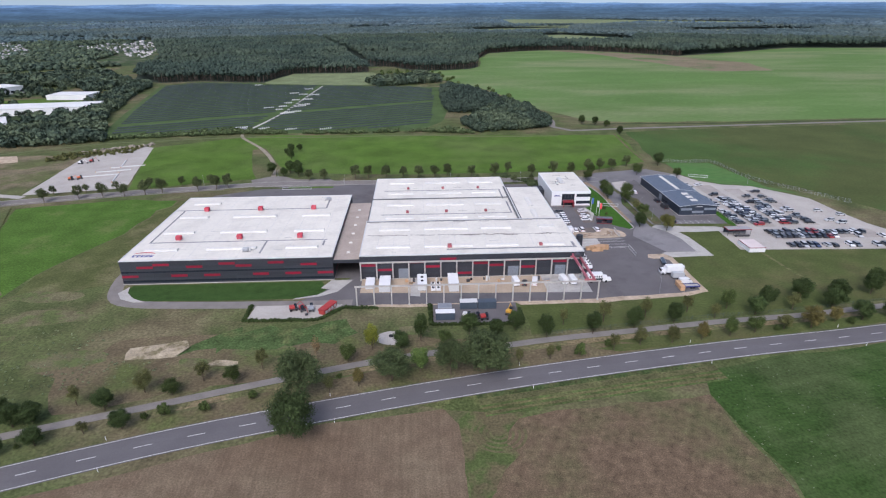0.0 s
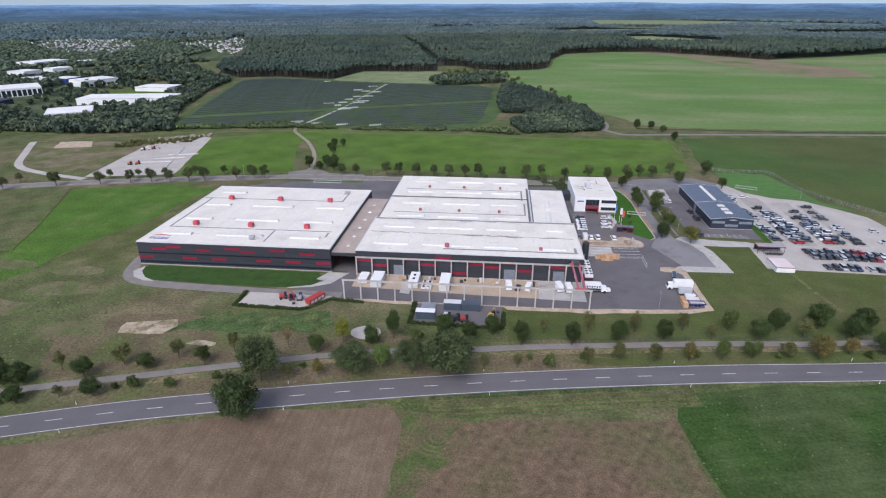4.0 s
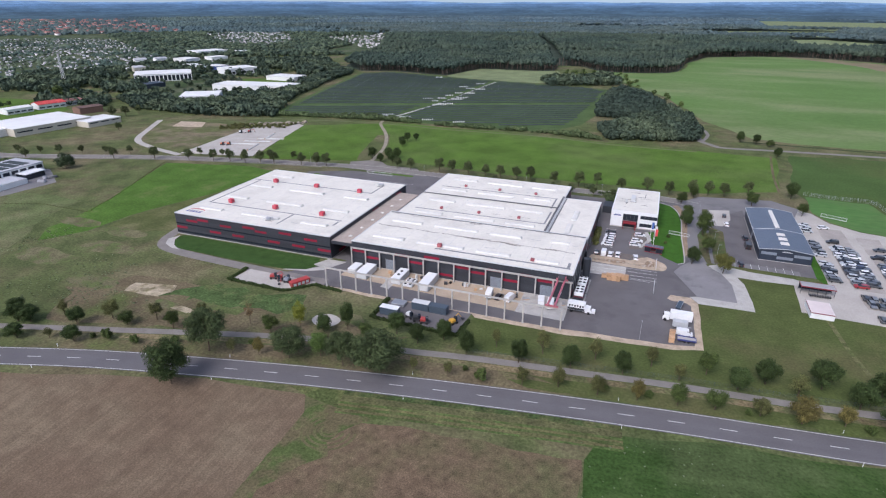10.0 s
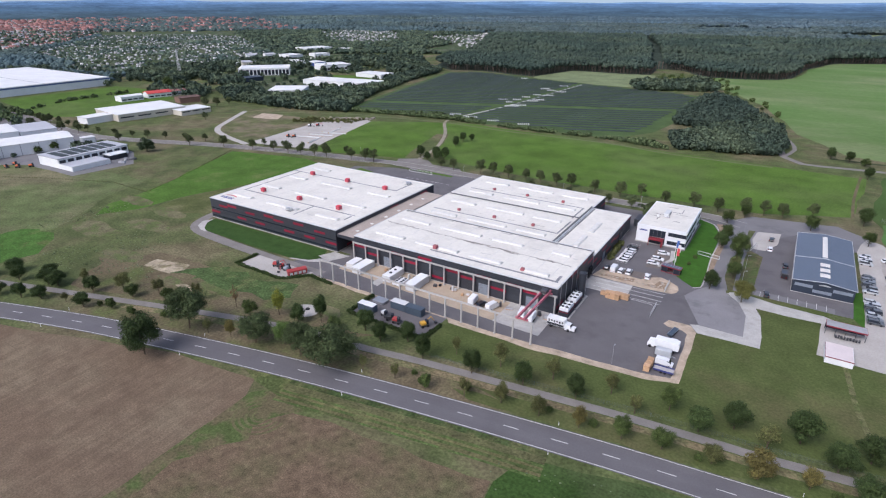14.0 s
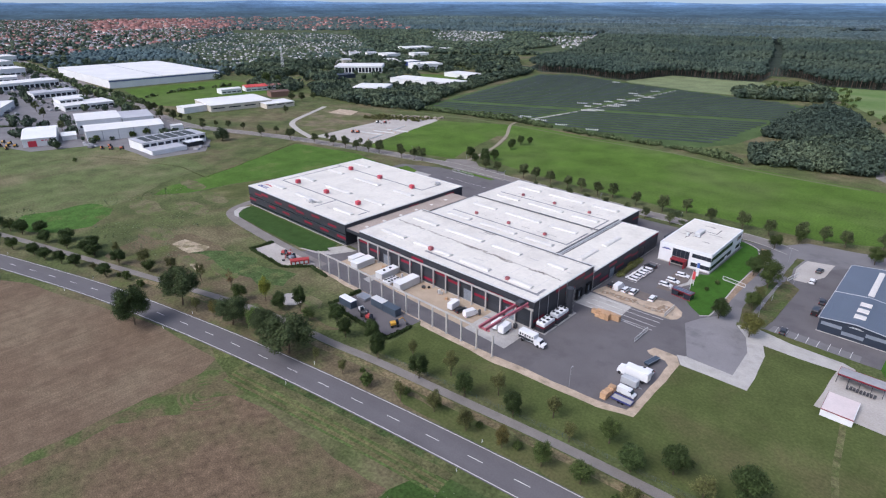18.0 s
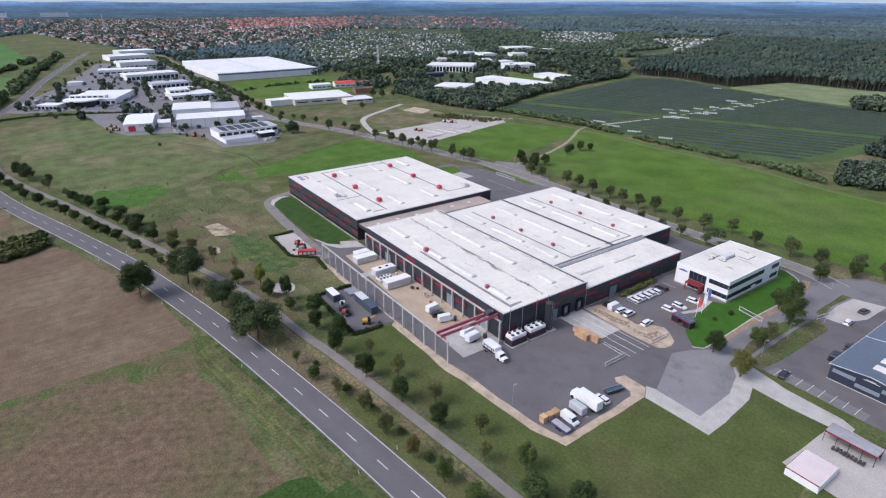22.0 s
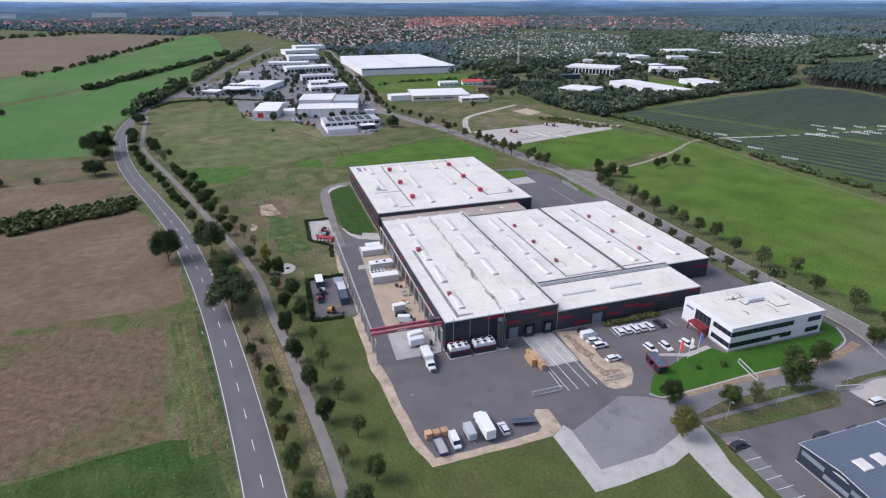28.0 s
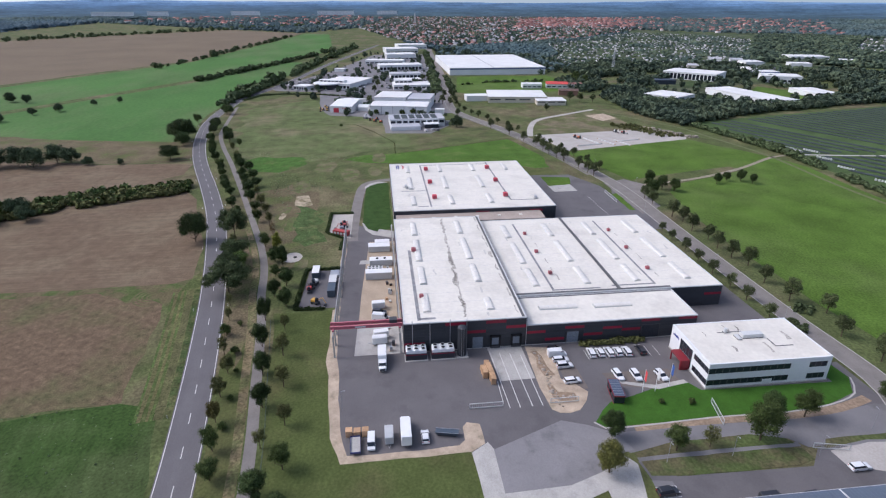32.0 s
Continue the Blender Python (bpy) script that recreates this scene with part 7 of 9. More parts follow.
part("red_gate", Mesh().box(3, -0.1, 0, 8, 0, 4.0), M_REDBOX, red_door, "dark red gate")
for k in range(3):
    part("red_sign", Mesh().box(11 + k * 2.2, -0.1, 3.6, 12.4 + k * 2.2, 0, 4.2), M_REDBOX, red_door)
add_far("annex_tent", "small white round tent hall", -321, 175, 9, 9, 3.2, 76, FW, FW, 1.8)
tall = add_far("tall_hall", "large white hall with ribbed walls", -303, 186, 51, 26, 7.4, 77, FW, FR, 1.4)
for k in range(1, 5):
    part("downpipe", Mesh().box(k * 10.2 - 0.15, -0.2, 0, k * 10.2 + 0.15, 0, 7.4), M_GREYROOF, tall)
add_far("tall_hall", "tall white hall behind another hall", -336, 190, 30, 36, 10.0, 77, FW, FR, 0, 2, (4.5, 6.2))
add_far("tall_hall", "grey roofed white hall", -329, 220, 22, 34, 9.0, 77, FW, SR)
show = add_far("show_room", "white showroom with dark windows and flat roof", -244, 202, 44, 22, 6.0, 92, FW, SR, 0, 9, (2.8, 4.8))
part("lower_wing", Mesh().box(0, -14, 0, 23, 0, 2.9), FW, show, "low white wing")
part("wing_roof", Mesh().box(0.2, -13.8, 2.9, 22.8, -0.3, 3.0), SR, show)
part("porch", Mesh().box(27, -8, 0, 38, 0, 3.0), M_GLASS, show, "glazed porch")
part("porch_roof", Mesh().box(26.5, -8.5, 3.0, 38.5, 0, 3.4), FW, show)
for k in range(6):
    part("roof_panel", Mesh().box(4 + k * 6, 3, 6.0, 8.5 + k * 6, 19, 6.25), M_SOLAR, show, "dark roof panels")
add_far("white_box", "small red and white kiosk building", -295, 243, 8, 6, 4.6, 80, FW, FR)
dealer = add_far("car_dealer", "white car dealership with rounded glass front", -476, 122, 44, 62, 6.0, 66, FW, FR, 0, 10, (0.8, 3.6))
part("round_front", Mesh().cyl(15, 2, 0, 5.2, 15, 15, 28), M_GLASS, dealer, "curved glass front")
part("round_roof", Mesh().cyl(15, 2, 5.2, 6.3, 16.5, 16.5, 28), FW, dealer)
part("upper_front", Mesh().box(2, 6, 6.0, 34, 14, 8.6), FW, dealer)
for k in range(6):
    part("upper_window", Mesh().box(3.2 + k * 5, 5.9, 6.6, 6.8 + k * 5, 6, 7.9), M_GLASS, dealer)
add_far("dealer_wing", "small white glass pavilion with blue front", -466, 99, 18, 14, 4.5, 55, FW, FR, 0, 5, (0.6, 3.2))
add_far("white_shed", "small white hut by a lane", -637, 134, 15, 10, 4.0, 72, FW, FR)
add_far("flat_hall", "flat white commercial building", -450, 212, 42, 30, 5.0, 92, FW, FR, 0, 8, (1.2, 3.0))
add_far("flat_hall", "white hall with upper storey", -470, 214, 20, 18, 8.0, 92, FW, FR, 0, 4, (5.2, 6.8))
add_far("flat_hall", "white showroom with glass front", -549, 211, 40, 22, 6.0, 94, FW, SR, 0, 8, (1.0, 4.0))
add_far("flat_hall", "small white workshop among cars", -512, 222, 26, 12, 4.0, 94, FW, FR, 0, 4, (1.2, 3.0))
add_far("flat_hall", "long white hall with dark front windows", -640, 198, 62, 30, 7.5, 96, FW, FR, 0, 12, (0.8, 4.6))
add_far("flat_hall", "low white hall beside a yard", -735, 176, 60, 26, 6.0, 80, FW, FR, 0, 8, (1.2, 3.0))
add_far("flat_hall", "white hall with stepped roof", -800, 212, 50, 36, 9.0, 96, FW, FR, 0, 8, (1.2, 3.0))
add_far("flat_hall", "large white commercial hall", -930, 214, 62, 44, 8.0, 98, FW, FR, 0, 8, (1.2, 3.0))
add_far("flat_hall", "low white hall at the estate edge", -1020, 240, 60, 40, 9.0, 98, FW, FR, 0, 8, (1.2, 3.0))
add_far("ribbed_hall", "long white hall with upright ribs", -521, 566, 66, 46, 9.0, 44, FW, FR, 0, 14, (0.6, 7.2))
add_far("dark_shed", "dark low building beside a white shed", -462, 527, 26, 16, 5.0, 82, M_NAVY, M_NAVY)
add_far("white_shed", "white flat roofed shed behind trees", -350, 462, 36, 35, 7.0, 34, FW, FR)
add_far("long_shed", "very long white low shed", -386, 549, 93, 31, 6.5, 9, FW, FR)
add_far("white_shed", "white flat roofed shed beside a playing field", -386, 647, 43, 27, 5.0, -2, FW, FR)
add_far("white_shed", "white flat roofed shed with blue front", -465, 670, 43, 34, 8.0, 66, FW, FR, 0, 8, (1.0, 3.6))
add_far("white_shed", "white barrel roofed shed", -532, 690, 18, 60, 6.0, 70, FW, FR, 2.0)
add_far("white_shed", "white stepped shed behind other sheds", -590, 726, 26, 30, 12.0, 80, FW, FR)
add_far("blue_shed", "blue clad shed between white ones", -512, 700, 22, 26, 7.0, 78, mat("far_blue_wall", (0.05, 0.09, 0.3), 0.6), FR)
add_far("white_shed", "pale low hall among trees", -707, 882, 60, 40, 8.0, 75, FW, FR, 0, 8, (1.0, 3.0))
add_far("white_shed", "pale low shed among trees", -632, 828, 30, 24, 5.0, 70, FW, FR)
add_far("white_shed", "small white shed among trees", -668, 936, 24, 20, 6.0, 60, FW, FR)
add_far("white_house", "white house among garden trees", -704, 736, 18, 12, 6.0, 60, FW, SR, 2.0, 4)
add_far("white_house", "white house among garden trees", -686, 762, 18, 12, 6.0, 70, FW, SR, 2.0, 4)
add_far("grey_house", "grey roofed house among garden trees", -610, 648, 22, 14, 6.0, 60, FC, SR, 2.0, 4)
add_far("red_roof_house", "white house with bright red roof", -445, 388, 24, 14, 4.5, 78, FW, mat("far_red_roof", (0.5, 0.06, 0.05), 0.6), 2.0, 4)
add_far("white_house", "white low house beside a red roofed one", -446, 360, 22, 14, 4.5, 84, FW, FR, 1.0, 4)
add_far("white_house", "white low house by a track", -441, 413, 16, 12, 4.5, 84, FW, M_TILE, 1.0, 3)
add_far("brown_house", "low brown house behind conifers", -390, 386, 20, 14, 5.0, 76, FB, mat("far_brown_roof", (0.13, 0.08, 0.065), 0.8), 1.0)
add_far("white_shed", "small white low shed", -362, 282, 22, 14, 5.4, 92, FW, FR)
add_far("white_shed", "small open dark shed", -366, 306, 10, 10, 4.0, 92, M_NAVY, M_GREYROOF)
mast = thing("lattice_mast", "tall pale lattice radio mast", "mast", pose(-590, 526, 0))
for sx in (-1, 1):
    for sy in (-1, 1):
        part("mast_leg", Mesh().tube((sx * 1.6, sy * 1.6, 0), (sx * 0.5, sy * 0.5, 34), 0.22, 0.16, 5), M_OFFWHITE, mast)
for k in range(8):
    z0, z1 = k * 4.2, k * 4.2 + 4.2
    r0, r1 = 1.6 - 1.1 * z0 / 34, 1.6 - 1.1 * z1 / 34
    part("brace", Mesh().tube((-r0, -r0, z0), (r1, -r1, z1), 0.12, n=4).tube((r0, -r0, z0), (r0, r1, z1), 0.12, n=4).tube((r0, r0, z0), (-r1, r1, z1), 0.12, n=4).tube((-r0, r0, z0), (-r0, -r1, z1), 0.12, n=4), M_OFFWHITE, mast)
part("platform", Mesh().cbox(-1.6, -1.6, 30, 1.6, 1.6, 31, 0.1), M_OFFWHITE, mast)
for x, y, k, s in ((-296, 165, "lone0", 0.5), (-300, 191, "bush0", 1.6), (-296, 214, "bush1", 1.7), (-295, 224, "bush2", 2.1), (-239, 255, "lone1", 0.85), (-250, 163, "bush0", 0.9), (-350, 385, "rear0", 1.3), (-344, 393, "rear1", 1.25), (-343, 406, "rear2", 1.1), (-476, 432, "big0", 1.35), (-463, 440, "big0", 1.1), (-299, 346, "rear0", 0.9), (-358, 185, "rear1", 1.1), (-430, 190, "rear2", 1.1), (-470, 194, "rear0", 1.2), (-508, 257, "rear2", 1.1), (-518, 250, "rear0", 1.2), (-382, 250, "rear1", 1.2), (-388, 262, "rear1", 1.1), (-396, 270, "rear0", 1.0), (-350, 256, "rear2", 1.2), (-338, 262, "rear1", 1.1), (-284, 262, "rear0", 0.9)):
    tree(k, x, y, s)
hedge_mass("fence_hedge", [(-195, 288), (-168, 230), (-160, 208), (-157, 203), (-190, 203.4), (-225, 190), (-257, 174), (-263, 143), (-279, 115)], 0.4, 0.5, 1.1, "overgrown wire fence across the meadow", L_OLIVE, False)
hedge_mass("hedge", [(-389, 58), (-421, 71), (-428, 91), (-418, 137), (-404, 165)], 2.4, 2.0, 1.2, "long green hedge along the estate", L_HEDGE, False)
hedge_mass("hedge", [(-420, 276), (-480, 279), (-560, 284)], 5, 4.0, 2.6, "street trees before a logistics hall")
hedge_mass("hedge", [(-480, 292), (-500, 340), (-500, 400)], 4, 4.0, 3.4, "dark hedge on the hall lawn")
solid("estate_paving", patch([(-270, 196), (-222, 198), (-218, 232), (-246, 250), (-300, 246), (-300, 262), (-560, 268), (-900, 290), (-900, 190), (-640, 130), (-480, 70), (-455, 80), (-440, 130), (-330, 140), (-300, 150), (-290, 184)], 0.045, 0.5, 9), M_PAVE, "grey paving of the trading estate", "pavement", "structure")
solid("estate_grass", patch([(-560, 300), (-560, 420), (-500, 430), (-420, 400), (-400, 300), (-430, 280)], 0.05, 1.0, 12), M_GRASS, "green lawn before a logistics hall", "lawn", "structure")
SHEDS = [[(-535, 555), (-465, 600), (-480, 665), (-560, 640)], [(-398, 542), (-285, 560), (-292, 604), (-402, 588)], [(-372, 455), (-312, 478), (-325, 520), (-380, 500)], [(-395, 640), (-335, 640), (-335, 682), (-395, 682)], [(-490, 665), (-440, 705), (-475, 740), (-530, 700)], [(-318, 595), (-400, 606), (-436, 640), (-392, 664), (-340, 644)], [(-475, 520), (-440, 520), (-440, 560), (-475, 560)]]
a, b = scatter([(-330, 452), (-292, 520), (-280, 600), (-310, 660), (-400, 745), (-470, 800), (-640, 800), (-660, 640), (-600, 560), (-540, 520), (-440, 480), (-400, 450)], 10)
k = rng.uniform(0, 1, len(a)) < 0.34
for pts in SHEDS:
    k &= ~inside_many(pts, a, b)
mass("shed_trees", FARLETS, np.stack([a[k], b[k], np.zeros(k.sum())], 1), rng.uniform(4.5, 9.0, k.sum()), L_WOOD, "trees among white sheds", "trees")
solid("shed_ground", patch([(-395, 470), (-330, 470), (-285, 560), (-300, 600), (-440, 600), (-450, 660), (-390, 690), (-460, 740), (-560, 740), (-560, 560), (-470, 520)], 0.04, 3.0, 20), M_GARDEN, "dark green ground among sheds", "ground", "structure")
solid("sports_field", patch([(-318, 600), (-400, 612), (-432, 640), (-392, 660), (-340, 640)], 0.05, 1.0, 12), M_GRASS, "green sports field", "lawn", "structure")

# parked cars and clutter of the estate, too small to tell apart
BOX = (np.array([(-1, -0.42, 0.05), (1, -0.42, 0.05), (1, 0.42, 0.05), (-1, 0.42, 0.05), (-0.95, -0.4, 0.4), (0.95, -0.4, 0.4), (0.95, 0.4, 0.4), (-0.95, 0.4, 0.4)]), np.array([(0, 1, 5, 4), (1, 2, 6, 5), (2, 3, 7, 6), (3, 0, 4, 7), (4, 5, 6, 7)]))
M_CLUTTER = mat("parked_far_cars", (0.2, 0.2, 0.21), 0.5, var=0.2, scale=0.02, var2=0.1, scale2=0.5, island=0.9)
cx, cy = [], []
for poly, sp in (([(-455, 100), (-440, 175), (-520, 190), (-600, 160), (-560, 110), (-500, 85)], 6.5), ([(-520, 200), (-460, 205), (-430, 262), (-700, 275), (-860, 250), (-760, 180), (-640, 195)], 8.5), ([(-222, 226), (-218, 236), (-250, 252), (-262, 250)], 5), ([(-275, 190), (-300, 184), (-302, 176), (-270, 182)], 5)):
    a, b = scatter(poly, sp)
    k = rng.uniform(0, 1, len(a)) < 0.6
    cx.append(a[k])
    cy.append(b[k])
cx, cy = np.concatenate(cx), np.concatenate(cy)
mass("far_cars", [BOX], np.stack([cx, cy, np.full(len(cx), 0.05)], 1), np.full(len(cx), 2.2), M_CLUTTER, "many parked cars of the trading estate", "cars", (1.2, 1.7))
a, b = scatter([(-330, 140), (-270, 190), (-250, 255), (-420, 268), (-900, 290), (-960, 180), (-640, 125), (-480, 70)], 22)
k = rng.uniform(0, 1, len(a)) < 0.35
mass("estate_trees", TREELETS, np.stack([a[k], b[k], np.zeros(k.sum())], 1), rng.uniform(4, 8, k.sum()), L_WOOD, "trees among the halls of the estate", "trees")
a, b = scatter([(-330, 140), (-270, 190), (-250, 255), (-420, 268), (-900, 290), (-960, 180), (-640, 125), (-480, 70)], 13)
k = rng.uniform(0, 1, len(a)) < 0.3
mass("estate_bushes", TREELETS, np.stack([a[k], b[k], np.zeros(k.sum())], 1), rng.uniform(2.2, 4.2, k.sum()), L_WOOD, "low trees and hedges among the halls of the estate", "trees")

# ---- far town: gardens, roofs and blocks ----
GARDEN_ALL = [(-640, 480), (-830, 455), (-1000, 395), (-1260, 260), (-1420, 560), (-1900, 960), (-1420, 1400), (-1210, 1560), (-720, 1690), (-410, 1050), (-600, 930), (-560, 760), (-620, 640)]
GARDEN = [(-640, 480), (-760, 470), (-873, 533), (-1107, 580), (-1250, 700), (-1574, 969), (-1470, 1130), (-1258, 1173), (-919, 951), (-704, 811), (-600, 830), (-560, 760), (-620, 640)]
GARDEN_FAR = [(-890, 1154), (-733, 1113), (-759, 1263), (-971, 1547), (-1240, 1780), (-1230, 1475)]
GARDEN_EDGE = [(-614, 1261), (-494, 1148), (-595, 1492), (-740, 1700), (-801, 1445)]
GREEN_BELT = [(-600, 930), (-704, 811), (-919, 951), (-1258, 1173), (-1420, 1300), (-1420, 1400), (-1210, 1560), (-720, 1690), (-640, 1540), (-560, 1060), (-470, 1000)]
TOWN = [(-1096, 305), (-1100, 390), (-1152, 486), (-1252, 631), (-1348, 754), (-1640, 1000), (-2036, 1229), (-2600, 1720), (-3400, 1680), (-3400, 320), (-2000, 140), (-1450, 225)]
solid("garden_ground", patch(GARDEN_ALL, 0.04, 4, 40), M_GARDEN, "dense allotment gardens", "gardens", "structure")
solid("town_ground", patch(TOWN, 0.045, 4, 40), M_GARDEN, "ground of the far town", "ground", "structure")
GABLE = (np.array([(-1, -0.7, 0), (1, -0.7, 0), (1, 0.7, 0), (-1, 0.7, 0), (-1, -0.7, 0.75), (1, -0.7, 0.75), (1, 0.7, 0.75), (-1, 0.7, 0.75)], float), np.array([(0, 1, 5, 4), (1, 2, 6, 5), (2, 3, 7, 6), (3, 0, 4, 7), (4, 5, 6, 7)]))


def town(name, poly, spacing, size, roof, wall, label, keep=1.0, squash=(1.0, 1.0)):
    x, y = scatter(poly, spacing)
    k = rng.uniform(0, 1, len(x)) < keep
    x, y = x[k], y[k]
    s = size * rng.uniform(0.7, 1.3, len(x))
    p = np.stack([x, y, np.zeros(len(x))], 1)
    mass(name + "_walls", [GABLE], p, s, wall, label + ", pale walls", "houses", squash)
    t = np.array([(-1.05, -0.78, 0.74), (1.05, -0.78, 0.74), (1.05, 0.78, 0.74), (-1.05, 0.78, 0.74), (-1.05, 0, 1.3), (1.05, 0, 1.3)])
    f = np.array([(0, 1, 5), (0, 5, 4), (2, 3, 4), (2, 4, 5), (0, 4, 3), (1, 2, 5)])
    mass(name + "_roofs", [(t, f)], p, s, roof, label + ", pitched roofs", "houses", squash)


town("town", TOWN, 17, 3.9, M_TILE, M_TOWNWALL, "old town of many houses", 0.3)
town("town", [(-1794, 662), (-1882, 854), (-1785, 1069), (-2528, 1448), (-3070, 1325), (-2757, 925)], 25, 7.0, M_TILE, M_TOWNWALL, "large red roofed blocks of the town", 0.5, (1.0, 1.3))
town("town", TOWN, 23, 4.0, M_GREYROOF, M_TOWNWALL, "grey roofed houses of the old town", 0.34)
town("gardens", GARDEN, 10, 1.8, M_HUTS, M_HUTS, "many small allotment huts", 0.3)
town("gardens", GARDEN_FAR, 12, 2.2, M_HUTS, M_HUTS, "many small huts of far allotments", 0.34)
town("gardens", GARDEN_EDGE, 12, 2.4, M_HUTS, M_TOWNWALL, "pale huts of allotments at the forest edge", 0.34)
town("suburb", [(-1900, 970), (-3400, 1690), (-2600, 2400), (-1300, 1500)], 48, 7.0, M_TILE, M_TOWNWALL, "scattered far houses", 0.6)
town("suburb", [(-2000, 130), (-3400, 310), (-3900, -900), (-2600, -900)], 60, 8.0, M_TILE, M_TOWNWALL, "scattered far houses", 0.4)
for poly, step in ((GARDEN, 8), (GARDEN_FAR, 10), (GARDEN_EDGE, 10)):
    x, y = scatter(poly, step)
    clump = np.array([noise.noise((a * 0.012, b * 0.012, 4.0)) for a, b in zip(x, y)])
    k = rng.uniform(0, 1, len(x)) < 0.5 + 0.5 * clump
    s = rng.uniform(1.4, 3.4, k.sum()) * (1.1 + 0.9 * np.maximum(clump[k], 0))
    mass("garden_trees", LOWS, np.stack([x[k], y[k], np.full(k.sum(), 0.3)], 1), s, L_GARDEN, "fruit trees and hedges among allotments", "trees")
x, y = scatter(TOWN, 14)
k = rng.uniform(0, 1, len(x)) < 0.6
s = rng.uniform(3.0, 6.0, k.sum())
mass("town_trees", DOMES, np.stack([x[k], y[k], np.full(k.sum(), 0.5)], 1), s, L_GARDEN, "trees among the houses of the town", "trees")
x, y = scatter([(-1000, 310), (-600, 300), (-560, 430), (-640, 500), (-830, 460)], 13)
k = ~inside_many([(-575, 285), (-785, 285), (-785, 430), (-575, 430)], x, y) & (rng.uniform(0, 1, len(x)) < 0.6)
mass("estate_trees", TREELETS, np.stack([x[k], y[k], np.zeros(k.sum())], 1), rng.uniform(5, 9, k.sum()), L_WOOD, "trees round a logistics hall", "trees")
x, y = scatter(GREEN_BELT, 8.5)
k = (rng.uniform(0, 1, len(x)) < 0.9) & ~inside_many(GARDEN_FAR, x, y) & ~inside_many(GARDEN_EDGE, x, y)
mass("belt_trees", DOMES, np.stack([x[k], y[k], np.full(k.sum(), 1.0)], 1), rng.uniform(3.4, 6.2, k.sum()), L_WOOD, "dense dark trees between gardens and forest", "trees")
# trees between the suburbs
for poly, sp, keep in (([(-1900, 970), (-3400, 1690), (-2700, 2480), (-1300, 2000), (-720, 1720), (-1210, 1560), (-1420, 1400)], 16, 0.75), ([(-2000, 130), (-3400, 310), (-3900, -900), (-2600, -1000), (-1950, -330), (-1660, -20)], 15, 0.5), ([(-1000, 395), (-830, 455), (-640, 480), (-600, 440), (-800, 430), (-800, 300), (-1000, 315), (-1260, 255)], 10, 0.6), ([(-640, 480), (-830, 445), (-1000, 385), (-1090, 380), (-1152, 486), (-1252, 631), (-1348, 754), (-1640, 1000), (-1574, 969), (-1250, 700), (-1107, 580), (-873, 533), (-760, 470)], 9, 0.85)):
    x, y = scatter(poly, sp)
    k = rng.uniform(0, 1, len(x)) < keep
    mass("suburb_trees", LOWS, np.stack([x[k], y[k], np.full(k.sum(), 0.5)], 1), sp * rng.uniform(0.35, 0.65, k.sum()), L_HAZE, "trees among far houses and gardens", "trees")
# far belts of trees all round

FARL = [(-1700, 4800), (-1300, 2000), (-2700, 2480), (-3560, 1720), (-3560, 300), (-4050, -980), (-2600, -1050), (-2300, -1800), (-4900, -1800), (-4900, 4800)]
canopy("forest", FARL, 20.0, 11.5, 1.0, 1500, 3650, LOWS, L_HAZE, "far woods beyond the town with haze in their colour")
solid("far_floor", patch(FARL, 0.05, 0), M_FLOOR, "dark ground of far woods", "forest floor", "structure")
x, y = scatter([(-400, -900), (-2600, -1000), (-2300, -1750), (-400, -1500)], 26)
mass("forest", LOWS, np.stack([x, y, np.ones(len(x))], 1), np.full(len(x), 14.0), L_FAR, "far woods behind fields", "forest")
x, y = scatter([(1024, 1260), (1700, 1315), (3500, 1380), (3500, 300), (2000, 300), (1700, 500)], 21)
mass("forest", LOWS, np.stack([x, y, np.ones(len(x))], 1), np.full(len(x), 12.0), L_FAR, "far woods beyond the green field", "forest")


def block(x, y, L, h, turn):
    t = thing("apartment_block", "far pale slab block of flats", "apartment block", pose(x, y, 9, 0, 0, turn))
    part("wall", Mesh().box(0, 0, 0, L, 12, h), mat("slab_block", (0.8, 0.79, 0.77), 0.8, var=0.06, scale=0.02, var2=0.05, scale2=0.3), t)
    part("roof", Mesh().box(-0.5, -0.5, h, L + 0.5, 12.5, h + 1), M_GREYROOF, t)
    for k in range(3):
        part("window_row", Mesh().box(2, -0.2, 3 + k * h / 3.3, L - 2, 0, 4.2 + k * h / 3.3), M_GREYWIN, t)


for x, y, L, h in ((-3246, -1309, 214, 24), (-3342, -1054, 108, 24), (-3456, -630, 162, 24), (-3522, -141, 217, 24), (-3528, 215, 121, 24)):
    block(x, y, L, h, 90)
tower = thing("church_tower", "far pale church tower with pointed roof", "church tower", pose(-2384, 368, 0))
part("shaft", Mesh().box(-3.5, -3.5, 0, 3.5, 3.5, 28), M_TOWNWALL, tower)
part("spire", Mesh().cyl(0, 0, 28, 46, 4.0, 0.3, 8), M_GREYROOF, tower)

# distant wooded plain that rises to hills; painted haze makes each ring bluer
N = 420
RISE = ((3420, 4, 2), (3620, 12, 5), (3850, 22, 6), (4080, 35, 6), (4280, 47, 7), (4450, 60, 8), (4600, 73, 9), (4750, 84, 14))
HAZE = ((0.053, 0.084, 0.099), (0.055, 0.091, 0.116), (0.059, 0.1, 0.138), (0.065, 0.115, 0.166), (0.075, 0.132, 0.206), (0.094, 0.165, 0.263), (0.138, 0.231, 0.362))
rings = []
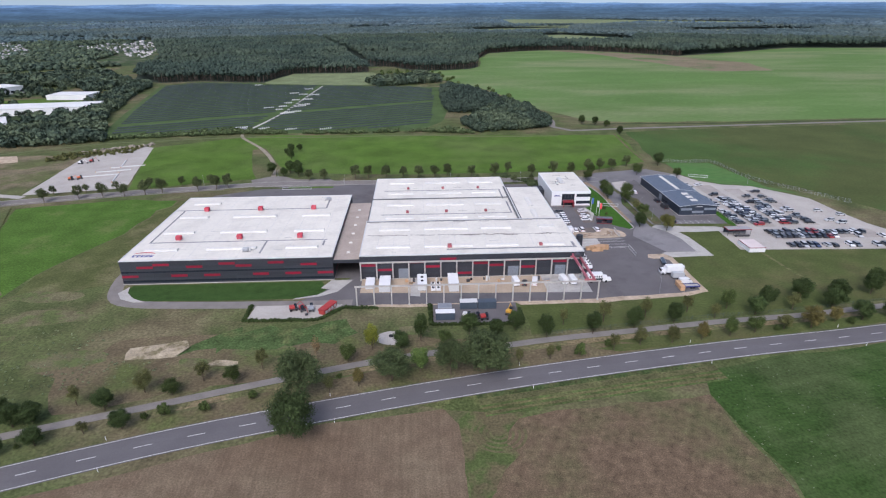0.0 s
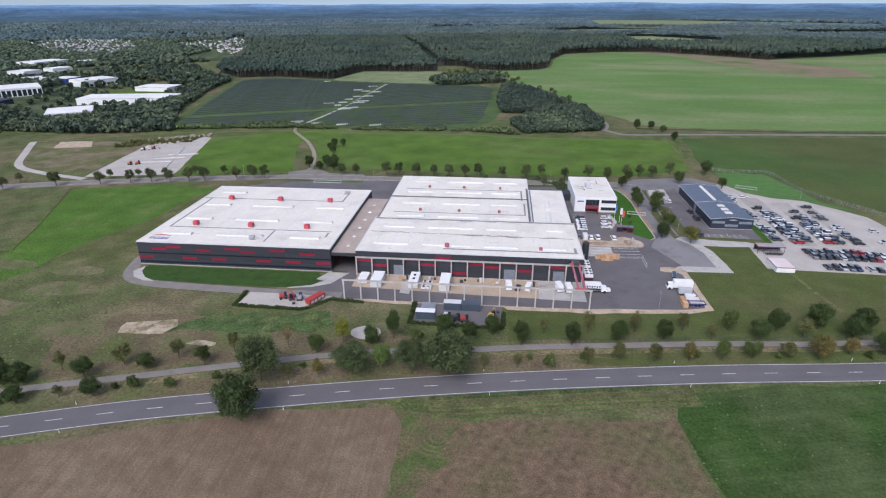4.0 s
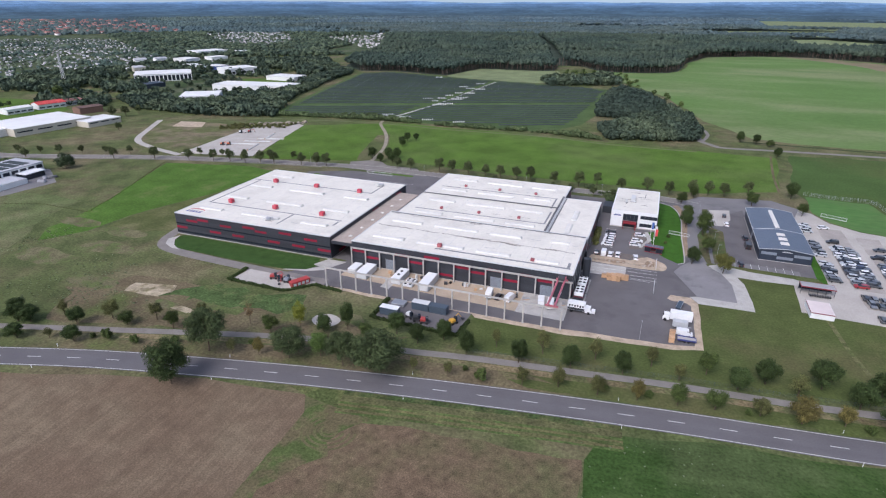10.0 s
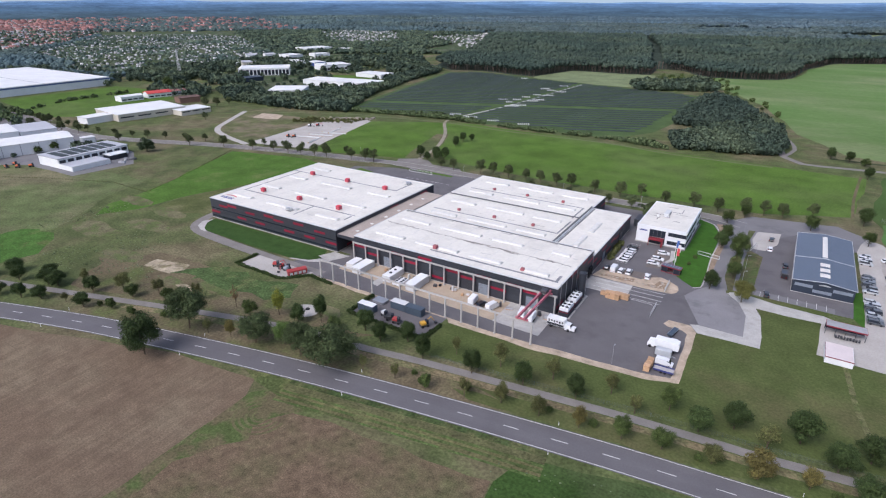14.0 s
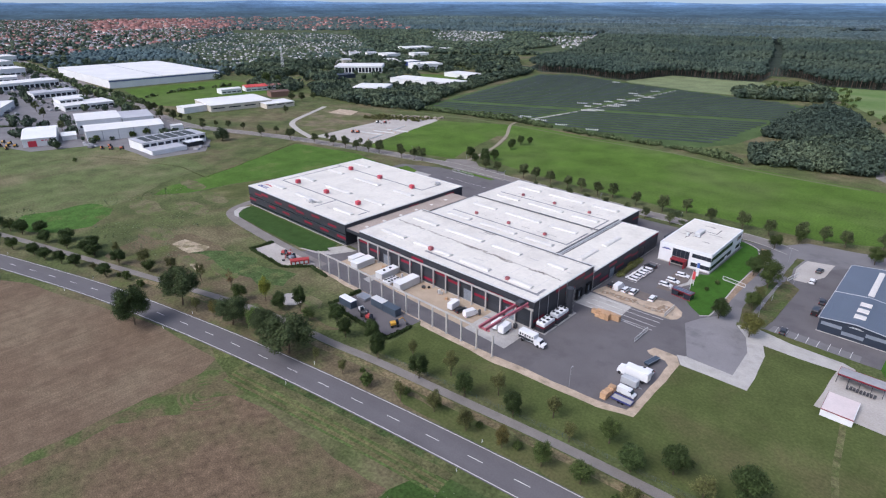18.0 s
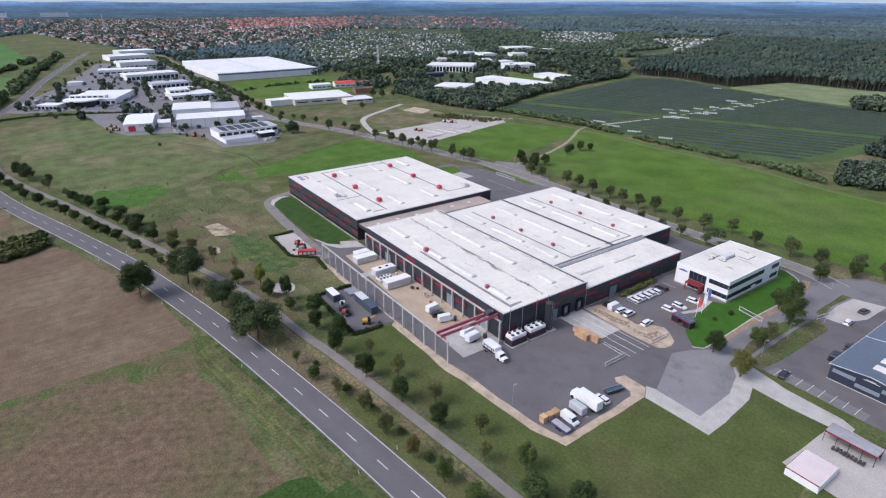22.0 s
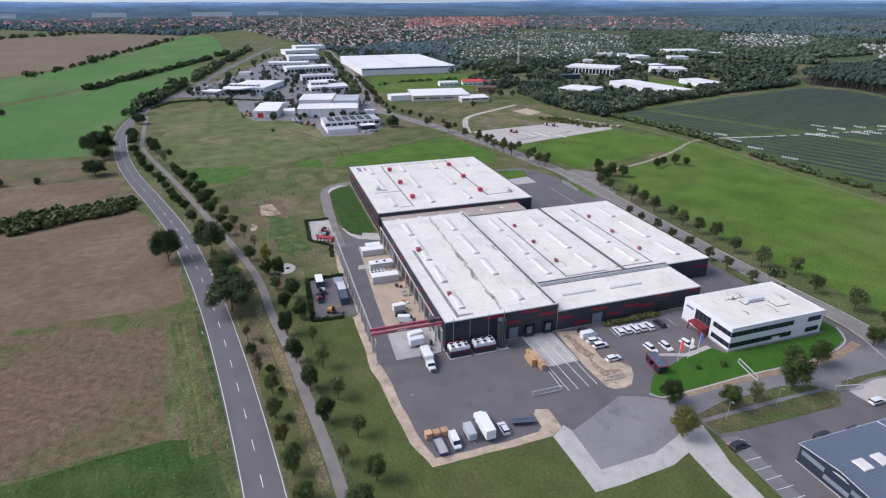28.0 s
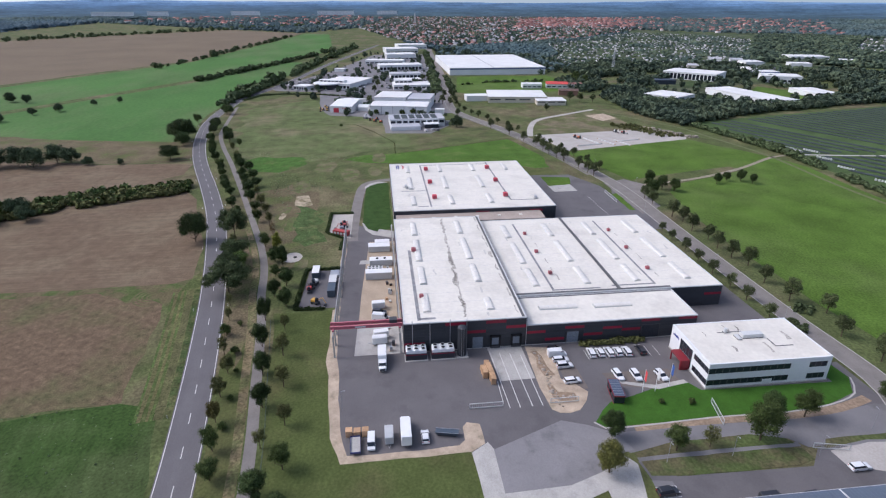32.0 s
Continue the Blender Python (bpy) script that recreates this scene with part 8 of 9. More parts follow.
for layer, (dist, base, amp) in enumerate(RISE):
    ring = []
    for i in range(N + 1):
        a = radians(10 + 200 * i / N)
        h = base + amp * noise.noise((i * 0.036, layer * 1.3, 0.5)) + amp * 0.5 * noise.noise((i * 0.14, layer * 3.1, 9)) + 1.6 * noise.noise((i * 0.9, layer * 5.7, 4))
        ring.append((110 + dist * math.cos(a), 100 + dist * math.sin(a), h if layer else -1.0))
    rings.append(ring)
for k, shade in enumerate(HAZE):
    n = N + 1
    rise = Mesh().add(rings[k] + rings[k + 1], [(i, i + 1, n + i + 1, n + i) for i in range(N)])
    tagged(new("distant_hills", rise.data("distant_hills", mat("far_rise_%d" % k, shade, 1.0, var=0.3, scale=0.004, var2=0.25, scale2=0.03))), "far wooded plain and hills with painted blue haze", "hills", kind="structure")

# ---- vehicles ----
def paint(name, col):
    return mat("car_paint_" + name, col, 0.3, var=0.03, scale=0.5, var2=0.02, scale2=4.0, coat=0.6)


PAINT = {"white": (0.72, 0.72, 0.72), "black": (0.02, 0.02, 0.023), "grey": (0.16, 0.17, 0.18), "silver": (0.45, 0.46, 0.47), "blue": (0.025, 0.04, 0.09), "red": (0.3, 0.02, 0.02), "darkgrey": (0.06, 0.065, 0.07)}
WHEEL = Mesh()
WHEEL.add(*[(lambda n: ([(0.32 * math.cos(2 * math.pi * i / n), s, 0.32 * math.sin(2 * math.pi * i / n)) for s in (-0.11, 0.11) for i in range(n)],
                        [(i, n + i, n + (i + 1) % n, (i + 1) % n) for i in range(n)] + [tuple(range(n)), tuple(range(2 * n - 1, n - 1, -1))]))(12)][0])
WHEEL_ME = WHEEL.data("wheel", M_RUBBER)
RIM = Mesh()
RIM.add([(0.19 * math.cos(2 * math.pi * i / 10), s, 0.19 * math.sin(2 * math.pi * i / 10)) for s in (-0.125, 0.125) for i in range(10)],
        [(i, 10 + i, 10 + (i + 1) % 10, (i + 1) % 10) for i in range(10)] + [tuple(range(10)), tuple(range(19, 9, -1))])
RIM_ME = RIM.data("rim", M_GALV)
M_LAMP = mat("lamp_glass", (0.5, 0.5, 0.5), 0.15, var=0.02, scale=1.0, var2=0.02, scale2=4.0)
M_TAIL = mat("tail_lamp", (0.35, 0.01, 0.01), 0.2, var=0.02, scale=1.0, var2=0.02, scale2=4.0)


def taper(prof, w0, w1, zsplit):
    """A body drawn from a side profile, narrower above zsplit."""
    n = len(prof)
    half = [w1 / 2 if z > zsplit else w0 / 2 for _, z in prof]
    vs = [(x, -h, z) for (x, z), h in zip(prof, half)] + [(x, h, z) for (x, z), h in zip(prof, half)]
    return Mesh().add(vs, [tuple(range(n)), tuple(range(2 * n - 1, n - 1, -1))] + [(i, n + i, n + (i + 1) % n, (i + 1) % n) for i in range(n)])


def car(color, kind="hatch", lights=False, name="car"):
    p = paint(color, PAINT[color])
    t = thing(name, f"{color if color != 'darkgrey' else 'dark grey'} parked {'estate car' if kind == 'estate' else 'hatchback car' if kind == 'hatch' else 'off-road car' if kind == 'suv' else 'delivery van'} standing on asphalt", "van" if kind == "van" else "car")
    if kind == "van":
        L, W, H, belt, wb = 5.4, 2.0, 2.3, 1.25, 1.65
        body = taper([(-2.7, 0.35), (2.65, 0.35), (2.7, 0.9), (2.0, 1.2), (1.35, 2.15), (1.1, 2.3), (-2.6, 2.3), (-2.7, 2.1)], W, W * 0.93, 1.3)
        glass = taper([(1.98, 1.27), (1.42, 2.1), (0.75, 2.1), (0.7, 1.35)], W * 0.96, W * 0.955, 1.3)
        roof = Mesh().box(-2.5, -0.85, 2.3, 1.1, 0.85, 2.33)
    else:
        L, H = {"hatch": (4.2, 1.46), "estate": (4.6, 1.46), "suv": (4.6, 1.72)}[kind]
        W, belt, wb = 1.8, H * 0.62, L * 0.3
        a = L / 2
        body = taper([(-a, 0.3), (a, 0.3), (a + 0.03, 0.62), (a - 0.25, 0.78), (a - 1.05, 0.93), (-a + 0.1, 0.98), (-a - 0.03, 0.7)], W, W * 0.97, 0.9)
        rear = -a + (0.25 if kind != "hatch" else 0.4)
        glass = taper([(a - 1.1, 0.92), (-a + 0.12, 0.96), (rear, H - 0.06), (a - 1.95, H - 0.03)], W * 0.92, W * 0.74, 1.1)
        roof = taper([(a - 1.9, H - 0.04), (rear - 0.02, H - 0.07), (rear + 0.1, H), (a - 2.05, H + 0.02)], W * 0.77, W * 0.72, H - 0.03)
    part("body", body, p, t)
    part("window", glass, M_GLASS, t, "dark car windows")
    part("roof", roof, p, t)
    for sx in (-1, 1):
        for sy in (-1, 1):
            w = part("wheel", WHEEL_ME, M_RUBBER, t)
            w.location = (sx * wb, sy * (W / 2 - 0.1), 0.32)
            if lights:
                part("rim", RIM_ME, M_GALV, w)
    if lights:
        for sy in (-1, 1):
            part("headlight", Mesh().cbox(L / 2 - 0.2, sy * 0.65 - 0.18, 0.66, L / 2 + 0.04, sy * 0.65 + 0.18, 0.8, 0.03), M_LAMP, t)
            part("tail_light", Mesh().cbox(-L / 2 - 0.04, sy * 0.7 - 0.13, 0.75, -L / 2 + 0.1, sy * 0.7 + 0.13, 0.95, 0.03), M_TAIL, t)
            part("mirror", Mesh().cbox(L / 2 - 1.5, sy * (W / 2 + 0.08) - 0.08, 0.95, L / 2 - 1.38, sy * (W / 2 + 0.08) + 0.08, 1.1, 0.03), p, t)
    return t


CARS = {}


def park(color, kind, x, y, turn, lights=False, group="", z=0.07):
    key = (color, kind, lights)
    m = pose(x, y, z, 0, 0, turn)
    if key not in CARS:
        CARS[key] = car(color, kind, lights)
        CARS[key].matrix_world = m
        t = CARS[key]
    else:
        t = copy_thing(CARS[key], m)
    if group:
        tagged(t, group=group)
    return t


OC = "cars parked at the office"
for k in range(5):
    park("white", "hatch" if k % 2 else "estate", 79.6 + 0.1 * k, 250.5 + 2.62 * k, 180 + (k % 3) * 2 - 2, True, OC)
park("black", "estate", 79.8, 265.2, 182, True, OC)
park("black", "hatch", 76.6, 240.6, 90, True, OC, 0.1)
park("white", "van", 79.4, 240.4, 90, True, OC, 0.1)
park("white", "estate", 82.0, 240.7, 88, True, OC, 0.1)
park("white", "suv", 84.8, 241.0, 92, True, OC, 0.1)
park("white", "estate", 91.6, 240.9, 95, True, OC, 0.1)
for x, y, a in ((90.6, 254.0, 5), (91.2, 258.8, 2), (92.0, 265.6, 8)):
    park("white", "estate", x, y, a, True, OC)
for x, y, a, c, k in ((127.9, 305, 85, "black", "estate"), (128, 293.3, 92, "white", "estate"), (134.2, 278.1, 95, "black", "suv"), (134.2, 268.6, 92, "black", "van"), (129.8, 248.6, 95, "black", "suv")):
    park(c, k, x, y, a, True, "cars by the blue hall")
# yard vehicles
park("white", "van", 108.6, 188.2, 0, True).matrix_world = pose(108.8, 187.8, 0.07) @ Matrix.Scale(0.88, 4)
park("white", "hatch", 108.2, 200.2, 180, True)
park("white", "van", 53.6, 190.6, 75, True)
park("black", "suv", 49.8, 190.2, 80, True)
# the gravel car park
CP = "cars on the gravel car park"
MIX = ["black", "black", "black", "darkgrey", "darkgrey", "darkgrey", "grey", "grey", "blue", "silver", "silver", "white", "white", "red"]
PR = random.Random(21)


def lot_row(x0, y0, dx, dy, n, turn, fill, mix=MIX):
    for k in range(n):
        if PR.random() < fill:
            park(PR.choice(mix), PR.choice(("hatch", "estate", "estate", "suv")), x0 + dx * k + PR.uniform(-0.25, 0.25), y0 + dy * k + PR.uniform(-0.15, 0.15), turn + PR.choice((0, 180)) + PR.uniform(-3, 3), False, CP)


PALE = ["white", "white", "silver", "silver", "grey", "darkgrey"]
for y0, n in ((245.4, 7), (269.6, 6), (291.4, 6)):
    lot_row(160.6, y0, 0, 2.62, n, 0, 0.96, PALE)
lot_row(168.1, 243.0, 0, 2.6, 15, 0, 0.97)
lot_row(172.7, 245.4, 0, 2.6, 14, 0, 0.95)
lot_row(181.0, 244.4, 0, 2.65, 9, 0, 0.95)
lot_row(184.9, 244.4, 0, 2.65, 13, 0, 0.95)
for x, y in ((168.3, 286.3), (181.0, 273.8), (184.0, 283.0), (192.8, 290.5), (191.9, 282.0), (192.3, 276.2), (193.0, 273.5), (192.6, 263.4), (192.8, 260.2), (191.6, 253.6), (192.2, 250.8), (193.6, 248.2), (193.2, 244.4), (207.0, 259.4), (214.6, 253.6), (204.0, 246.2), (207.4, 243.0)):
    lot_row(x, y, 0, 0, 1, 0, 1.0, ["black", "black", "darkgrey", "grey", "silver"])
lot_row(167.0, 233.8, 2.56, -0.13, 17, 90, 0.97)
lot_row(167.9, 228.9, 2.52, -0.13, 11, 90, 0.97)
for x, y in ((203.7, 227.4), (214.2, 226.8), (168.0, 218.9), (170.8, 218.5), (173.6, 218.4), (176.1, 218.2), (178.8, 218.1), (183.3, 218.3), (185.8, 217.9), (193.0, 217.9), (196.2, 217.7), (204.3, 217.4), (208.2, 217.5)):
    lot_row(x, y, 0, 0, 1, 90, 1.0)
park("white", "estate", 168.2, 304, 20, False, CP)


# trucks, trailers and machines
def wheels(t, xs, w, r=0.5, z=None):
    me = Mesh()
    n = 14
    me.add([(r * math.cos(2 * math.pi * i / n), s, r * math.sin(2 * math.pi * i / n)) for s in (-0.16, 0.16) for i in range(n)],
           [(i, n + i, n + (i + 1) % n, (i + 1) % n) for i in range(n)] + [tuple(range(n)), tuple(range(2 * n - 1, n - 1, -1))])
    d = me.data("wheel", M_RUBBER)
    for x in xs:
        for s in (-1, 1):
            o = part("wheel", d, M_RUBBER, t)
            o.location = (x, s * (w / 2 - 0.18), r)


def box_truck(x, y, turn, L=6.6, label="white box truck standing on the yard", lettered=False):
    t = thing("box_truck", label, "truck", pose(x, y, 0.06, 0, 0, turn))
    part("box", Mesh().cbox(-L / 2 - 0.8, -1.2, 1.0, L / 2 - 0.8, 1.2, 3.5, 0.06), M_WHITE, t, "white cargo box")
    part("cab", taper([(L / 2 - 0.7, 0.5), (L / 2 + 1.25, 0.5), (L / 2 + 1.3, 1.3), (L / 2 + 0.95, 2.3), (L / 2 - 0.7, 2.4)], 2.2, 2.0, 1.4), M_WHITE, t)
    part("windscreen", taper([(L / 2 + 1.31, 1.4), (L / 2 + 1.0, 2.2), (L / 2 + 0.85, 2.2), (L / 2 + 0.85, 1.4)], 2.0, 1.9, 1.5), M_GLASS, t)
    part("frame", Mesh().box(-L / 2 - 0.7, -0.5, 0.6, L / 2 + 0.6, 0.5, 1.0), M_FRAME, t)
    if lettered:
        bars = Mesh()
        for s in (-1, 1):
            bars.box(-L / 2 - 0.7, s * 1.21 - 0.01, 1.1, L / 2 - 0.9, s * 1.21 + 0.01, 1.9)
            for k in range(6):
                bars.box(-L / 2 + k * 0.85 - 0.3, s * 1.21 - 0.01, 2.1 + 0.2 * (k % 2), -L / 2 + k * 0.85 + 0.2, s * 1.21 + 0.01, 2.9)
        part("mark", bars, M_DARKB, t, "dark unreadable lettering shapes")
        part("bonnet", Mesh().cbox(L / 2 + 1.2, -0.95, 0.6, L / 2 + 2.5, 0.95, 1.5, 0.12), M_WHITE, t, "white bonnet")
        part("grille", Mesh().box(L / 2 + 2.5, -0.7, 0.7, L / 2 + 2.54, 0.7, 1.3), M_FRAME, t)
    wheels(t, (-L / 2 + 0.6, L / 2 + 0.5), 2.3)
    return t


box_truck(107.0, 195.8, 180)
box_truck(76.6, 190.8, 0, 5.6, "white box truck with dark markings beside the hall", True)


def trailer(x, y, turn, L, W, z0, z1, material, label):
    t = thing("box_trailer", label, "trailer", pose(x, y, 0.06, 0, 0, turn))
    part("box", Mesh().cbox(-L / 2, -W / 2, z0, L / 2, W / 2, z1, 0.12), material, t)
    part("drawbar", Mesh().tube((L / 2, 0.4, z0), (L / 2 + 1.2, 0, z0), 0.05).tube((L / 2, -0.4, z0), (L / 2 + 1.2, 0, z0), 0.05), M_GALV, t)
    part("frame", Mesh().box(-L / 2, -W / 2 + 0.1, z0 - 0.12, L / 2, W / 2 - 0.1, z0), M_FRAME, t)
    wheels(t, (-0.4, 0.4), W + 0.2, 0.33)
    return t


trailer(107.6, 191.9, 0, 4.4, 2.0, 0.6, 2.5, mat("grey_trailer", (0.42, 0.43, 0.44), 0.5, var=0.05, scale=0.5, var2=0.04, scale2=4.0), "grey box trailer standing on the yard")
trailer(46.4, 190.0, 95, 4.2, 2.1, 0.6, 2.7, M_WHITE, "white box trailer before the hall")
trailer(64.2, 190.6, -80, 4.4, 2.1, 0.6, 2.7, M_WHITE, "white box trailer under the crane")
trailer(67.4, 190.2, -85, 4.4, 2.1, 0.6, 2.7, M_WHITE, "white box trailer under the crane")
fl = thing("flatbed_trailer", "blue flatbed trailer with pale floor", "trailer", pose(109.4, 184.2, 0.06, 0, 0, 2))
part("deck", Mesh().box(-2.6, -1.1, 0.75, 2.6, 1.1, 0.85), M_CONC, fl, "pale deck")
part("side_board", Mesh().box(-2.65, -1.15, 0.7, 2.65, -1.1, 1.2).box(-2.65, 1.1, 0.7, 2.65, 1.15, 1.2).box(-2.65, -1.1, 0.7, -2.6, 1.1, 1.2).box(2.6, -1.1, 0.7, 2.65, 1.1, 1.2), mat("blue_boards", (0.05, 0.06, 0.2), 0.5), fl, "blue drop sides")
part("frame", Mesh().box(-2.5, -0.6, 0.5, 2.5, 0.6, 0.7), M_FRAME, fl)
wheels(fl, (-0.5, 0.5), 2.2, 0.36)
sk = thing("tipper_skip", "blue grey steel tipper skip on the yard", "skip", pose(107.6, 205.4, 0.06, 0, 0, 78) @ Matrix.Diagonal((0.72, 0.7, 0.75, 1)))
part("tub", taper([(-3.4, 0.5), (3.4, 0.5), (3.8, 1.6), (-3.8, 1.6)], 1.5, 2.2, 1.0), M_STEELBLUE, sk)
part("rim", Mesh().box(-3.85, -1.15, 1.55, 3.85, -1.0, 1.7).box(-3.85, 1.0, 1.55, 3.85, 1.15, 1.7), M_GALV, sk)
part("skid", Mesh().box(-3.0, -0.7, 0, 3.0, -0.55, 0.5).box(-3.0, 0.55, 0, 3.0, 0.7, 0.5), M_FRAME, sk)


# loose goods
def pallet_box(x, y, z, sx, sy, sz, label, group):
    t = thing("wooden_crate", label, "crate", pose(x, y, z, 0, 0, PR.uniform(-6, 6)), group)
    part("pallet", Mesh().box(-sx / 2, -sy / 2, 0, sx / 2, -sy / 2 + 0.15, 0.14).box(-sx / 2, -0.08, 0, sx / 2, 0.08, 0.14).box(-sx / 2, sy / 2 - 0.15, 0, sx / 2, sy / 2, 0.14), M_WOOD, t)
    part("box", Mesh().cbox(-sx / 2, -sy / 2, 0.14, sx / 2, sy / 2, sz, 0.03), M_WOOD, t)
    part("lid", Mesh().box(-sx / 2 - 0.03, -sy / 2 - 0.03, sz, sx / 2 + 0.03, sy / 2 + 0.03, sz + 0.05), M_WOOD, t)
    return t


for k, (x, y, s) in enumerate(((81.6, 219.6, 1.3), (83.2, 219.7, 1.7), (84.8, 219.7, 1.9), (86.4, 219.8, 2.1), (88.0, 219.9, 2.0), (89.6, 220.0, 1.9), (83.6, 218.2, 1.2), (85.2, 218.2, 2.0), (86.8, 218.3, 2.1))):
    pallet_box(x, y, 0.06, 1.5, 1.3, s, "light wooden crate stacked on the yard", "wooden crates by the ramp")
for k, (x, y, s) in enumerate(((105.2, 182.6, 1.7), (105.3, 184.5, 1.5), (105.4, 186.4, 1.7))):
    pallet_box(x, y, 0.06, 1.6, 1.5, s, "brown wrapped pallet at the yard edge", "pallets at the yard edge")


def cabin(name, label, x0, x1, y0, y1, h, material, top=None, lines=0):
    t = thing(name, label, "container", pose(x0, y0, 0.07))
    w, d = x1 - x0, y1 - y0
    part("body", Mesh().cbox(0, 0, 0.12, w, d, h - 0.08, 0.05), material, t)
    part("skid", Mesh().box(0, 0.1, 0, w, 0.3, 0.12).box(0, d - 0.3, 0, w, d - 0.1, 0.12), M_FRAME, t)
    part("roof", Mesh().cbox(-0.04, -0.04, h - 0.08, w + 0.04, d + 0.04, h + 0.02, 0.03), top or material, t)
    seam = Mesh()
    n = max(2, int(max(w, d) / 0.6))
    for k in range(1, n):
        if d > w:
            seam.box(-0.03, d * k / n - 0.04, 0.2, 0, d * k / n + 0.04, h - 0.15).box(w, d * k / n - 0.04, 0.2, w + 0.03, d * k / n + 0.04, h - 0.15)
        else:
            seam.box(w * k / n - 0.04, -0.03, 0.2, w * k / n + 0.04, 0, h - 0.15).box(w * k / n - 0.04, d, 0.2, w * k / n + 0.04, d + 0.03, h - 0.15)
    part("corrugation", seam, material, t)["kind"] = "stuff"
    for k in range(lines):
        part("roof_fan", Mesh().cyl(w / 2, d * (k + 1) / (lines + 1), h + 0.02, h + 0.3, 0.5, n=14), M_RUBBER, t, "dark roof fan")
    return t


cabin("white_container", "low white container before the hall", -8.2, -5.0, 189.0, 195.0, 1.9, M_OFFWHITE, M_WHITE)
cabin("white_container", "white equipment container with dark roof opening", -3.2, 0.8, 186.4, 195.0, 2.5, M_OFFWHITE, M_WHITE)
cabin("white_container", "white plant container with fans on its roof", 10.6, 14.0, 187.0, 195.6, 2.5, M_OFFWHITE, M_WHITE, 2)
cabin("white_container", "large white plant container before the hall", 21.8, 25.4, 185.6, 195.2, 2.8, M_OFFWHITE, M_WHITE)
for k in range(2):
    t = thing("air_cooler", "white flat cooler with black fans", "cooling unit", pose(15.4 + k * 1.9, 186.2, 0.07))
    part("body", Mesh().cbox(0, 0, 0.3, 1.6, 5.6, 1.1, 0.05), M_WHITE, t)
    for j in range(4):
        part("fan", Mesh().cyl(0.8, 0.8 + j * 1.35, 1.1, 1.2, 0.5, n=12), M_RUBBER, t, "black fan")
    part("leg", Mesh().box(0.1, 0.1, 0, 0.2, 0.2, 0.3).box(1.4, 0.1, 0, 1.5, 0.2, 0.3).box(0.1, 5.4, 0, 0.2, 5.5, 0.3).box(1.4, 5.4, 0, 1.5, 5.5, 0.3), M_FRAME, t)
cabin("steel_container", "dark blue container with white roof", 16.4, 22.6, 166.2, 168.7, 2.7, M_STEELBLUE, M_WHITE)
cabin("steel_container", "dark blue container with pale roof", 24.8, 30.6, 172.8, 175.4, 2.7, M_STEELBLUE, M_OFFWHITE)
cabin("steel_container", "blue grey steel container in the storage yard", 30.9, 37.0, 172.7, 175.3, 2.6, M_STEELBLUE)
cabin("grey_rack", "grey steel mesh rack in the storage yard", 17.4, 22.0, 172.6, 175.8, 1.0, M_GALV)


def machine(x, y, turn, material, label, boom=True):
    t = thing("work_machine", label, "machine", pose(x, y, 0.07, 0, 0, turn))
    part("chassis", Mesh().cbox(-1.4, -0.8, 0.4, 1.4, 0.8, 1.0, 0.08), M_FRAME, t)
    part("body", Mesh().cbox(-1.3, -0.85, 1.0, 0.4, 0.85, 1.8, 0.12), material, t)
    part("cab", Mesh().cbox(0.3, -0.7, 1.0, 1.2, 0.3, 2.4, 0.1), M_GLASS, t)
    if boom:
        part("boom", Mesh().tube((0.6, 0.6, 1.3), (2.6, 0.6, 2.6), 0.14, 0.12).tube((2.6, 0.6, 2.6), (3.8, 0.6, 0.8), 0.12, 0.09), material, t)
        part("bucket", taper([(3.5, 0.2), (4.2, 0.2), (4.3, 0.9), (3.6, 0.8)], 0.9, 0.9, 5), M_FRAME, t)
    wheels(t, (-0.9, 0.9), 1.8, 0.42)
    return t


machine(-31.2, 175.4, 20, M_MACHRED, "red work machine with boom on gravel")
machine(-28.2, 175.0, -60, M_MACHRED, "red and grey work machine on gravel")
machine(-25.2, 175.0, 100, mat("grey_machine", (0.25, 0.27, 0.3), 0.5, var=0.1, scale=1.0, var2=0.08, scale2=6.0), "grey mixer machine on gravel", False)
machine(40.8, 169.0, 60, M_YELLOW, "yellow excavator in the storage yard")
machine(32.2, 166.2, 10, M_MACHRED, "red compact loader in the storage yard", False)
machine(29.4, 166.6, 30, mat("black_machine", (0.03, 0.03, 0.03), 0.5), "black machine in the storage yard", False)
machine(26.6, 167.6, -20, M_OFFWHITE, "white tractor in the storage yard", False)
machine(-206, 374, 10, M_WHITE, "white truck with crane on a gravel lot")
machine(-201, 378, 30, M_MACHRED, "red construction machine on a gravel lot")
machine(-192, 337, 0, M_ORANGE, "orange excavator on a gravel lot")
machine(-188, 339, 40, M_ORANGE, "orange loader on a gravel lot", False)
rc = thing("red_skip", "open red steel skip on gravel", "skip", pose(-19.6, 174.6, 0.08, 0, 0, 62))
part("tub", taper([(-3.4, 0.2), (3.4, 0.2), (3.6, 2.1), (-3.6, 2.1)], 2.2, 2.5, 1.0), M_MACHRED, rc)
part("rib", Mesh().box(-2.4, -1.32, 0.3, -2.2, -1.2, 2.1).box(-0.1, -1.32, 0.3, 0.1, -1.2, 2.1).box(2.2, -1.32, 0.3, 2.4, -1.2, 2.1), M_REDBOX, rc)
part("load", Mesh().cbox(-3.2, -1.0, 1.6, 3.2, 1.0, 1.95, 0.2), M_OFFWHITE, rc, "pale packed load")
for k in range(4):
    part("sheet", Mesh().cbox(-3.0 + k * 1.6, -1.36, 0.6, -1.9 + k * 1.6, -1.3, 1.6, 0.02), M_OFFWHITE, rc, "pale sheet on the side")
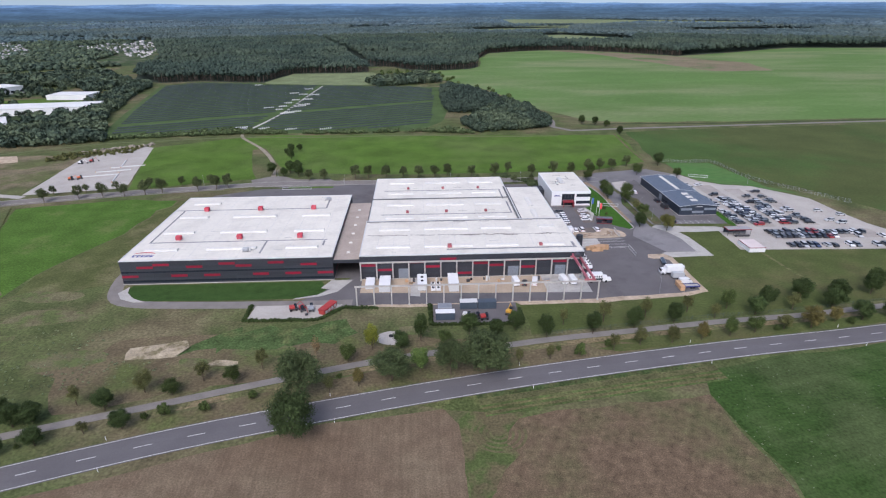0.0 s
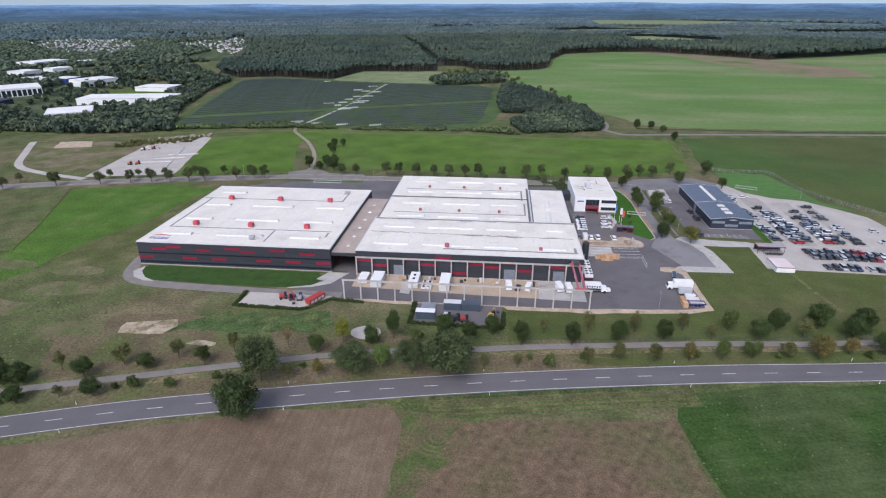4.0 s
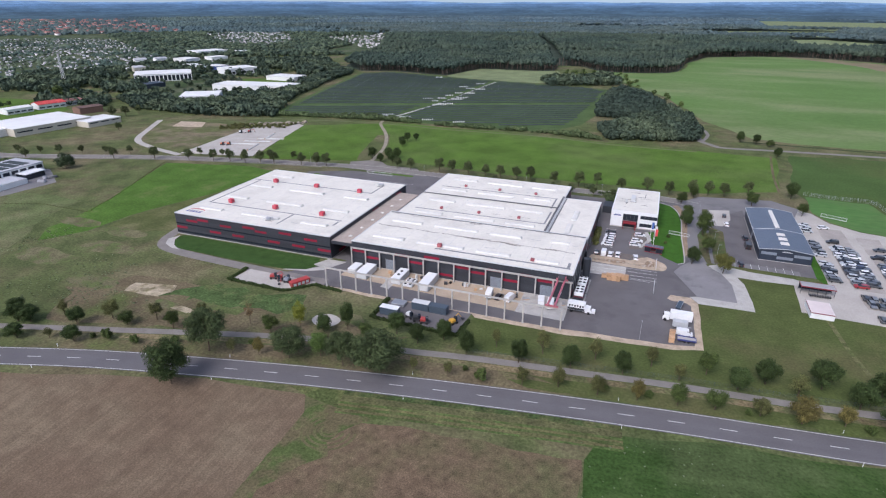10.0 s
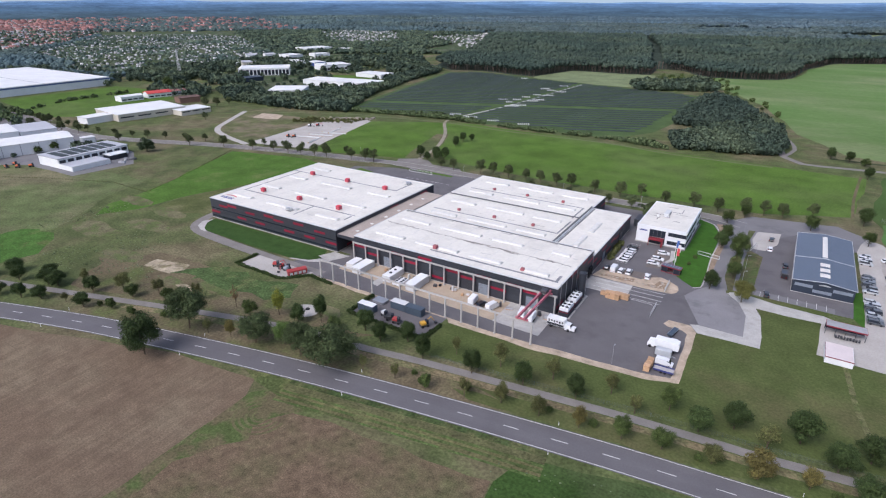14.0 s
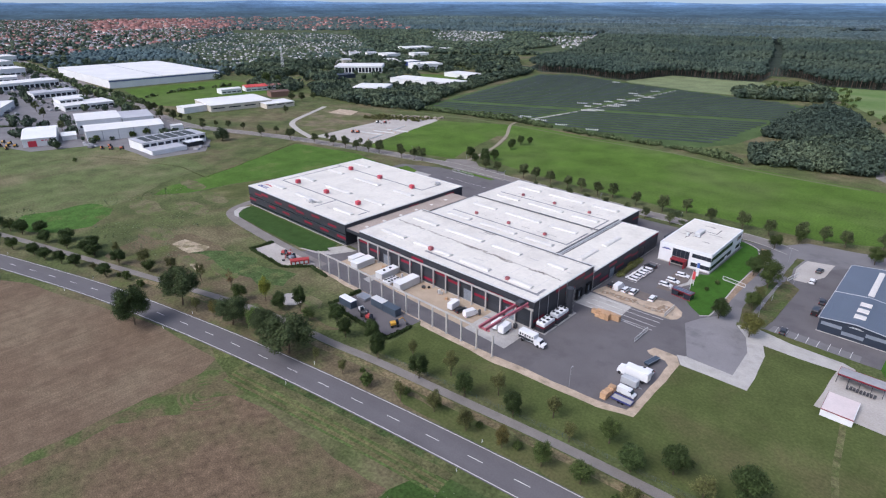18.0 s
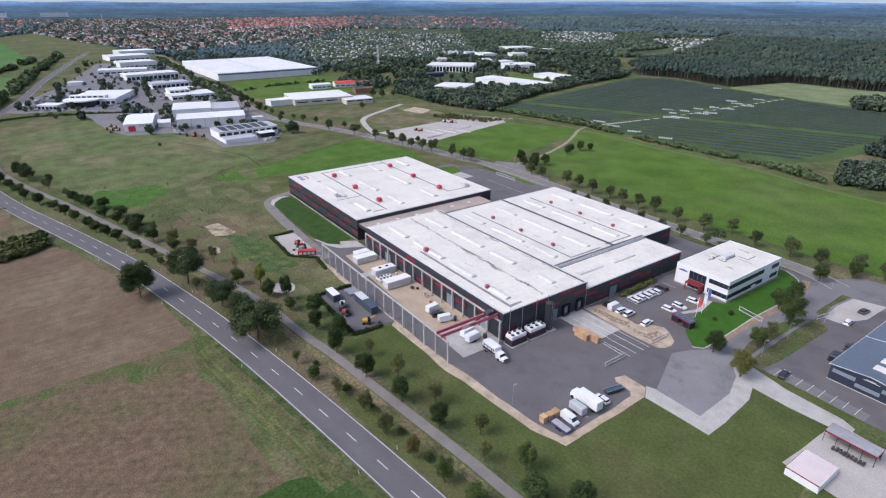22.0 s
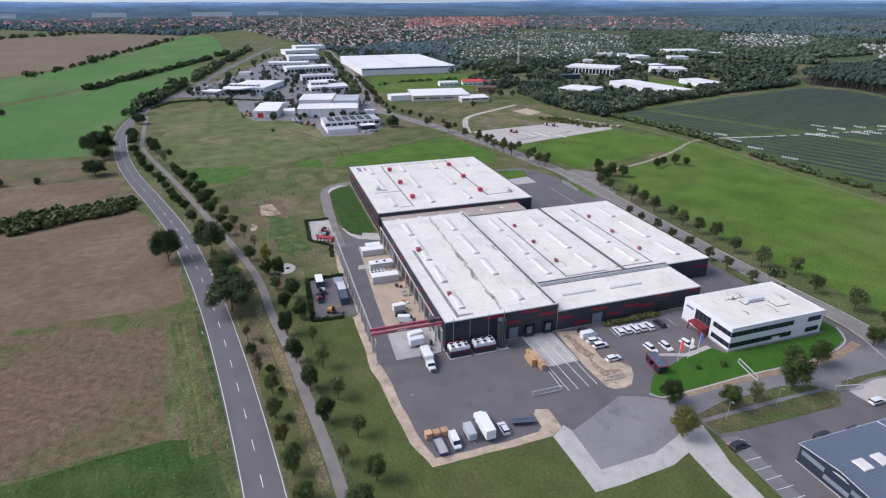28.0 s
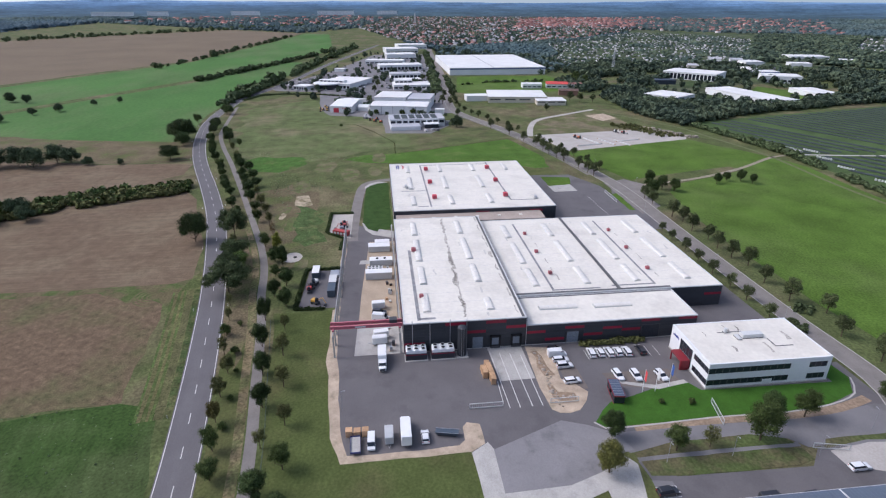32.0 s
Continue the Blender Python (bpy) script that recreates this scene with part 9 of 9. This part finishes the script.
# foundation strips on the far gravel lot
for k, (x, y, a) in enumerate(((-180, 345, 15), (-176, 355, 15), (-172, 365, 15), (-168, 340, 105), (-178, 372, 105))):
    t = thing("formwork", "pale wooden formwork on a building site", "formwork", pose(x, y, 0.06, 0, 0, a))
    part("board", Mesh().box(-10, -0.3, 0, 10, 0.3, 0.5), M_OFFWHITE, t)
    for u in (-10.05, 9.95):
        part("stake", Mesh().box(u - 0.1, -0.4, 0, u + 0.1, 0.4, 0.8), M_WOOD, t)

# goods along the gates of the hall
for x, c, w, h in ((6.6, M_WOOD, 1.2, 0.9), (8.2, M_EARTH, 1.4, 0.7), (9.2, M_FRAME, 0.8, 1.8), (17.6, M_OFFWHITE, 0.7, 1.6), (19.4, M_FRAME, 0.9, 0.9), (29.3, M_FRAME, 1.3, 1.1), (30.6, M_RUBBER, 0.8, 0.8), (35.3, M_FRAME, 0.6, 1.0), (36.3, M_OFFWHITE, 0.8, 1.9), (37.2, M_OFFWHITE, 0.5, 1.2), (40.6, M_WOOD, 1.0, 0.8), (42.3, M_OFFWHITE, 1.2, 0.6), (58.6, M_GALV, 2.4, 0.5), (55.4, M_FRAME, 0.8, 1.9), (68.6, M_FRAME, 1.2, 1.6), (71.2, M_GALV, 1.0, 1.4)):
    t = thing("stored_goods", "stored goods on a pallet by the gates", "goods", pose(x, 193.6 + PR.uniform(-1, 1), 0.07, 0, 0, PR.uniform(-20, 20)))
    part("pallet", Mesh().box(-w / 2, -0.5, 0, w / 2, 0.5, 0.13), M_WOOD, t)
    part("load", Mesh().cbox(-w / 2 + 0.05, -0.4, 0.13, w / 2 - 0.05, 0.4, h, 0.05), c, t)

# ---- small structures ----
def shelter(name, label, m, L, D, h, roofm, posts=4, edge=M_DEEPRED):
    t = thing(name, label, "shelter", m)
    part("roof", Mesh().box(0, 0, h, L, D, h + 0.08), roofm, t)
    part("fascia", Mesh().box(-0.08, -0.08, h - 0.25, L + 0.08, 0, h + 0.12).box(-0.08, D, h - 0.25, L + 0.08, D + 0.08, h + 0.12).box(-0.08, 0, h - 0.25, 0, D, h + 0.12).box(L, 0, h - 0.25, L + 0.08, D, h + 0.12), edge, t, "red edge band")
    for k in range(posts):
        for y in (0.1, D - 0.1):
            part("post", Mesh().box(k * (L - 0.2) / (posts - 1), y - 0.06, 0, k * (L - 0.2) / (posts - 1) + 0.14, y + 0.06, h - 0.2), M_FRAME, t)
    part("back", Mesh().box(0.1, D - 0.05, 0.3, L - 0.1, D, h - 0.4), M_GLASS, t)
    return t


s1 = shelter("bicycle_shelter", "red framed bicycle shelter with glass roof", pose(94.4, 249.4, 0.07, 0, 0, -8), 7.0, 2.7, 2.4, mat("solar_glass_roof", (0.08, 0.1, 0.14), 0.3, var=0.1, scale=1.5, var2=0.1, scale2=5.0))
for x in (0.04, 6.9):
    part("side_panel", Mesh().box(x, 0.1, 0.2, x + 0.06, 2.6, 2.1), M_GLASS, s1, "dark glass side panel")
for x in (0.2, 4.5):
    part("front_panel", Mesh().box(x, 0.08, 0.2, x + 2.2, 0.14, 2.1), M_GLASS, s1, "dark glass front panel")
part("base_rail", Mesh().box(0, 0.02, 0, 7.0, 0.1, 0.25).box(0, 2.62, 0, 7.0, 2.7, 0.25), M_DEEPRED, s1, "red base rail")
for k in range(1, 7):
    part("glazing_bar", Mesh().box(k - 0.03, 0, 2.48, k + 0.03, 2.6, 2.53), M_GALV, s1)
shelter("trolley_shelter", "grey roofed shelter with a red band", pose(147.0, 230.9, 0.07), 10.4, 4.0, 2.9, M_GREYROOF, 5)
for k in range(9):
    b = thing("trolley", "dark trolley beside a shelter", "trolley", pose(149.8 + k * 0.75, 229.6 + PR.uniform(-0.2, 0.2), 0.07, 0, 0, PR.uniform(-8, 8)), "trolleys beside the shelter")
    part("basket", Mesh().cbox(-0.25, -0.6, 0.4, 0.25, 0.5, 0.95, 0.04), M_FRAME, b)
    part("handle", Mesh().tube((-0.25, 0.6, 1.0), (0.25, 0.6, 1.0), 0.03), M_GALV, b)
kiosk = thing("sales_container", "white flat container building with red edge", "container", pose(146.9, 213.2, 0.07) @ Matrix.Diagonal((0.94, 0.96, 0.78, 1)))
part("body", Mesh().cbox(0, 0, 0, 7.2, 9.4, 2.5, 0.05), M_WHITE, kiosk)
part("roof", Mesh().box(0.15, 0.15, 2.5, 7.05, 9.25, 2.58), mat("pinkish_roof", (0.6, 0.52, 0.5), 0.7, var=0.05, scale=0.3, var2=0.04, scale2=2.0), kiosk, "pinkish pale roof")
part("red_edge", Mesh().box(0, -0.06, 2.3, 7.2, 0, 2.62).box(-0.06, 0, 2.3, 0, 9.4, 2.62), M_DEEPRED, kiosk, "red edge band")


def sliding_gate(x, y, turn, L, label):
    t = thing("sliding_gate", label, "gate", pose(x, y, 0.06, 0, 0, turn))
    part("frame", Mesh().box(0, -0.05, 0.15, L, 0.05, 0.35).box(0, -0.06, 1.48, L, 0.06, 1.62).box(0, -0.06, 0.15, 0.14, 0.06, 1.6).box(L - 0.14, -0.06, 0.15, L, 0.06, 1.6), M_OFFWHITE, t)
    for k in range(int(L / 0.5)):
        part("bar", Mesh().box(0.25 + k * 0.5, -0.02, 0.3, 0.29 + k * 0.5, 0.02, 1.55), M_GALV, t)
    return t


sliding_gate(103.6, 273.2, -11, 8.4, "galvanised sliding gate across the office lawn edge")
sliding_gate(99.2, 212.0, 90, 8.6, "galvanised sliding gate on the yard")
sliding_gate(170.6, 321.6, -22, 10.5, "galvanised sliding gate of the car park")
sliding_gate(99.4, 232.6, 90, 7.4, "galvanised sliding gate by the planting island")
sliding_gate(121.2, 287.5, 78, 8.0, "galvanised sliding gate of the workshop plot")
sliding_gate(-63.5, 310.2, 0, 16, "long galvanised gate at the rear entrance")
for x0, y0, x1, y1 in ((75, 221.7, 100, 222.2), (76, 224.4, 100, 224.8), (76.6, 227.3, 100, 228.0), (77.6, 230.2, 100, 230.6), (89, 221.2, 98, 220.9)):
    L, a = math.dist((x0, y0), (x1, y1)), math.degrees(math.atan2(y1 - y0, x1 - x0))
    ln = solid("bay_line", Mesh().box(0, -0.09, 0, L, 0.09, 0.006), M_LINE, "white painted loading bay line", "road marking", "structure")
    ln.matrix_world = pose(x0, y0, 0.1, 0, 0, a)
for k in range(9):
    ln = solid("bay_line", Mesh().box(-2.4, -0.06, 0, 2.4, 0.06, 0.006), M_LINE, "white parking bay line", "road marking", "structure")
    ln.matrix_world = pose(79.6, 249.1 + 2.62 * k, 0.056)
for k in range(8):
    ln = solid("bay_line", Mesh().box(-0.06, 0, 0, 0.06, 4.4, 0.006), M_LINE, "white parking bay line", "road marking", "structure")
    ln.matrix_world = pose(128 + 2.8 * k, 246.8, 0.078)
solid("parking_strip", patch([(88.6, 250.2), (88.6, 269), (94, 270), (97.0, 262), (94.6, 254), (93.6, 251.2)], 0.064, 0, 4, 0.05), mat("brown_pavers", (0.16, 0.135, 0.12), 0.9, var=0.1, scale=0.4, var2=0.12, scale2=4.0), "brown paved parking strip", "parking", "structure")
solid("parking_strip", patch([(76.6, 239.8), (77, 243.4), (86.5, 244.2), (94.5, 244.4), (95.5, 241.6), (91.2, 239.2)], 0.06, 0, 4, 0.05), mat("brown_pavers", (0.16, 0.135, 0.12)), "brown paved parking strip", "parking", "structure")
solid("lawn_kerb", patch([(93.2, 252.6), (97, 262.6), (95.2, 271.6), (93.8, 271), (95.2, 262.4), (92.2, 253)], 0.1, 0, 4, 0.09), M_CONC, "pale kerb of the office lawn", "kerb", "structure")

for x, y, c in ((97.8, 257.6, (0.6, 0.08, 0.08)), (97.6, 261.2, (0.65, 0.65, 0.65)), (96.2, 265.6, (0.06, 0.12, 0.35))):
    t = thing("flagpole", "white flagpole with a hanging banner flag", "flagpole", pose(x, y, 0.08), "flags by the office")
    part("pole", Mesh().cyl(0, 0, 0, 7.2, 0.08, 0.05, 8), M_WHITE, t)
    wave = Mesh()
    pts = [(0.08 + 0.19 * k, 0.1 * math.sin(k * 1.3)) for k in range(6)]
    for (xa, ya), (xb, yb) in zip(pts, pts[1:]):
        wave.add([(xa, ya, 4.0), (xb, yb, 3.9), (xb, yb, 7.0), (xa, ya, 7.0), (xa, ya + 0.02, 4.0), (xb, yb + 0.02, 3.9), (xb, yb + 0.02, 7.0), (xa, ya + 0.02, 7.0)], [(0, 1, 2, 3), (7, 6, 5, 4), (2, 6, 7, 3), (0, 4, 5, 1)])
    part("flag", wave, mat("flag_cloth_%d" % int(c[0] * 100), c, 0.8, var=0.05, scale=1.0, var2=0.05, scale2=5.0), t, "cloth banner")


def lamp(x, y, turn, h=5.8):
    t = thing("street_lamp", "slim grey lamp post with a flat head", "street lamp", pose(x, y, 0.05, 0, 0, turn), "lamp posts of the site")
    part("post", Mesh().cyl(0, 0, 0, h, 0.06, 0.04, 8), M_GREYROOF, t)
    part("arm", Mesh().tube((0, 0, h), (0.7, 0, h + 0.1), 0.04), M_GALV, t)
    part("head", Mesh().cbox(0.5, -0.15, h + 0.05, 1.0, 0.15, h + 0.17, 0.03), M_GREYROOF, t)


for x, y, a in ((96.2, 180.6, 90), (121.6, 252.5, 0), (121.4, 268.0, 0), (123.4, 287.5, 0), (117, 306, 180), (-70, 330, 0), (-110, 321.8, -80), (-30, 316.6, 90), (30, 316.6, 90), (70, 316.8, 90), (197, 305, 200)):
    lamp(x, y, a)


# fenced green corner beyond the car park
field("green_corner", [(169.5, 352), (185, 351), (198, 350.5), (202.5, 320), (205, 300), (216, 287), (206.6, 291.6), (197.4, 302.4), (183.4, 306), (172.6, 314), (168.2, 325), (168.5, 338)], M_FARFIELD, "bright green grass corner inside a fence", 0.043, 0.8, 6, "lawn")
corner = thing("fence", "grey wire mesh fence round a green corner", "fence", pose(0, 0, 0))
cp_ = Mesh().box(-0.05, -0.05, 0, 0.05, 0.05, 2.0).data("post", M_GALV)
cw = Mesh()
cl = smooth_line([(169.4, 356), (180, 352.4), (198.4, 351.6), (201.4, 336), (203, 318), (212, 300), (232, 270)], 3.0)
for a, b in zip(cl, cl[1:]):
    part("post", cp_, M_GALV, corner).location = (a.x, a.y, 0)
    for z in (0.1, 0.5, 0.9, 1.3, 1.6, 1.9):
        cw.tube((a.x, a.y, z), (b.x, b.y, z), 0.02, n=4)
part("wire", cw, M_GALV, corner)
# wire fence north of the cycle path, delineator posts on the road
fence = thing("fence", "low green wire fence along the cycle path", "fence", pose(0, 0, 0))
fl_line = [q for q in offset_line(BIKE, -2.9) if 44 < q.x < 175]
post = Mesh().box(-0.04, -0.04, 0, 0.04, 0.04, 1.25).data("post", M_MESH)
wire = Mesh()
for a, b in zip(fl_line, fl_line[1:]):
    o = part("post", post, M_GALV, fence)
    o.location = (a.x, a.y, 0)
    for z in (0.1, 0.3, 0.5, 0.7, 0.9, 1.1, 1.2):
        wire.tube((a.x, a.y, z), (b.x, b.y, z), 0.012, n=4)
part("wire", wire, M_MESH, fence)
dp = Mesh().box(-0.06, -0.05, 0, 0.06, 0.05, 1.0).data("post", M_WHITE)
db = Mesh().box(-0.065, -0.055, 0.7, 0.065, 0.055, 0.85).data("band", M_RUBBER)
for d in (5.3, -5.3):
    off = offset_line(ROAD, d)
    run = 40.0
    for a, b in zip(off, off[1:]):
        run += (b - a).length
        if run > 50 and -300 < a.x < 300:
            run = 0.0
            t = thing("delineator", "white roadside marker post with black band", "marker post", pose(a.x, a.y, 0), "marker posts along the road")
            part("post", dp, M_WHITE, t)
            part("band", db, M_RUBBER, t, "black band")
ring = [(2.2 + 4.7 * math.cos(radians(a)), 156.6 + 3.9 * math.sin(radians(a))) for a in range(0, 360, 20)]
solid("sand_pit", patch(ring, 0.08, 0.2, 1.5, 0.06), M_LOT, "pale round gravel patch in the meadow", "gravel", "structure")
part_pit = thing("manhole", "dark round shaft cover on a gravel patch", "manhole", pose(2.2, 157.6, 0.08))
part("cover", Mesh().cyl(0, 0, 0, 0.25, 0.75, 0.7, 14), M_RUBBER, part_pit)
for pts in ([(-96, 284), (-92.5, 300.5), (-80, 297), (-78, 284)], [(-60, 312.6), (-36, 312.4), (-36, 315.2), (-62, 316)]):
    solid("green_island", patch(pts, 0.08, 0.3, 3, 0.07), M_GRASS, "green traffic island by the rear gate", "lawn", "structure")
solid("white_slab", patch([(-79, 283.5), (-80, 296.5), (-68, 296.8), (-67.6, 284)], 0.075, 0, 3, 0.06), M_CONC, "white concrete slab behind the hall", "slab", "structure")
solid("rear_yard", patch([(-100, 271), (-98, 302), (-75, 312), (-22, 314), (-22, 271)], 0.058, 0.2, 4, 0.05), M_ASPH, "dark asphalt yard behind the hall", "yard", "structure")
for k in range(9):
    o = solid("yard_mark", Mesh().box(-1.2, -0.08, 0, 1.2, 0.08, 0.012), M_LINE, "white dashed marking on the rear yard", "road marking", "structure")
    o.matrix_world = pose(-57 + k * 3.3, 299.2, 0.07)
# stones and spoil heaps
STONE = [dome(90 + s, ((0, 1.0), (0.35, 0.8)), 5, 0.6, 0.3) for s in range(4)]
x = np.concatenate([PR_np for PR_np in (rng.uniform(-220, -182, 90), rng.uniform(78, 101, 40))])
y = np.concatenate([rng.uniform(0, 8, 90) + 398 + (x[:90] + 220) * 0.62, np.where(x[90:] > 90, 235, 235.4) + rng.uniform(-0.7, 0.7, 40)])
s = np.concatenate([rng.uniform(0.8, 2.4, 90), rng.uniform(0.15, 0.45, 40)])
mass("stones", STONE, np.stack([x, y, np.full(len(x), 0.05)], 1), s, mat("pale_rubble", (0.3, 0.26, 0.21), 0.95, var=0.2, scale=0.5, var2=0.2, scale2=3.0, island=0.3), "pale rubble heaps and stones", "stones")
# sandy plot and spoil beside the machine lot
solid("sandy_plot", patch([(-274, 375), (-283, 394), (-261, 398), (-250, 380)], 0.07, 0.8, 4, 0.05), M_GRAVEL, "bare sandy rectangle on the rough plot", "bare ground", "structure")
x = rng.uniform(-232, -186, 150)
y = 378 + (x + 232) * 0.5 + rng.uniform(0, 17, 150)
mass("rubble_weeds", TUFTS, np.stack([x, y, np.full(150, 0.05)], 1), rng.uniform(0.8, 2.2, 150), L_OLIVE, "weeds and bushes on the rubble slope", "weeds")
for x, y, s in ((-318, 141, 0), (-325, 143, 25), (-322, 147, 60), (-331, 140, 10), (-334, 146, 100), (-342, 144, 40)):
    machine(x, y, s, M_YELLOW, "yellow site machine before a workshop", False)
for x, y, s in ((-273, 186, 0), (-268, 190, 45), (-276, 192, 20), (-263, 195, 80)):
    machine(x, y, s, M_ORANGE, "orange red lifting machine on a yard", False)
# rough weeds on the meadow and flowering weeds at the crop edge
def weeds(name, pts, spacing, size, material, label, keep=0.7):
    x, y = scatter(pts, spacing)
    k = rng.uniform(0, 1, len(x)) < keep
    return mass(name, TUFTS, np.stack([x[k], y[k], np.full(k.sum(), 0.02)], 1), size * rng.uniform(0.5, 1.2, k.sum()), material, label, "weeds", (0.5, 0.9))


weed_zone = [(-60, 154), (-48, 164), (-30, 166), (-14, 168), (-8, 160), (-26, 154), (-44, 153)]
M_FLOWER = leaf("pale_flowering_weed", (0.15, 0.185, 0.1))
weeds("flowering_weeds", [(84, 130), (98, 135), (112, 138.5), (122, 139), (112, 118), (100, 96), (90, 90), (88, 110)], 2.0, 0.36, M_FLOWER, "pale flowering weeds at the crop edge", 0.32)
weeds("flowering_weeds", [(100, 96), (112, 118), (150, 142), (180, 146), (150, 100), (120, 70)], 3.2, 0.34, M_FLOWER, "scattered pale flowering weeds in the crop", 0.25)
solid("weed_band", patch(weed_zone, 0.05, 3.0, 4), mat("weed_band", (0.066, 0.1, 0.034), 0.95, var=0.35, scale=0.25, var2=0.45, scale2=1.3, other=(0.1, 0.115, 0.045), mixscale=0.12, bump=0.3, sharp=(0.5, 0.66)), "rough green weeds in a band across the meadow", "weeds", "structure")
field("green_patch", [(-159, 113), (-146, 107.5), (-126, 119), (-119, 134), (-134, 141), (-152, 146), (-158, 128)], mat("green_band", (0.062, 0.125, 0.026), 0.95, var=0.25, scale=0.2, var2=0.3, scale2=1.3, other=(0.1, 0.118, 0.04), mixscale=0.08, bump=0.15, sharp=(0.52, 0.7)), "greener patch of the meadow", 0.05, 4.0, 6)
M_PALEWEED = leaf("pale_meadow_weed", (0.16, 0.185, 0.1))
for pts, keep in (([(-172, 118), (-156, 104), (-140, 103), (-144, 110), (-160, 121)], 0.5), ([(-122, 134), (-100, 131), (-70, 138), (-60, 146), (-85, 150), (-114, 147)], 0.4), ([(-158, 146), (-145, 148), (-138, 180), (-152, 190)], 0.3), ([(-110, 148), (-80, 152), (-84, 166), (-112, 172)], 0.22)):
    weeds("meadow_weeds", pts, 1.5, 0.55, M_PALEWEED, "pale flowering weeds on the meadow", keep)

# stones lying in the planting beds
SB = random.Random(12)
M_BEDSTONE = mat("bed_stone", (0.36, 0.31, 0.26), 0.9, var=0.2, scale=1.0, var2=0.2, scale2=6.0)
for x, y in ((77.4, 234.4), (78.8, 235.2), (80.6, 235.0), (82.2, 234.6), (83.6, 235.4), (85.4, 234.8), (86.4, 236.0), (87.4, 235.2), (92.8, 234.6), (94.2, 234.9), (95.6, 235.4), (96.8, 235.2), (97.2, 236.8), (97.6, 238.4), (97.2, 239.4), (98.0, 235.6), (95.0, 234.2)):
    r = SB.uniform(0.3, 0.6)
    t = solid("bed_stone", Mesh().cyl(0, 0, 0, 0.35 * r, r, 0.85 * r, 7).cyl(0, 0, 0.35 * r, 0.75 * r, 0.85 * r, 0.35 * r, 7), M_BEDSTONE, "pale brown boulder in a planting bed", "stone")
    t.matrix_world = pose(x, y, 0.12, 0, 0, SB.uniform(0, 360)) @ Matrix.Diagonal((1.3, SB.uniform(0.7, 1.0), 1, 1))
